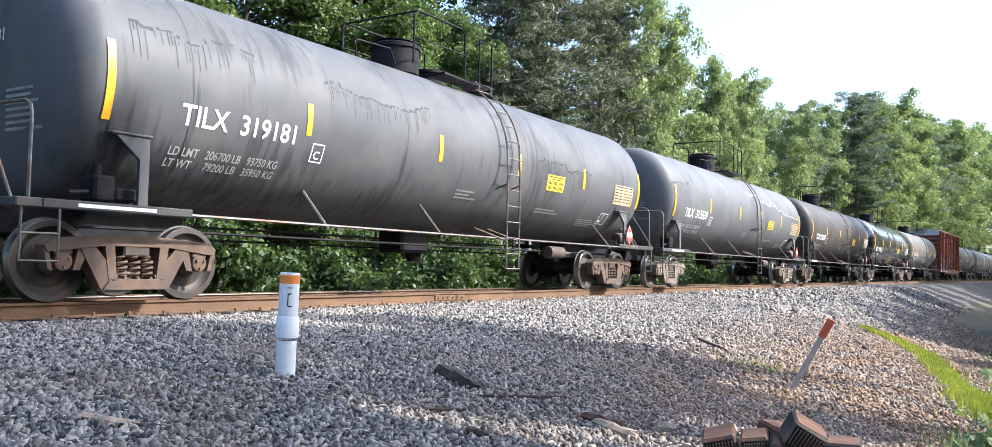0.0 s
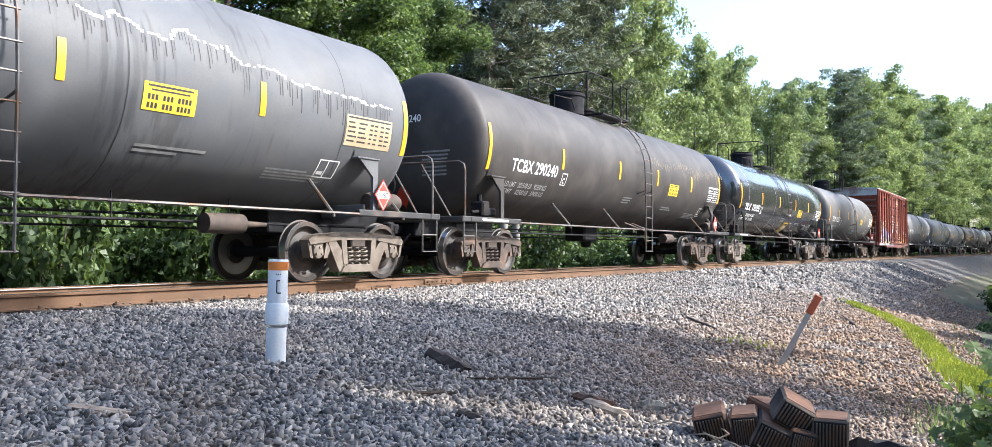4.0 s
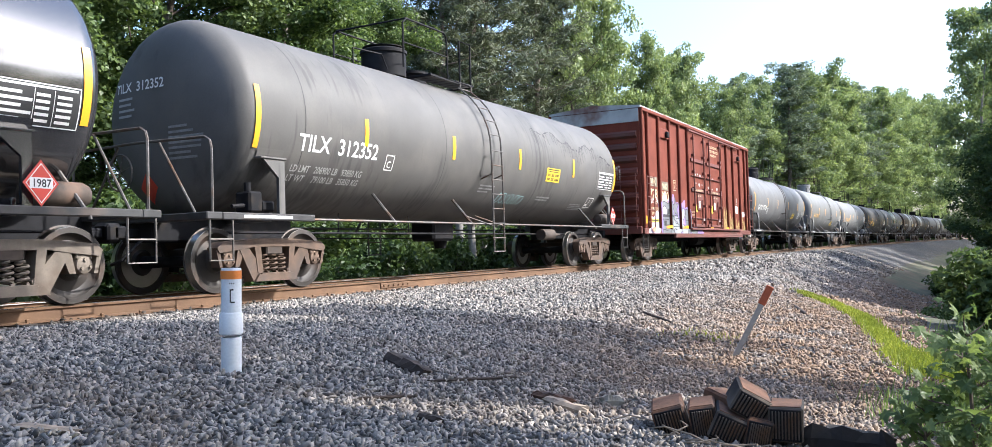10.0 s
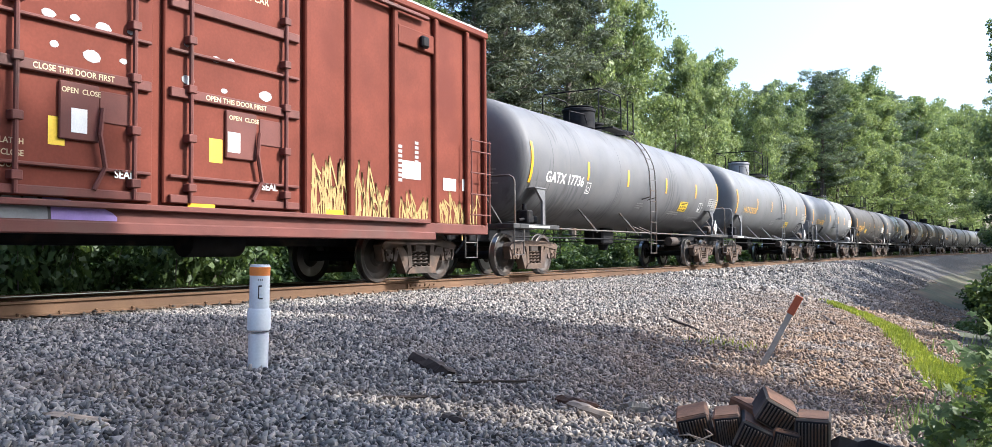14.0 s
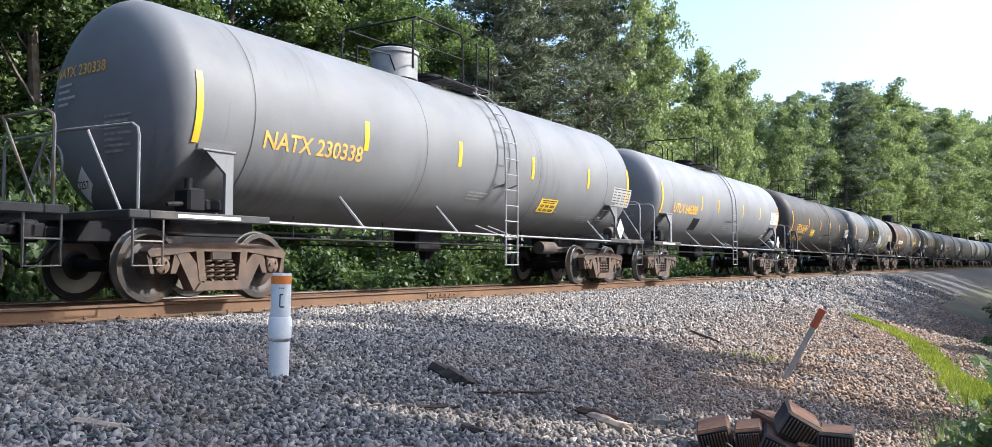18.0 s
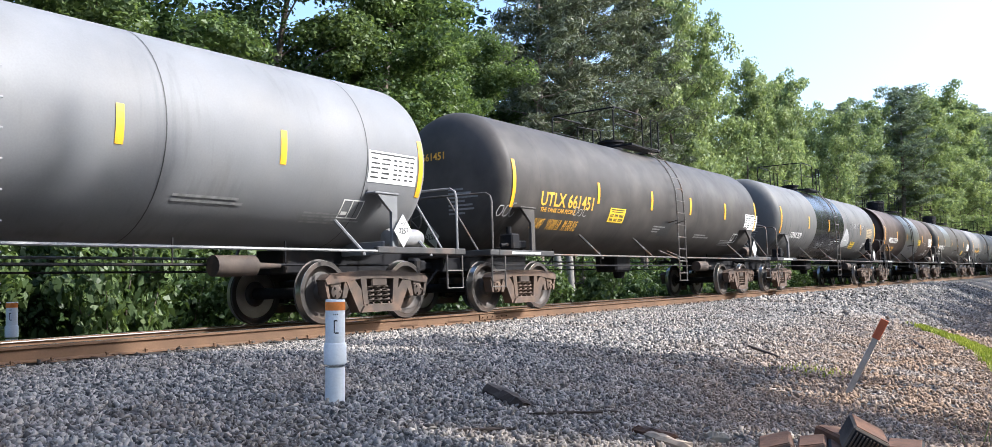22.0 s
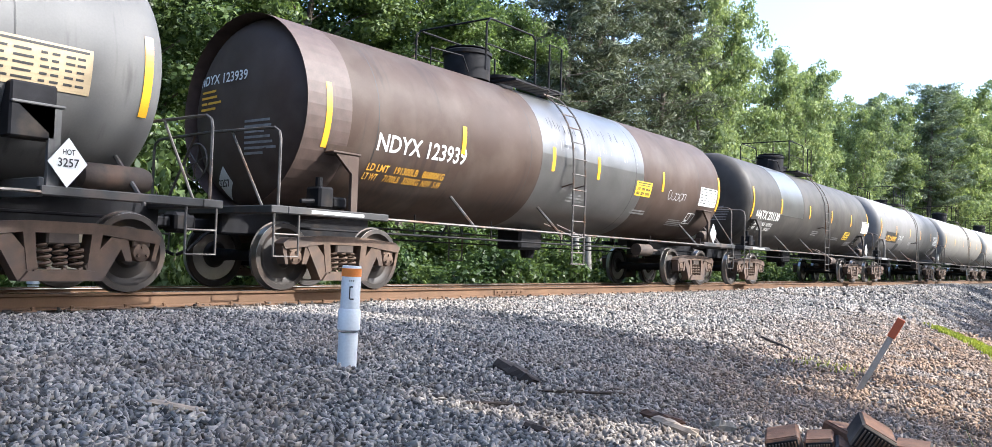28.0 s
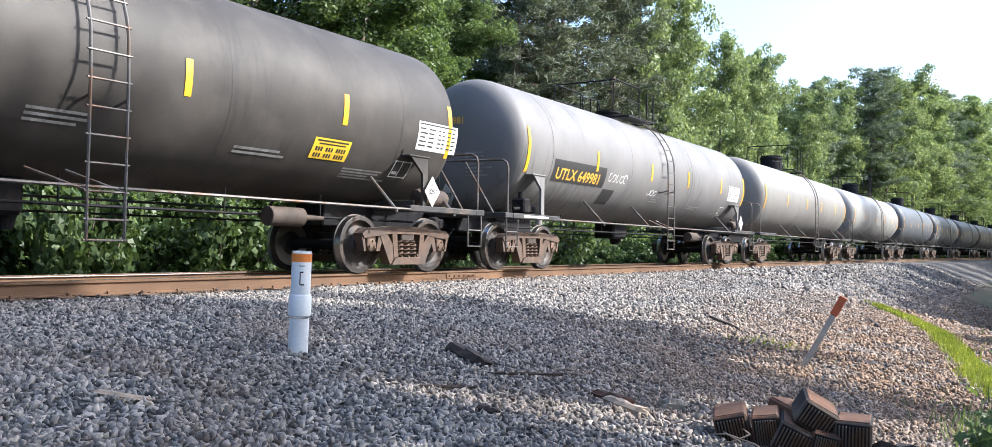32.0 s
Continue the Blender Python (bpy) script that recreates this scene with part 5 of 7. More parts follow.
        for yy, wid in ((1.35, 0.32), (15.45, 0.32)):
            lad = part("side_ladder", join(*[tube([(s * (xw + 0.2), u(yy) + d * wid, 1.05), (s * (xw + 0.2), u(yy) + d * wid, 2.62)], 0.016, 6) for d in (-1, 1)]), dull, car)
            for z in (1.2, 1.58, 1.98, 2.38, 2.58):
                part("rung", tube([(s * (xw + 0.2), u(yy) - wid - 0.04, z), (s * (xw + 0.2), u(yy) + wid + 0.04, z)], 0.014, 6), dull, lad)
            part("step", STEP_MESH, None, car, at=pose(s * (xw - 0.02), u(yy), -0.05))
        for a, b in ((2.97, 3.92), (13.24, 14.24)):
            plate = part("jack_plate", box(*sorted((s * (xw + 0.002), s * (xw + 0.06))), u(a), u(b), 3.98, 4.3, 0.015), brown, car)
            part("pad", box(*sorted((s * (xw + 0.055), s * (xw + 0.16))), u(a + 0.55), u(a + 0.75), 4.02, 4.22, 0.03), M["black"], plate)
    # ends: pressed ribs, pale panel at the top
    for s, ye in ((-1, y0), (1, y1)):
        for i in range(8):
            z = 1.25 + 0.38 * i
            part("end_rib", prism([(ye, z - 0.12), (ye + s * 0.09, z - 0.05), (ye + s * 0.09, z + 0.05), (ye, z + 0.12)], -xw + 0.1, xw - 0.1), dull, car)
        part("end_panel", box(-xw + 0.02, xw - 0.02, *sorted((ye, ye + s * 0.02)), 4.3, 4.7, 0.004), pale, car, "pale patch across the top of the end")
        part("end_sill", box(-xw, xw, *sorted((ye, ye + s * 0.12)), 0.85, 1.08, 0.02), dull, car)
        part("draft_sill", box(-0.3, 0.3, *sorted((ye + s * 0.3, ye - s * 3)), 0.72, 1.0, 0.02), M["black"], car)
        part("coupler", COUPLER_MESH, None, car, at=pose(0, s * L / 2, 0, 0, 0, 0 if s < 0 else 180))
        er = part("end_ladder", join(*[tube([(x, ye + s * 0.14, 1.0), (x, ye + s * 0.14, 2.7)], 0.016, 6) for x in (0.85, 1.35)]), dull, car)
        for z in (1.2, 1.58, 1.98, 2.38, 2.62):
            part("rung", tube([(0.8, ye + s * 0.15, z), (1.4, ye + s * 0.15, z)], 0.014, 6), dull, er)
    part("center_sill", box(-0.3, 0.3, y0 + 2, y1 - 2, 0.62, 0.98, 0.02), M["black"], car)
    part("floor_beams", join(*[box(-1.4, 1.4, y - 0.08, y + 0.08, 0.8, 0.99, 0.01) for y in (-3.6, -1.8, 0, 1.8, 3.6)]), M["black"], car)
    part("brake_reservoir", moved(lathe([(-0.5, 0.05), (-0.45, 0.2), (0.45, 0.2), (0.5, 0.05)], 16, "y"), pose(0.7, 1.4, 0.66)), M["black"], car, "", True)
    for y in (-L / 2 + 2.35, L / 2 - 2.35):
        truck(car, y, "frame_dark")

    def put(name, me, m, y, z, out, label=""):
        me.materials.clear()
        me.materials.append(m)
        for v in me.vertices:
            v.co = (xw + out, u(y + v.co.x), z + v.co.y)
        return part(name, me, None, car, label)

    def blob(cx, cy, r, n=10, squash=1.0, seed=1):
        g = random.Random(seed)
        return [(cx + r * g.uniform(0.85, 1.1) * math.cos(2 * math.pi * i / n), cy + squash * r * g.uniform(0.85, 1.1) * math.sin(2 * math.pi * i / n)) for i in range(n)]

    sheet = lambda pts: mesh_of("sheet", outline_poly(pts), M["white"], flip=False)
    rects = lambda r: mesh_of("rects", flat(r), M["white"], flip=False)
    olive = mat("olive_patch", (0.17, 0.155, 0.11), 0.7, var=0.3, scale=5)
    put("number_patch", rects([(0, 0.86, 0, 0.3)]), olive, 1.86, 2.36, 0.003)
    put("number_patch", rects([(0, 0.82, 0, 0.28)]), olive, 3.03, 2.28, 0.003)
    put("monogram", text_shape("WK", 0.3), cream, 2.05, 2.4, 0.006)
    put("monogram", text_shape("WK", 0.28), cream, 3.25, 2.31, 0.006)
    put("car_number", fitted("728", 0.42, 0.8), cream, 1.9, 1.98, 0.006)
    put("car_number", fitted("270", 0.42, 0.8), cream, 3.05, 1.95, 0.012)
    for line, z in (("LD LMT  212100", 1.6), ("LT WT   73900", 1.44)):
        for word in by_gap(text_shape(line, 0.15), 0.06):
            put("capacity_mark", word, cream, 1.86, z, 0.006)
    put("notice", rects([(0, 0.85, 0.1, 0.2)]), M["decal_yellow"], 1.9, 1.13, 0.012)
    put("notice_print", rects([(0.05, 0.4, 0.13, 0.17), (0.45, 0.8, 0.13, 0.17)]), M["ink"], 1.9, 1.13, 0.015)
    put("reflective_strip", rects([(0, 0.42, 0, 0.24)]), M["yellow"], 1.15, 1.17, 0.004)
    put("round_mark", sheet([(0.06 * math.cos(a), 0.06 * math.sin(a)) for a in (2 * math.pi * i / 16 for i in range(16))]), cream, 1.27, 1.85, 0.004)
    put("clearance_mark", rects([(0, 0.32, 0, 0.02), (0, 0.32, 0.33, 0.35), (0, 0.02, 0.02, 0.33), (0.3, 0.32, 0.02, 0.33)]), cream, 4.4, 2.32, 0.006)
    put("clearance_letter", text_shape("F", 0.18), cream, 4.5, 2.37, 0.006)
    for x, z, w, h in ((7.05, 2.95, 0.22, 0.14), (7.4, 2.98, 0.16, 0.12), (7.7, 2.9, 0.28, 0.2), (8.15, 2.95, 0.12, 0.16), (7.15, 2.66, 0.16, 0.1), (7.55, 2.55, 0.3, 0.22), (8.05, 2.62, 0.14, 0.12), (8.95, 2.98, 0.12, 0.14), (9.35, 2.9, 0.18, 0.12), (9.6, 2.85, 0.16, 0.26), (8.9, 2.52, 0.26, 0.2), (9.5, 2.5, 0.14, 0.16), (10.1, 2.58, 0.3, 0.08)):
        put("worn_patch", sheet(blob(w / 2, h / 2, w * 0.4, 9, 0.6, int(x * 10))), M["grey_letter"], x, z, 0.066, "flaking white paint")
    put("spec_lines", rects([(0, 0.1, -0.08 * i, 0.05 - 0.08 * i) for i in range(8)] + [(0.45, 0.55, 0.1 - 0.08 * i, 0.15 - 0.08 * i) for i in range(8)]), M["grey_letter"], 13.3, 2.25, 0.006)
    put("side_label", rects([(0, 0.36, 0, 0.22)]), M["white"], 14.55, 1.62, 0.012)
    put("side_label", rects([(0, 0.25, 0, 0.22)]), M["white"], 15.1, 1.64, 0.012)
    # sprayed letters over the lower side: on the sheet, over the posts and on the sill
    def shape_of(pts):
        cl = bmesh.new()
        cl.faces.new([cl.verts.new((x, y, 0)) for x, y in pts])
        bmesh.ops.triangulate(cl, faces=cl.faces[:])
        out = bpy.data.meshes.new("spray")
        cl.to_mesh(out)
        cl.free()
        return out

    def clipped(me, x0, x1, z0, z1):
        bm = bmesh.new()
        bm.from_mesh(me)
        for co, no in (((x0, 0, 0), (-1, 0, 0)), ((x1, 0, 0), (1, 0, 0)), ((0, z0, 0), (0, -1, 0)), ((0, z1, 0), (0, 1, 0))):
            bmesh.ops.bisect_plane(bm, geom=bm.verts[:] + bm.edges[:] + bm.faces[:], plane_co=co, plane_no=no, clear_outer=True)
        out = bpy.data.meshes.new("spray")
        bm.to_mesh(out)
        bm.free()
        return out

    def spray(name, me, m, layer, label=""):
        lift = 0.003 + 0.0005 * layer
        for x0, x1, z0, z1, out in [(0.9, 16, 1.02, 4, 0.0)] + [(a - 0.06, a + 0.06, 1.02, 4, 0.09) for a in (1.47, 2.58, 3.7, 4.8, 5.87)] + [(0.9, 16, 0.87, 1.02, 0.07)]:
            one = clipped(me, x0, x1, z0, z1)
            if not one.polygons:
                continue
            one.materials.append(m)
            for v in one.vertices:
                v.co = (xw + out + lift, -L / 2 + v.co.x, v.co.y)
            ob = part(name, one, None, car, label)
            ob["kind"] = "stuff"

    def stroke_shape(pts, w):
        v, f = [], []
        for (xa, ya), (xb, yb) in zip(pts, pts[1:]):
            d = math.hypot(xb - xa, yb - ya) or 1
            ox, oy, ex, ey = -(yb - ya) / d * w / 2, (xb - xa) / d * w / 2, (xb - xa) / d * w * 0.35, (yb - ya) / d * w * 0.35
            n = len(v)
            v += [(xa - ox - ex, ya - oy - ey, 0), (xb - ox + ex, yb - oy + ey, 0), (xb + ox + ex, yb + oy + ey, 0), (xa + ox - ex, ya + oy - ey, 0)]
            f.append((n, n + 1, n + 2, n + 3))
        return mesh_of("strokes", (v, f), M["ink"], flip=False)

    def stroke(pts, w=0.035, m=None, out=0.109, name="sprayed_outline"):
        put(name, stroke_shape(pts, w), m or M["ink"], 0, 0, out)["kind"] = "stuff"

    def rounded(pts, rounds=2):
        """Corners cut back until the outline runs soft."""
        for _ in range(rounds):
            nxt = []
            for (xa, ya), (xb, yb) in zip(pts, pts[1:] + pts[:1]):
                nxt += [(xa * 0.75 + xb * 0.25, ya * 0.75 + yb * 0.25), (xa * 0.25 + xb * 0.75, ya * 0.25 + yb * 0.75)]
            pts = nxt
        return pts

    arcs = lambda cx, cy, r, a0, a1, n=9: [(cx + r * math.cos(radians(a0 + (a1 - a0) * i / n)), cy + r * math.sin(radians(a0 + (a1 - a0) * i / n))) for i in range(n + 1)]
    fog = mat("white_lilac_spray", (0.62, 0.56, 0.68), 0.6, var=0.1, scale=4, bump=0.03)
    pale_silver = mat("pale_silver_spray", (0.36, 0.38, 0.4), 0.5, var=0.18, scale=3, bump=0.05)
    orange_mark = mat("orange_reflector_strip", (0.8, 0.33, 0.03), 0.5, var=0.1)
    star = [(4.29 + r * math.cos(a), 1.73 + 0.95 * r * math.sin(a)) for r, a in ((0.42 if i % 2 == 0 else 0.17, radians(96 + 36 * i)) for i in range(10))]
    for name, pts, m, layer, label in (
            ("sprayed_cloud", rounded([(1.2, 0.8), (1.3, 1.02), (1.58, 1.06), (1.58, 1.34), (1.78, 1.42), (1.98, 1.34), (2.12, 1.5), (2.3, 1.6), (2.52, 1.58), (2.54, 0.8)]), fog, 0, "white sprayed cloud"),
            ("sprayed_cloud", rounded([(2.5, 0.8), (2.46, 1.84), (2.6, 1.92), (2.76, 1.78), (2.9, 1.92), (3.0, 0.8)]), lilac, 0, "lilac sprayed cloud"),
            ("sprayed_cloud", rounded([(3.55, 1.6), (3.5, 1.98), (3.72, 2.12), (3.84, 1.98), (3.98, 2.2), (4.2, 2.2), (4.25, 1.8), (4.5, 1.98), (4.84, 1.86), (4.88, 2.14), (5.02, 2.12), (5.06, 1.84), (5.4, 2.1), (5.5, 1.9), (5.36, 1.7), (5.66, 1.84), (5.9, 1.7), (5.9, 1.44), (6.12, 1.56), (6.2, 1.2), (6.7, 1.14), (7.5, 0.98), (7.5, 0.8), (3.6, 0.8)]), lilac, 1, "lilac sprayed cloud"),
            ("sprayed_cloud", rounded([(2.8, 1.7), (2.98, 2.12), (3.12, 2.24), (3.3, 2.12), (3.54, 1.8)]), fog, 2, "white sprayed dome"),
            ("sprayed_letter", [(2.68, 0.8), (2.7, 1.42), (2.84, 1.52), (2.84, 1.86), (3.1, 1.93), (3.48, 1.86), (3.86, 1.95), (3.92, 1.63), (3.8, 1.4), (3.9, 0.8)], silver, 3, "silver sprayed letter shape"),
            ("sprayed_letter", rounded([(3.88, 0.8), (3.86, 1.3), (3.98, 1.48), (4.7, 1.46), (4.78, 0.8)], 1), pale_silver, 3, "silver sprayed letter shape"),
            ("sprayed_letter", rounded([(4.72, 0.8), (4.72, 1.66), (5.03, 1.84), (5.3, 1.74), (5.52, 1.6), (5.39, 1.48), (5.17, 1.34), (5.0, 1.19), (5.5, 1.14), (5.5, 0.8)], 1), pale_silver, 4, "silver sprayed letter shape"),
            ("sprayed_letter", rounded([(5.48, 0.8), (5.48, 1.3), (5.34, 1.64), (5.62, 1.76), (5.82, 1.66), (5.84, 1.36), (5.8, 0.8)], 1), silver, 5, "silver sprayed letter shape"),
            ("sprayed_letter", rounded([(5.84, 0.8), (5.86, 1.4), (6.06, 1.46), (6.16, 1.22), (6.5, 1.22), (6.7, 1.05), (6.72, 0.8)], 1), silver, 5, "silver sprayed letter shape"),
            ("sprayed_letter", star, silver, 6, "silver sprayed star")):
        spray(name, shape_of(pts), m, layer, label)
        if m in (silver, pale_silver):
            spray("sprayed_outline", stroke_shape(pts + pts[:1], 0.035), M["ink"], layer + 2)
    spray("sprayed_highlight", shape_of(arcs(3.1, 1.5, 0.25, 0, 180) + [(2.85, 1.5)]), fog, 6)
    spray("sprayed_fill", shape_of([(2.68, 1.41), (3.78, 1.4), (3.78, 1.49), (2.68, 1.5)]), M["ink"], 7)
    spray("sprayed_fill", shape_of([(3.4, 1.5), (3.42, 1.68), (3.66, 1.7), (3.64, 1.52)]), M["ink"], 7)
    spray("sprayed_fill", shape_of([(3.02, 1.12), (3.02, 1.28), (3.28, 1.28), (3.26, 1.12)]), M["ink"], 7)
    for ln in (arcs(3.1, 1.5, 0.27, 0, 180), [(2.9, 1.4), (2.95, 1.3), (3.5, 1.33), (3.55, 1.05)], arcs(3.4, 1.0, 0.16, 180, -60), [(3.92, 1.1), (4.72, 1.12)], [(3.98, 1.16), (4.2, 1.4), (4.3, 1.2), (4.5, 1.2), (4.35, 1.38), (4.62, 1.38)], [(4.0, 1.4), (4.6, 1.18)], [(4.0, 0.98), (4.3, 1.04)],
               [(4.9, 1.5), (5.2, 1.36)], [(4.8, 1.1), (4.9, 0.9)], [(5.5, 1.34), (5.8, 1.34)], [(5.6, 1.3), (5.62, 0.95)], arcs(6.35, 1.05, 0.12, 180, 0), [(2.7, 1.0), (3.2, 0.95)], [(3.9, 0.95), (3.6, 1.0)]):
        spray("sprayed_line", stroke_shape(ln, 0.026), M["ink"], 9)
    for x, w in ((3.25, 0.36), (4.96, 0.46)):
        spray("reflective_strip", shape_of([(x, 1.03), (x + w, 1.03), (x + w, 1.12), (x, 1.12)]), orange_mark, 10)
    put("rust_scuff", shape_of(blob(1.95, 0.99, 0.22, 11, 0.4, 3)), mat("pale_rust_scuff", (0.5, 0.2, 0.12), 0.7), 0, 0, 0.112)
    g = random.Random(31)
    for i in range(8):
        x = 1.9 + 0.115 * i
        stroke([(x + g.uniform(-0.02, 0.08), 1.79 + g.uniform(0, 0.2)) for _ in range(5)], 0.018, M["white"], 0.006 + 0.0003 * i, "tag_stroke")
    # straw scrawl behind the doors: loose thin strokes
    g = random.Random(12)
    for x0, x1, n in ((11.15, 12.0, 24), (12.15, 13.05, 22), (13.3, 14.1, 14), (14.4, 15.6, 20)):
        for i in range(n):
            x = x0 + (x1 - x0) * (i + g.random()) / n
            top = 1.05 + g.uniform(0.25, 0.95) * (1.0 if x < 12.6 else 0.65)
            stroke([(x, 1.04), (x + g.uniform(-0.06, 0.06), (1.04 + top) / 2), (x + g.uniform(-0.1, 0.12), top), (x + g.uniform(0.02, 0.16), top - g.uniform(0.1, 0.5))], 0.028, straw, 0.006 + 0.0004 * i, "straw_scrawl")
    put("side_label", rects([(0, 0.5, 0, 0.3)]), M["white"], 13.4, 1.75, 0.012)
    for body, size, x, z, out in (("CLOSE AND LOCK", 0.13, 9.35, 4.18, 0.064), ("BOTH DOORS BEFORE", 0.13, 9.28, 4.02, 0.064), ("MOVING CAR", 0.13, 9.5, 3.86, 0.064), ("CLOSE THIS DOOR FIRST", 0.09, 6.95, 2.41, 0.118), ("OPEN THIS DOOR FIRST", 0.09, 9.25, 2.41, 0.118),
                                  ("OPEN  CLOSE", 0.08, 7.3, 2.22, 0.103), ("OPEN  CLOSE", 0.08, 9.62, 2.22, 0.103), ("UNLATCH", 0.085, 6.5, 1.62, 0.064), ("TO CLOSE", 0.085, 6.5, 1.5, 0.064), ("1 DOOR", 0.085, 6.5, 1.38, 0.064), ("PLATE", 0.075, 4.44, 2.56, 0.006)):
        put("door_lettering", text_shape(body, size), cream, x, z, out)
    for x in (7.62, 9.8):
        put("seal_mark", text_shape("SEAL", 0.13), M["white"], x + 0.35, 1.35, 0.115)
        put("door_label", rects([(0, 0.2, 0, 0.26)]), M["white"], x - 0.2, 1.8, 0.104)
        put("door_label", rects([(0, 0.2, 0, 0.3)]), M["decal_yellow"], x - 0.45, 1.65, 0.064)
    for y in (3.5, 5.4, 9.0, 11.4):
        put("reflective_strip", rects([(0, 0.4, 0, 0.1)]), M["yellow"], y, 1.04, 0.112)
    return car


# ---- train: the cars in their order ----
GREY = lambda n, c, **k: tank_paint(n, c, **k)
BRIGHT = mat("bare_silver_patch", (0.19, 0.186, 0.18), 0.3, 0.6, var=0.16, scale=1.5, bump=0.0)
BLACKBAND = mat("fresh_black_patch", (0.012, 0.012, 0.014), 0.22, var=0.2, scale=1.5, bump=0.0)
PALEHAND = mat("pale_handrail", (0.22, 0.22, 0.22), 0.5, var=0.15)
DARKHAND = mat("dark_handrail", (0.05, 0.05, 0.052), 0.5, var=0.2)
TAN = mat("faded_yellow_panel", (0.42, 0.33, 0.2), 0.6, var=0.15)


def scrawl(colour, y, deg, n, h=0.3):
    """A sprayed tag: looping, slanting strokes that cannot be read."""
    def add(T, u, L):
        rng = random.Random(int(y * 10))
        v, f = [], []
        for i in range(n):
            x, w, a0, up = i * 0.2, rng.uniform(0.13, 0.2), rng.uniform(0, 6.28), rng.uniform(0.7, 1.0)
            turn, lean = rng.uniform(3.6, 6.6) * rng.choice((-1, 1)), rng.uniform(0.1, 0.35)
            pts = []
            for k in range(15):
                a = a0 + turn * k / 14
                py = h * up * (0.5 + 0.5 * math.sin(a)) * (1 + 0.08 * math.sin(3 * a))
                pts.append((x + w * (0.5 + 0.5 * math.cos(a)) + lean * py, py))
            for (xa, ya), (xb, yb) in zip(pts, pts[1:]):
                d = math.hypot(xb - xa, yb - ya) or 1
                ox, oy = -(yb - ya) / d * 0.009, (xb - xa) / d * 0.009
                k = len(v)
                v += [(xa - ox, ya - oy, 0), (xb - ox, yb - oy, 0), (xb + ox, yb + oy, 0), (xa + ox, ya + oy, 0)]
                f.append((k, k + 1, k + 2, k + 3))
        T.decal("sprayed_tag", (v, f), colour, u + y, deg, "loose sprayed tag")["kind"] = "stuff"
    return add


def smear(y0, y1, deg, n, colour, fall=0.0):
    """A jagged scrape along the shell with fine dark runs below it; fall: how far it sinks on its way."""
    def add(T, u, L):
        rng = random.Random(n)
        line, runs, x, level, aim = [], [], y0, 0.0, 0.0
        while x < y1:
            if rng.random() < 0.16:
                aim = rng.uniform(-0.16, 0.16)
            want = aim - fall * (x - y0) / (y1 - y0)
            step = (want - level) * 0.3 + rng.uniform(-0.03, 0.03)
            thick = rng.uniform(0.008, 0.03) + abs(step)
            if rng.random() < 0.8:
                line.append((x - y0, x - y0 + 0.045, min(level, level + step), min(level, level + step) + thick))
            level += step
            if rng.random() < 0.6:
                w = rng.uniform(0.006, 0.016)
                runs.append((x - y0, x - y0 + w, level - rng.uniform(0.08, 0.42), level - rng.uniform(0.0, 0.05)))
            x += 0.045
        T.decal("scrape", flat(line), colour, u + y0, deg, "jagged scrape in the paint", 0.004)["kind"] = "stuff"
        T.decal("dark_run", flat(runs), SOOT, u + y0, deg, "fine dark runs below the scrape", 0.003)["kind"] = "stuff"
    return add


def scuff(y0, y1, deg, n, colour, seed):
    """A belt of fine upright scratches."""
    def add(T, u, L):
        g = random.Random(seed)
        for k in range(4):
            rows = []
            for _ in range(n // 4):
                x, h = g.uniform(0, y1 - y0), g.uniform(0.05, 0.26)
                z = g.gauss(0, 0.04) + 0.06 * math.sin(x * 2.1 + seed)
                rows.append((x, x + g.uniform(0.006, 0.02), z - h / 2, z + h / 2))
            T.decal("scuff", flat(rows), colour, u + y0, deg, "", 0.003 + 0.0005 * k)["kind"] = "stuff"
    return add


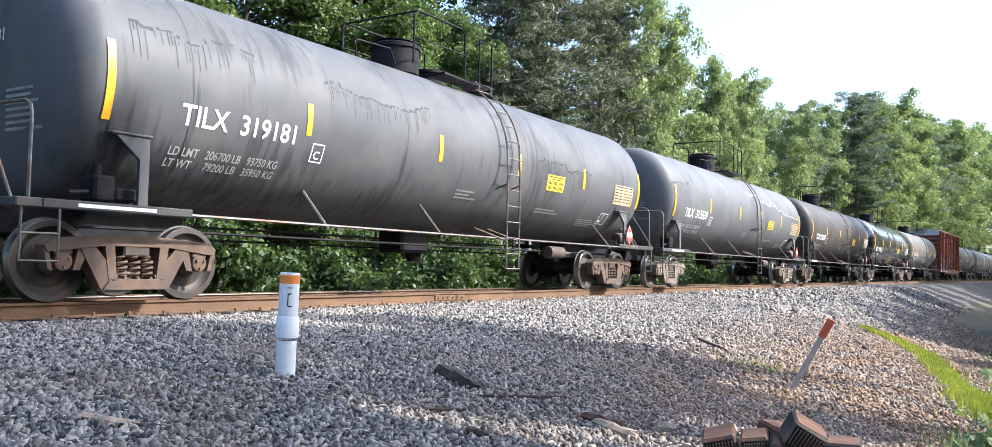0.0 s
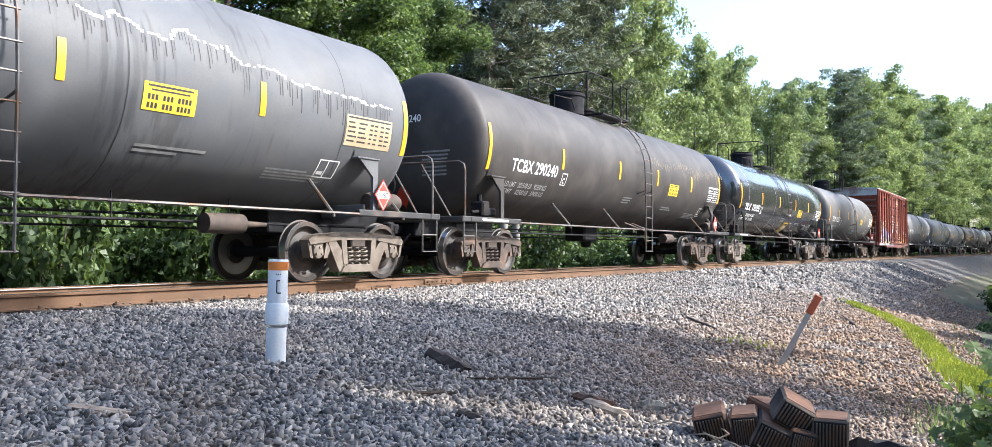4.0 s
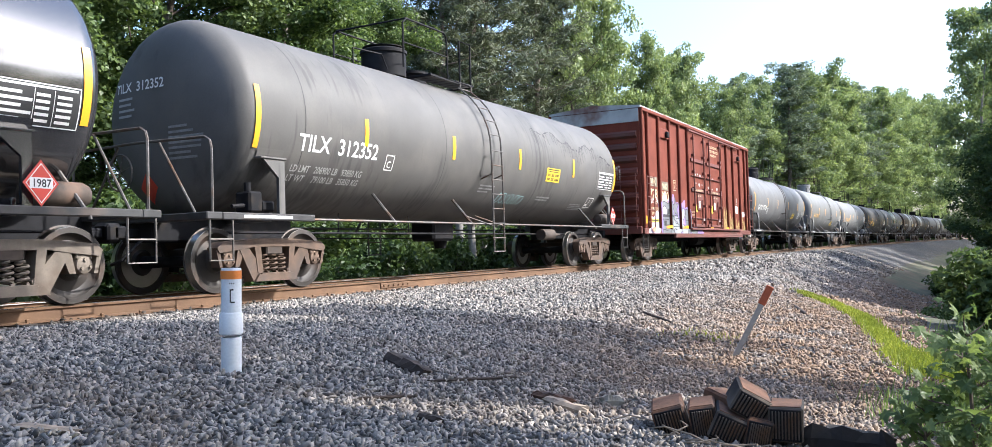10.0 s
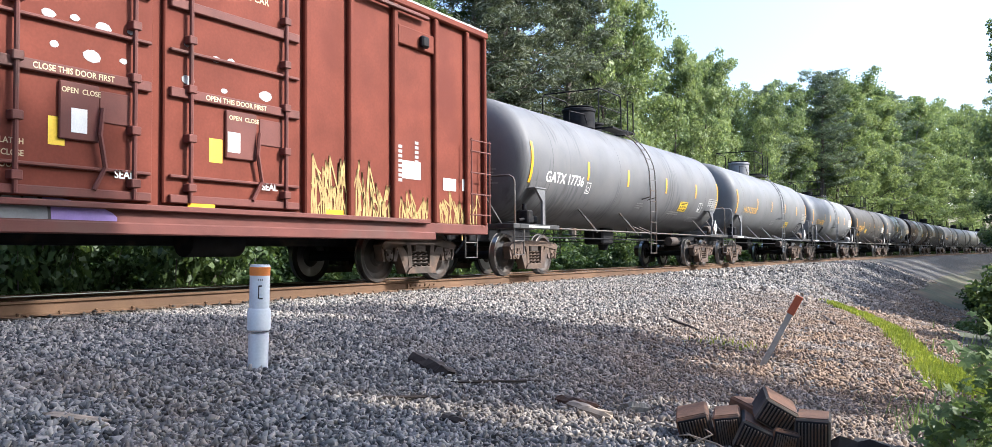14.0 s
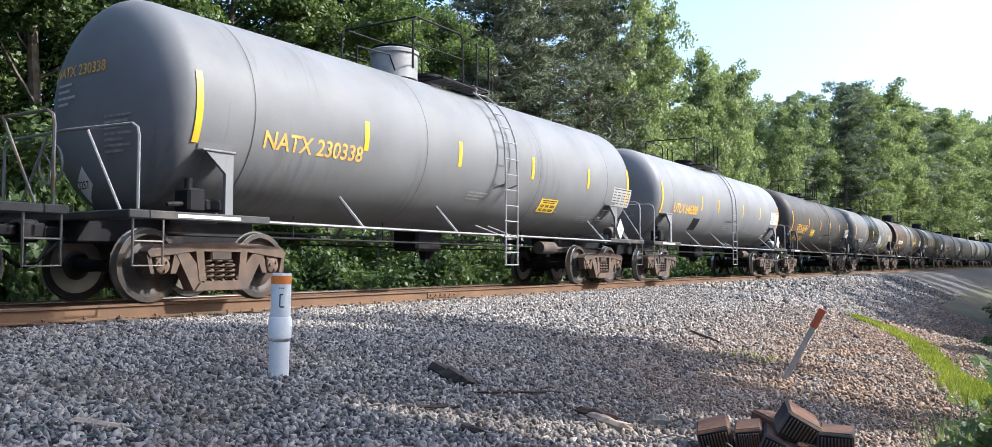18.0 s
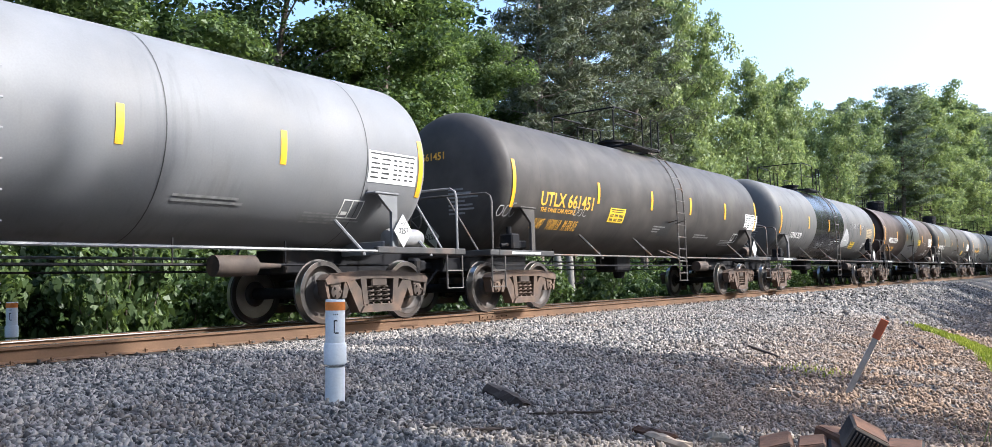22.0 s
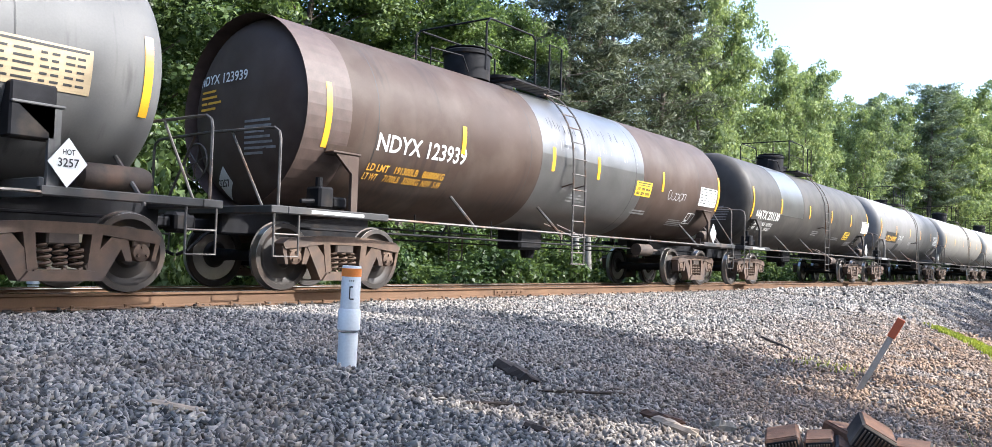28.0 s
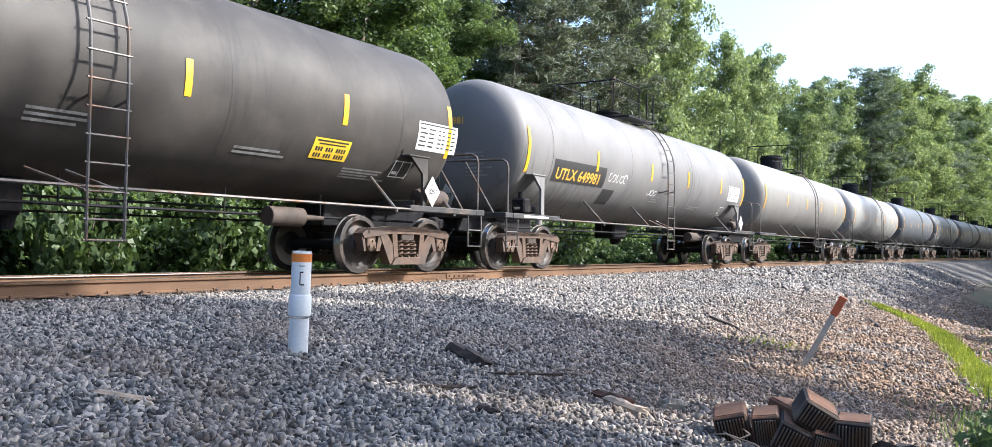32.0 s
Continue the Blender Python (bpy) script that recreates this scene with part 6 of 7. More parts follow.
STRAWSCRAPE = mat("straw_scrape", (0.17, 0.13, 0.09), 0.6, var=0.2)
SCRAPE = mat("pale_scrape", (0.42, 0.42, 0.42), 0.6, var=0.2)
SOOT = mat("dark_run", (0.03, 0.03, 0.032), 0.7, var=0.3)
AQUA = mat("aqua_spray", (0.35, 0.6, 0.62), 0.6, var=0.1)
SPECS = [
    dict(label="dark grey tank car with black runs down its shell", ladder=9.6, mark_at=2.27, mark_deg=-17.5, mark_w=1.85, yellow_at=11.2, yellow_deg=-18, paint=GREY("grey_runs", (0.09, 0.0922, 0.0972), amount=0.5, rough=0.54), mark="TILX  319181", lines=(("LD LMT   206700 LB   93750 KG", -33), ("LT WT     79200 LB   35950 KG", -39.5)), cast="frame_rust", panel=TAN, placard=M["red"],
         extra=(smear(4.6, 7.2, 22, 5, SOOT), smear(10.6, 13.2, 2, 6, SOOT), smear(1.6, 3.4, 26, 8, SOOT))),
    dict(label="plain mid-grey tank car with a dusty sheen", ladder=9.3, mark_at=2.2, yellow_at=11.05, yellow_deg=-18, paint=GREY("grey_dusty", (0.112, 0.115, 0.121), amount=0.35, rough=0.54), mark="TILX  315639", lines=(("LD LMT   205700 LB   93300 KG", -33), ("LT WT     80300 LB   36400 KG", -39.5)), cast="frame_grey", panel=TAN, placard=M["red"],
         extra=(smear(8.6, 15.6, 30, 3, SCRAPE, 0.62), smear(1.2, 2.6, 16, 4, SOOT))),
    dict(label="grey-brown tank car with white lettering", ladder=9.0, yellow_at=11.0, placard=M["red"], panel=M["ink"], panel_ink=M["white"], paint=GREY("brown_black", (0.055, 0.05, 0.047), amount=0.3, rough=0.54), mark="TCBX 290240", lines=(("LD LMT   203500 LB   92350 KG", -33), ("LT WT     82500 LB   37400 KG", -39.5)), cast="frame_dark", R=1.45, extra=(scuff(9.5, 16.0, 14, 150, STRAWSCRAPE, 2), scuff(12.0, 15.8, 8, 40, STRAWSCRAPE, 3))),
    dict(label="glossy black tank car with bright yellow notices", ladder=8.1, mark_at=1.98, mark_deg=-23, mark_w=2.05, yellow_at=10.5, yellow_deg=-23, panel_at=14.15, panel_deg=-24, strips=(4.15, 6.95, 9.8, 12.4), route_deg=-49, paint=GREY("gloss_black", (0.03, 0.03, 0.033), amount=0.05, rough=0.13, dusty=0.05, gloss=0.8, ior=1.8), panel=M["ink"], panel_ink=M["white"], mark="TILX  191052", lines=(("LD LMT   207500LB   94 100KG", -33), ("LT WT     78500LB   35 600KG", -39.5)), cast="frame_grey", small_ink=M["white"], seam=M["grey_letter"], placard=M["red"],
         words=(("VENT TANK WHEN UNLOADING", -22, 8.45, 0.075, M["white"]), ("0.5\" CERAMIC FIBER", -38, 12.2, 0.09, M["grey_letter"])),
         extra=(lambda T, u, L: (T.decal("important_notice", flat([(0, 0.8, 0, 0.62)]), M["decal_yellow"], u + 8.8, -60, "large yellow notice with white boxes", 0.008), T.decal("notice_box", flat([(0.33, 0.52, 0.12, 0.42), (0.54, 0.72, 0.12, 0.42)]), M["white"], u + 8.8, -60, "", 0.011), T.decal("notice_print", flat([(0.2, 0.64, 0.49, 0.55), (0.06, 0.14, 0.46, 0.58), (0.66, 0.74, 0.46, 0.58), (0.06, 0.3, 0.05, 0.08)]), M["ink"], u + 8.8, -60, "", 0.011)),)),
    dict(label="warm grey tank car with a pale sprayed tag", ladder=8.0, yellow_at=10.75, yellow_deg=-19, panel_at=14.0, placard_at=1.6, strips=(3.75, 6.5, 9.3, 12.25), paint=GREY("warm_grey", (0.112, 0.108, 0.103), amount=0.35, rough=0.54), panel=M["ink"], panel_ink=M["white"], mark="TILX  312352", lines=(("LD LMT   206900 LB   93850 KG", -33), ("LT WT     79100 LB   35850 KG", -39.5)), cast="frame_rust", placard=M["red"], extra=(scrawl(AQUA, 8.75, -45, 6), smear(10.2, 15.6, 30, 9, SOOT, 0.5))),
    None,
    dict(label="dull grey tank car with rust at the seams", ladder=8.35, mark_at=2.05, mark_size=0.34, mark_w=2.0, yellow_at=11.45, yellow_deg=-33, panel_at=14.3, route_at=13.35, panel_deg=-29, route_deg=-31, strips=(4.2, 6.8, 9.85, 12.75), R=1.4, paint=GREY("dull_grey", (0.146, 0.147, 0.151), amount=0.35, rough=0.54), mark="GATX 17736", cast="frame_rust", panel=M["grey_letter"], small_ink=M["grey_letter"], lines=()),
    dict(label="light grey tank car with yellow lettering", ladder=8.55, mark_at=2.4, mark_w=2.0, yellow_at=10.3, yellow_deg=-40, panel_at=13.7, panel_deg=-25, strips=(4.4, 6.95, 9.6, 12.2), paint=GREY("light_grey", (0.161, 0.164, 0.168), amount=0.18, rough=0.54), dome=PALEHAND, mark="NATX 230338", ink=M["faded_gold"], mark_size=0.34, cast="frame_rust", R=1.43, zc=2.52, hand=PALEHAND, panel=M["grey_letter"], plate_c=False),
    dict(tank_air=PALEHAND, label="pale grey tank car with yellow lettering", domed=False, ladder=7.75, mark_at=2.3, mark_w=2.1, notice=False, panel_at=13.2, panel_deg=-17, strips=(4.7, 6.4, 9.25, 11.55), paint=GREY("pale_grey", (0.185, 0.188, 0.194), amount=0.12, rough=0.54), mark="UTLX 646388", ink=M["gold"], small_ink=M["gold"], mark_size=0.38, cast="frame_dark", R=1.36, zc=2.46, hand=PALEHAND, plate_c=False, tall=0.8, patches=((M["black"], 0.27, -42),)),
    dict(label="dark brown-grey tank car with bold yellow lettering", domed=False, ladder=8.55, mark_at=2.28, mark_w=2.08, mark_size=0.38, yellow_at=5.15, yellow_deg=-29, panel_at=13.75, route_at=13.1, panel_deg=-23, strips=(4.5, 7.15, 9.5, 12.0), paint=GREY("umber", (0.059, 0.054, 0.0504), amount=0.25, rough=0.54), mark="UTLX 661451", ink=M["gold"], small_ink=M["gold"], cast="frame_rust", R=1.36, zc=2.46, hand=M["steel"], tall=0.8, plate_c=False,
         words=(("THE TANK CAR PEOPLE", -25, 2.35, 0.125, M["gold"]),), lines=(("LD LMT   191200 LB   86 750 KG", -36), ("LT WT     71800 LB   32 550 KG", -41)), patches=((M["ink"], 0.5, -40),), extra=(scrawl(M["grey_letter"], 0.95, -32, 3), scrawl(M["grey_letter"], 3.6, -26, 3, 0.2))),
    dict(label="dark grey tank car with a glossy black repainted middle", domed=False, route_deg=-40, words=(("VENT CAR BEFORE UNLOADING", -29, 8.75, 0.055, M["white"]), ("MIDLAND BOTTOM VALVE", -47, 8.45, 0.055, M["white"])), ladder=8.1, mark_at=2.6, mark_w=1.35, mark_deg=-29, yellow_at=11.45, yellow_deg=-40, panel_at=14.0, placard_at=2.2, panel_deg=-18, strips=(4.6, 7.4, 12.8), paint=GREY("slate", (0.122, 0.121, 0.119), amount=0.45, rough=0.54), mark="CONX 2529", mark_size=0.3, cast="frame_rust", R=1.38, zc=2.5, plate_c=False, panel=TAN,
         bands=((-2.85, 1.3, BLACKBAND, None),),
         extra=(lambda T, u, L: (T.decal("pale_rubbed_patch", outline_poly([(0, 0.05), (0.12, 0.26), (0.3, 0.52), (0.46, 0.62), (0.62, 0.56), (0.85, 0.4), (1.05, 0.24), (1.3, 0.02), (1.28, -0.14), (0.9, -0.2), (0.5, -0.24), (0.2, -0.12)]), SCRAPE, u + 9.8, -29, "pale rubbed patch"), T.decal("rub_mark", outline_poly([(0.1, 0.02), (0.6, 0.1), (1.1, 0.04), (0.6, 0.14)]), M["white"], u + 9.8, -29, "", 0.009), T.decal("rub_mark", outline_poly([(0.5, 0.2), (0.58, 0.16), (0.64, 0.26), (0.56, 0.32)]), M["grey_letter"], u + 9.8, -29, "", 0.009)), smear(10.9, 13.6, 2, 14, SOOT), scuff(11.0, 13.6, 2, 40, SCRAPE, 5), lambda T, u, L: part("bent_plate", box(1.2, 1.42, L / 2 - 2.75, L / 2 - 2.3, 1.55, 2.1, 0.02), M["black"], T.car), scrawl(M["grey_letter"], 6.4, -44, 4))),
    dict(label="rust-brown tank car with a bare silver band", ladder=7.65, mark_at=2.3, mark_w=2.06, yellow_at=10.35, yellow_deg=-20.5, panel_at=13.8, strips=(4.2, 6.9, 8.6, 11.6), paint=GREY("rust_brown", (0.066, 0.045, 0.035), amount=0.3, rough=0.54), mark="NDYX 123939", cast="frame_rust", R=1.38, zc=2.5, plate_c=False, lines=(("LD LMT   191300LB   86800KG", -33), ("LT WT     71700LB   32500KG  NEW  5-99", -39.5)), small_ink=M["gold"],
         bands=((-1.6, 2.5, BRIGHT, None),), extra=(lambda T, u, L: part("pale_end_ring", ring(T.R + 0.003, u + 0.95, u + 1.75, T.zc), mat("dull_brown_ring", (0.085, 0.058, 0.048), 0.6), T.car, "dull brown ring at the tank end"), scrawl(SCRAPE, 12.0, -19, 5, 0.24), scuff(6.8, 10.4, 26, 40, SOOT, 9), scuff(6.8, 10.4, 12, 24, SCRAPE, 10))),
    dict(label="dark taupe tank car with a bare silver patch", ladder=8.3, mark_at=1.7, mark_w=2.05, mark_deg=-23, yellow_at=11.6, yellow_deg=-36, panel_at=13.8, strips=(3.75, 6.7, 9.35, 12.05), paint=GREY("taupe", (0.058, 0.053, 0.048), amount=0.25, rough=0.54), mark="NATX 231130", cast="frame_rust", R=1.38, zc=2.5, plate_c=False, lines=(("LD LMT   186300LB   84500KG", -32), ("LT WT     76700LB   34800KG", -39)), small_ink=M["white"],
         bands=((-4.2, -1.95, BRIGHT, (radians(-14), radians(194))),)),
    dict(label="grey tank car with a black number panel", domed=False, ladder=8.4, mark_at=2.55, mark_w=2.0, mark_deg=-25, notice=False, panel_at=13.6, paint=GREY("ash_grey", (0.176, 0.171, 0.167), amount=0.3, rough=0.54), mark="UTLX 649981", ink=M["gold"], small_ink=M["gold"], mark_size=0.34, cast="frame_rust", R=1.38, zc=2.5, plate_c=False, tall=0.8,
         extra=(lambda T, u, L: T.decal("number_panel", flat([(0, 2.45, 0, 0.48)]), M["ink"], u + 2.4, -28, "black panel behind the number", 0.003), scrawl(M["white"], 5.0, -20, 5, 0.24), scrawl(M["white"], 7.4, -28, 3, 0.2)), patches=((M["ink"], 0.3, -46),)),
    dict(label="light brown-grey tank car with faded yellow lettering", paint=GREY("fawn_grey", (0.225, 0.216, 0.202), amount=0.25), far=True, R=1.38, zc=2.5),
    dict(label="pale grey tank car with a dirty middle", paint=GREY("pale_dirty", (0.281, 0.276, 0.263), amount=0.4), far=True, R=1.38, zc=2.5),
    # blue cast of the tree shade far up the line is mixed into this paint
    dict(label="grey tank car with the blue of tree shade put into its paint", paint=GREY("shade_blue_grey", (0.101, 0.112, 0.13), amount=0.2), far=True, R=1.4),
    dict(label="dark tank car with pale streaks down its shell", paint=GREY("dark_streaked", (0.072, 0.0756, 0.0828), amount=0.5, streak=(0.4, 0.4, 0.38)), far=True, R=1.4),
    dict(label="dark grey tank car, plain", paint=GREY("iron_grey", (0.0648, 0.0684, 0.0756)), far=True, R=1.42),
    dict(label="dark brown-grey tank car, plain", paint=GREY("dark_umber", (0.072, 0.0684, 0.0648)), far=True, R=1.42),
    dict(label="mid-grey tank car, plain", paint=GREY("mid_grey", (0.115, 0.115, 0.119)), far=True, R=1.42),
    dict(label="dark grey tank car, plain", paint=GREY("iron_grey_b", (0.0612, 0.0648, 0.072)), far=True, R=1.42),
    dict(label="dark grey tank car, plain", paint=GREY("iron_grey_c", (0.0576, 0.0612, 0.0648)), far=True, R=1.42),
]
# places of the couplers along the track at the start, from the leading car back
COUPLERS = [4.17, 21.38, 38.6, 55.55, 72.15, 88.62, 104.91, 121.5, 137.33, 153.0, 168.95, 185.95, 202.25, 218.2, 234.6, 251.0]
while len(COUPLERS) <= len(SPECS):
    COUPLERS.append(COUPLERS[-1] + 16.4)
# seconds and metres run by the train
RUN = [(0.0, 0.0), (1, 6.55), (2, 13.12), (3, 19.81), (4, 26.29), (5, 32.74), (6, 39.21), (7, 45.64), (8, 52.05), (9, 58.4), (10, 64.68), (11, 70.98), (12, 77.32), (13, 83.64), (14, 90.11), (15, 96.6), (16, 103.07), (17, 109.52), (18, 115.95), (19, 122.3), (20, 128.76), (21, 135.21), (22, 141.47), (23, 147.74), (24, 154.21), (25, 160.5), (26, 166.79), (27, 173.09), (28, 179.49), (29, 185.92), (30, 192.36), (31, 198.79), (32, 205.23)]
CARS = []
for k, spec in enumerate(SPECS):
    L = COUPLERS[k + 1] - COUPLERS[k]
    if spec is None:
        c = boxcar(L)
    else:
        spec.update(L=L, seed=k)
        c = tank_car(spec)
    CARS.append((c, (COUPLERS[k] + COUPLERS[k + 1]) / 2))


# ---- things on the ballast ----
def marker_pipe(x, y, top, lean=(0, 0), label="white plastic marker pipe with an orange taped top"):
    z0 = ground_z(x, y) - 0.15
    h = top - z0
    root = empty("marker_pipe", label, "pipe", "marker pipes by the track", at=pose(x, y, z0, lean[0], lean[1], 0))
    m = h - 0.5
    part("lower_pipe", lathe([(0.0, 0.080), (m - 0.05, 0.080), (m - 0.05, 0.07), (0.02, 0.07)], 32, "z"), M["pipe"], root, "", True)
    part("collar", lathe([(m - 0.03, 0.081), (m - 0.02, 0.092), (m + 0.13, 0.092), (m + 0.15, 0.082)], 32, "z"), M["pipe"], root, "", True)
    part("upper_pipe", lathe([(m + 0.1, 0.0795), (h - 0.012, 0.0795), (h, 0.076), (h, 0.064), (h - 0.3, 0.064)], 32, "z"), M["pipe"], root, "", True)
    part("orange_band", lathe([(h - 0.085, 0.0815), (h - 0.02, 0.0825), (h - 0.018, 0.080), (h - 0.087, 0.080)], 32, "z"), M["orange"], root, "orange tape", True)
    for z, x0, w, hh in ((h - 0.125, -0.015, 0.008, 0.012), (h - 0.125, 0.0, 0.008, 0.012), (h - 0.125, 0.015, 0.008, 0.012), (h - 0.27, -0.012, 0.009, 0.105), (h - 0.275, -0.003, 0.03, 0.012), (h - 0.175, -0.003, 0.02, 0.012)):
        a = math.atan2(-0.69, 0.72)
        shape = [((0.0815) * math.cos(a + d / 0.08), 0.0815 * math.sin(a + d / 0.08), z + q) for d, q in ((x0, 0), (x0 + w, 0), (x0 + w, hh), (x0, hh))]
        part("ink_mark", mesh_of("ink_mark", (shape, [(0, 1, 2, 3)]), M["ink"], flip=False), None, root)
    return root


marker_pipe(4.85, 4.95, 0.41, (0.0, 1.5))
marker_pipe(-3.3, 6.22, 0.45, (0, 0), "white plastic marker pipe beyond the track")


PALE_LATH = mat("pale_lath", (0.42, 0.38, 0.33), 0.8, var=0.2, scale=7, bump=0.4, fine=40)


def stake():
    a, b = Vector((7.66, 9.78, ground_z(7.68, 9.79) - 0.06)), Vector((8.08, 9.95, -0.01))
    d = (b - a).normalized()
    q = d.to_track_quat("Z", "Y").to_matrix().to_4x4()
    n = (b - a).length
    root = empty("survey_stake", "weathered wooden survey stake with a red painted top, leaning", "stake", at=Matrix.Translation(a) @ q)
    part("lath", prism([(-0.03, 0), (0.03, 0), (0.03, n * 0.8), (-0.03, n * 0.8)], -0.008, 0.008), PALE_LATH, root)
    part("painted_top", box(-0.014, 0.014, -0.042, 0.042, n * 0.76, n, 0.006), M["red_paint"], root, "red painted top")


stake()


def tie_block(x, y, z, rx, ry, rz, w=0.23, h=0.2, d=0.34, dark=True):
    """A sawn-off end of a wooden tie with a grooved anti-split plate on its face."""
    root = empty("tie_butt", "sawn dark creosoted tie end with a grooved face", "wood block", "heap of tie ends", at=pose(x, y, z, rx, ry, rz))
    part("block", box(-w / 2, w / 2, -d / 2, d / 2, -h / 2, h / 2, 0.012), M["tie"] if dark else M["cut_wood"], root)
    part("end_plate", box(-w / 2 + 0.012, w / 2 - 0.012, -d / 2 - 0.006, -d / 2 + 0.002, -h / 2 + 0.012, h / 2 - 0.012, 0.004), M["black"], root)
    for i in range(9):
        k = -w / 2 + 0.03 + (w - 0.06) * i / 8
        part("ridge", box(k - 0.005, k + 0.005, -d / 2 - 0.016, -d / 2 - 0.004, -h / 2 + 0.025, h / 2 - 0.025, 0.003), M["steel"], root)
    part("sawn_top", box(-w / 2 + 0.014, w / 2 - 0.014, -d / 2 + 0.02, d / 2 - 0.01, h / 2 - 0.001, h / 2 + 0.006, 0.003), M["cut_wood"], root, "split brown top")


for spec in ((8.10, 6.05, -0.76, 8, -14, 16, 0.23, 0.23, 0.3, False), (8.33, 6.10, -0.76, 4, -8, 14, 0.19, 0.24, 0.3, False), (8.50, 6.10, -0.79, 6, 24, 18, 0.24, 0.2, 0.3, True), (8.63, 6.18, -0.63, 10, 30, 24, 0.25, 0.18, 0.3, True), (8.70, 6.14, -0.83, 0, 12, 14, 0.18, 0.2, 0.3, False), (8.88, 6.22, -0.76, 2, 1, 8, 0.23, 0.24, 0.3, True), (8.44, 6.30, -0.72, 12, 8, 60, 0.22, 0.22, 0.3, False)):
    tie_block(*spec[:6], *spec[6:])


def log(name, label, a, b, w, h, material, seed, category="timber"):
    """A splintered length of timber lying on the stones."""
    rng = random.Random(seed)
    a, b = Vector(a), Vector(b)
    n = 9
    v, f = [], []
    q = (b - a).to_track_quat("Y", "Z").to_matrix()
    for i in range(n + 1):
        t = i / n
        p = a.lerp(b, t)
        end = 0.55 if i in (0, n) else 1.0
        for k, (x, z) in enumerate(((-1, -1), (1, -1), (1.1, 0.2), (0.5, 1), (-0.6, 0.9), (-1.1, 0.1))):
            v.append(tuple(p + q @ Vector((x * w / 2 * end * rng.uniform(0.8, 1.15), rng.uniform(-0.03, 0.03), z * h / 2 * end * rng.uniform(0.75, 1.2)))))
    for i in range(n):
        f += [(i * 6 + k, i * 6 + (k + 1) % 6, (i + 1) * 6 + (k + 1) % 6, (i + 1) * 6 + k) for k in range(6)]
    f += [tuple(range(6))[::-1], tuple(n * 6 + k for k in range(6))]
    return thing(name, (v, f), material, label, category, "scraps of wood on the ballast")


def lie(x, y, up=0.02):
    return (x, y, ground_z(x, y) + up)


DARKWOOD = mat("rotten_wood", (0.05, 0.036, 0.027), 0.95, var=0.4, scale=8, bump=0.7, fine=35)
log("rotten_timber", "dark rotten length of timber half sunk in ballast", lie(5.4, 6.29, 0.03), lie(5.98, 6.06, 0.02), 0.16, 0.14, DARKWOOD, 1)
log("split_timber", "pale split timber with a rusty brown side", lie(7.05, 6.14, 0.03), lie(7.47, 6.02, 0.03), 0.1, 0.07, M["old_wood"], 2)
log("split_timber", "reddish brown broken timber", lie(6.9, 6.2, 0.03), lie(7.28, 6.2, 0.03), 0.1, 0.08, M["cut_wood"], 3)
log("wood_scrap", "short dark wood scrap", lie(6.58, 5.02, 0.02), lie(6.78, 5.0, 0.02), 0.08, 0.06, DARKWOOD, 4)
log("stick", "thin dark stick on the stones", lie(6.09, 5.91, 0.02), lie(6.55, 6.61, 0.02), 0.03, 0.025, DARKWOOD, 5, "stick")
log("stick", "thin dark stick on the stones", lie(6.05, 5.05, 0.02), lie(6.28, 5.4, 0.02), 0.03, 0.025, DARKWOOD, 6, "stick")
log("wood_scrap", "flat grey wood scrap", lie(5.15, 3.0, 0.02), lie(5.45, 3.2, 0.02), 0.09, 0.03, M["old_wood"], 7)
log("stick", "brown stick on the stones", lie(7.2, 16.5, 0.03), lie(7.6, 15.3, 0.03), 0.06, 0.05, DARKWOOD, 8, "stick")
log("stick", "brown stick on the stones", lie(6.4, 17.0, 0.03), lie(6.5, 15.8, 0.03), 0.06, 0.05, DARKWOOD, 9, "stick")
log("stick", "brown stick on the stones", lie(5.6, 12.5, 0.03), lie(6.4, 11.6, 0.03), 0.04, 0.03, DARKWOOD, 10, "stick")
log("square_timber", "dark squared timber behind the heap of tie ends", lie(8.98, 6.2, 0.08), lie(9.55, 6.35, 0.1), 0.16, 0.2, M["tie"], 11)
log("flat_stone", "pale flat stone on the ballast", lie(7.42, 6.42, 0.03), lie(7.56, 6.5, 0.03), 0.12, 0.09, mat("pale_stone", (0.3, 0.26, 0.2), 0.9, var=0.25), 12, "stone")
thing("plastic_scrap", moved(prism([(-0.06, 0), (0.09, 0.01), (0.02, 0.05), (-0.05, 0.07)], -0.01, 0.01), pose(1.28, 8.55, ground_z(1.28, 8.55) + 0.03, 10, 20, 50)), M["pipe"], "small scrap of pale blue-white plastic by the rail", "scrap")


def cable(points, r, label):
    thing("loose_wire", tube(points, r, 5), M["old_wood"], label, "wire", smooth=True)


rngc = random.Random(77)
for k in range(5):
    x, y = 8.0 + 0.26 * k, 5.75 + 0.1 * rngc.random()
    pts = [(x + 0.3 * math.sin(i * 0.8 + k), y + 0.14 * math.cos(i * 0.9 + 2 * k), ground_z(x, y) + 0.04 + 0.05 * math.sin(i * 1.1 + k)) for i in range(10)]
    cable(pts, 0.006, "thin pale wire tangled at the heap of tie ends")


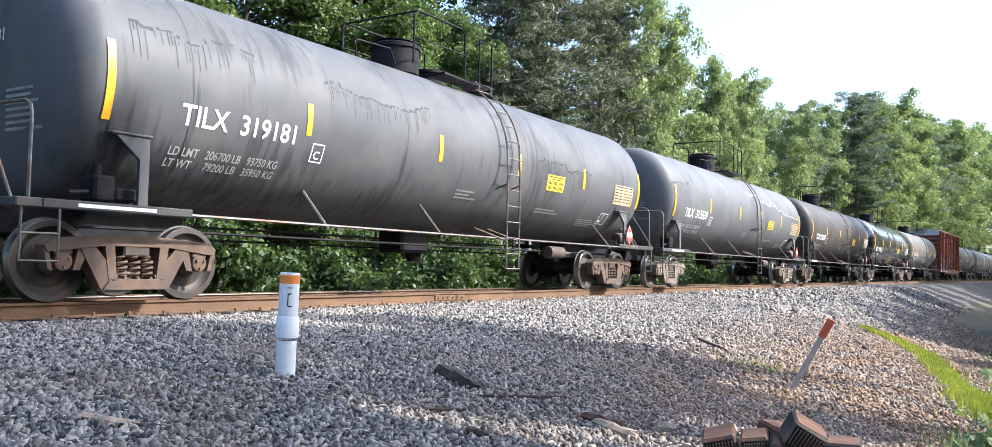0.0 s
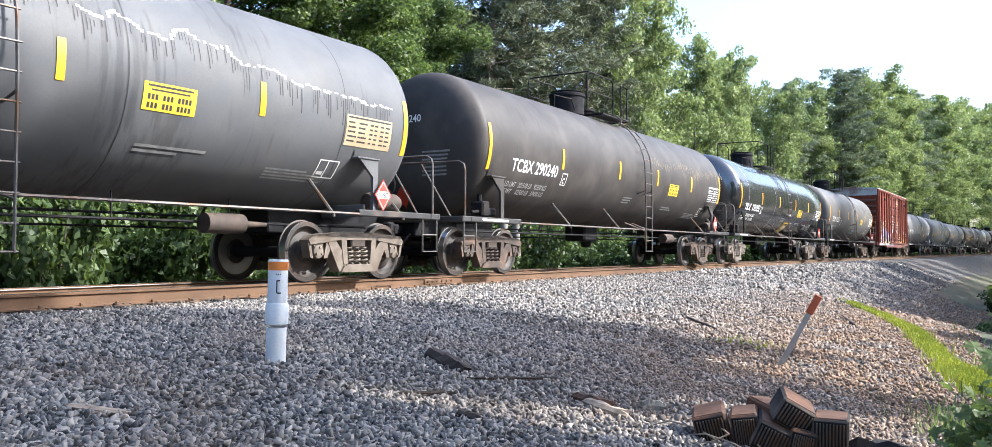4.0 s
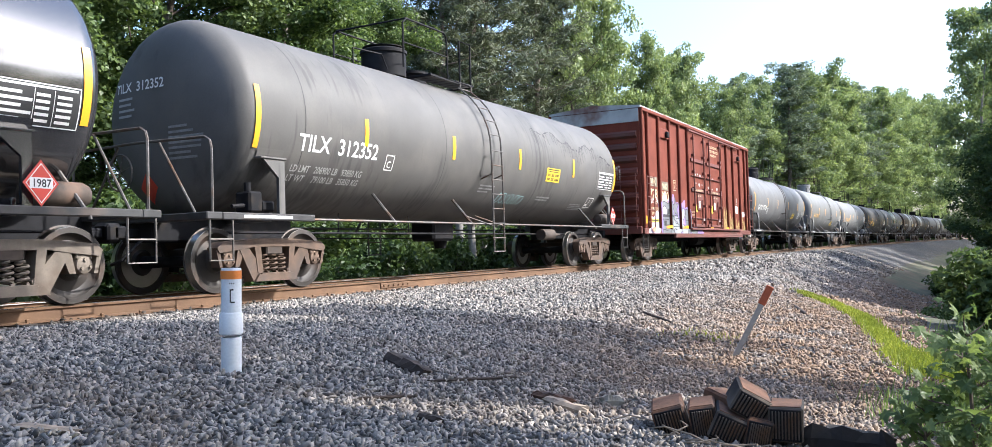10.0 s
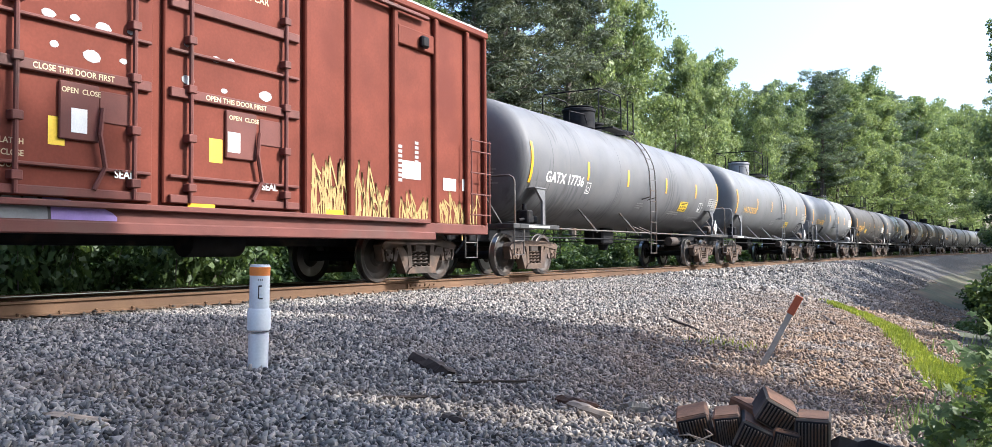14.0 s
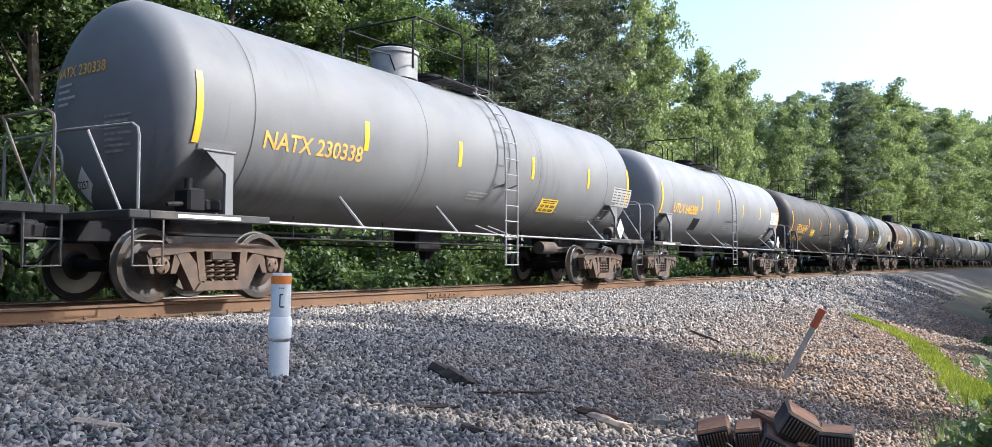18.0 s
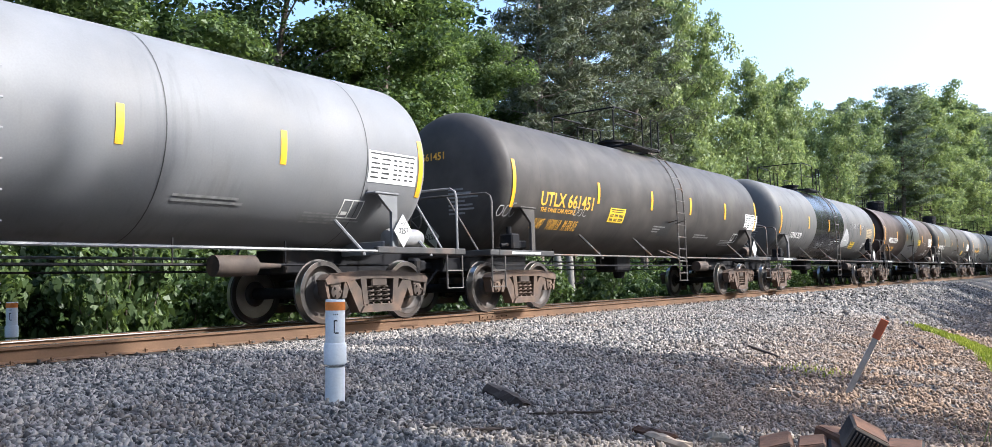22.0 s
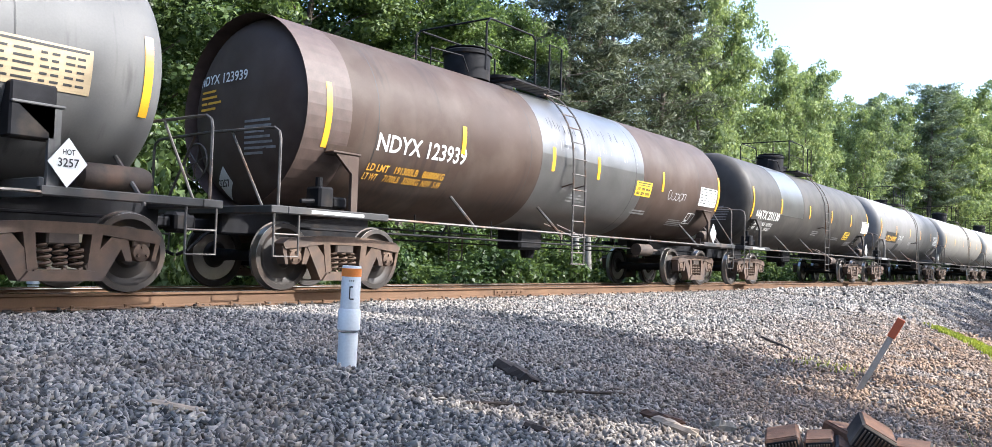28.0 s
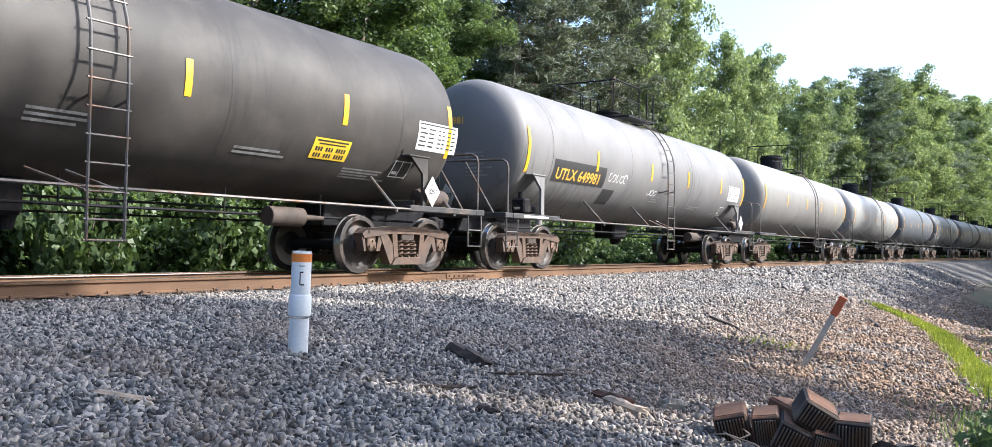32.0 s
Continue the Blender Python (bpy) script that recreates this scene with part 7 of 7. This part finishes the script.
def blades(name, count, spots, height, seed, material, label):
    """Grass as single bent blades, joined."""
    rng = np.random.default_rng(seed)
    v = []
    for _ in range(count):
        (ax, ay), (bx, by), wide = spots[rng.integers(len(spots))]
        t = rng.random()
        x, y = ax + (bx - ax) * t + rng.normal() * wide, ay + (by - ay) * t + rng.normal() * wide
        z = ground_z(x, y)
        h, a = height * rng.uniform(0.4, 1.2), rng.uniform(0, 6.28)
        dx, dy, w = math.cos(a) * h * 0.45, math.sin(a) * h * 0.45, 0.006 + 0.006 * rng.random()
        px, py = -math.sin(a) * w, math.cos(a) * w
        v += [(x - px, y - py, z - 0.01), (x + px, y + py, z - 0.01), (x + dx + px * 0.3, y + dy + py * 0.3, z + h), (x + dx - px * 0.3, y + dy - py * 0.3, z + h)]
    tagged(new(name, quad_mesh(name, np.array(v), np.arange(len(v)).reshape(-1, 4), material)), label, "grass", kind="stuff")


blades("grass", 22000, [((6.5, 20.8), (7.6, 18.2), 0.05), ((7.6, 18.2), (8.4, 15.9), 0.055), ((8.4, 15.9), (9.35, 11.8), 0.08), ((9.25, 12.2), (9.8, 10.2), 0.15)], 0.09, 3, M["grass"], "sunlit yellow-green strip of grass on the bank")
blades("grass", 6000, [((9.9, 8.2), (10.8, 6.8), 0.35), ((10.4, 12), (11.5, 18), 0.6), ((10.6, 8), (12, 11), 0.6)], 0.2, 4, M["leaf_b"], "green grass and weeds at the edge of the stones")
blades("grass", 140, [((6.9, 10.6), (7.2, 11.2), 0.16)], 0.06, 5, M["grass"], "small tuft of grass in the ballast")


def sapling(x, y, h, seed, spread, leaves, label):
    """A young tree with broad, star-lobed leaves on thin stems."""
    rng = np.random.default_rng(seed)
    root = empty("sapling", label, "sapling", "saplings by the bank", at=pose(x, y, ground_z(x, y) - 0.05))
    trunk = limb_points(rng, (0, 0, 0), (0.05, 0, 1), h, 0.06, 7)
    wood, spots = [tube(trunk, 0.018, 6, r1=0.005)], []
    for i in range(9):
        k = 1 + int(i * 6 / 9)
        pts = limb_points(rng, trunk[k], (math.cos(i * 2.4), math.sin(i * 2.4), 0.45), spread * rng.uniform(0.5, 1.0) * (1.15 - i / 14), 0.15, 4)
        wood.append(tube(pts, 0.008, 5, r1=0.003))
        spots += pts[1:]
    spots += trunk[3:]
    star = [(0, -0.5), (0.12, -0.22), (0.44, -0.3), (0.28, -0.02), (0.5, 0.18), (0.2, 0.2), (0, 0.55), (-0.2, 0.2), (-0.5, 0.18), (-0.28, -0.02), (-0.44, -0.3), (-0.12, -0.22)]
    v, f = [], []
    for _ in range(leaves):
        p = np.array(spots[rng.integers(len(spots))]) + rng.normal(size=3) * (0.09, 0.09, 0.07)
        n = rng.normal(size=3) * 0.5 + (0.15, -0.3, 0.8)
        n /= np.linalg.norm(n)
        a = np.cross(n, rng.normal(size=3))
        a /= np.linalg.norm(a)
        b = np.cross(n, a)
        s, base = rng.uniform(0.07, 0.15), len(v)
        v.append(tuple(p))
        v += [tuple(p + (a * q[0] + b * q[1]) * s - n * s * 0.18 * (q[0] ** 2 + q[1] ** 2) * 2) for q in star]
        f += [(base, base + 1 + k, base + 1 + (k + 1) % 12) for k in range(12)]
    part("stem", join(*wood), M["bark"], root, "", True)
    part("leaves", mesh_of("leaves", (v, f), M["leaf_b"], flip=False), None, root)


sapling(10.02, 6.1, 1.15, 1, 0.5, 190, "young broad-leaved sapling with star-shaped leaves")
sapling(10.35, 6.5, 1.0, 2, 0.5, 170, "young broad-leaved sapling with star-shaped leaves")
sapling(9.72, 6.35, 0.6, 3, 0.4, 110, "low young sapling with star-shaped leaves")
sapling(10.55, 7.6, 1.0, 4, 0.55, 150, "young broad-leaved sapling with star-shaped leaves")
sapling(10.1, 8.6, 0.7, 5, 0.5, 130, "low young sapling with star-shaped leaves")
sapling(10.6, 10.2, 0.9, 6, 0.6, 130, "young broad-leaved sapling with star-shaped leaves")
for k, (x, y) in enumerate(((-6.0, 26.4), (-6.2, 27.6), (-6.6, 29.2))):
    z = ground_z(x, y)
    thing("bare_trunk", tube([(x, y, z - 0.2), (x + 0.04, y, z + 1.2), (x - 0.1, y + 0.1, z + 3.5)], 0.17, 10, r1=0.13), M["pale_bark"], "pale grey bare trunk behind the track", "tree trunk", "pale trunks behind the track", smooth=True)


# ---- motion ----
def run_at(t):
    return float(np.interp(t, [r[0] for r in RUN], [r[1] for r in RUN]))


def motions():
    for car, s in CARS:
        walk(car, [(t, pose(track_x(s - d), s - d, 0, 0, 0, track_yaw(s - d))) for t, d in RUN])
    turns = []
    for i in range(481):
        t = i / 15
        turns.append((t, pose(0, 0, 0, math.degrees(run_at(t) / 0.457) % 360.0, 0, 0)))
    lead = AXLES[0]
    walk(lead, turns)
    for ax in AXLES[1:]:
        ax.rotation_mode = "QUATERNION"
        keys = ax.animation_data_create()
        keys.action = lead.animation_data.action
        keys.action_slot = lead.animation_data.action_slot


motions()
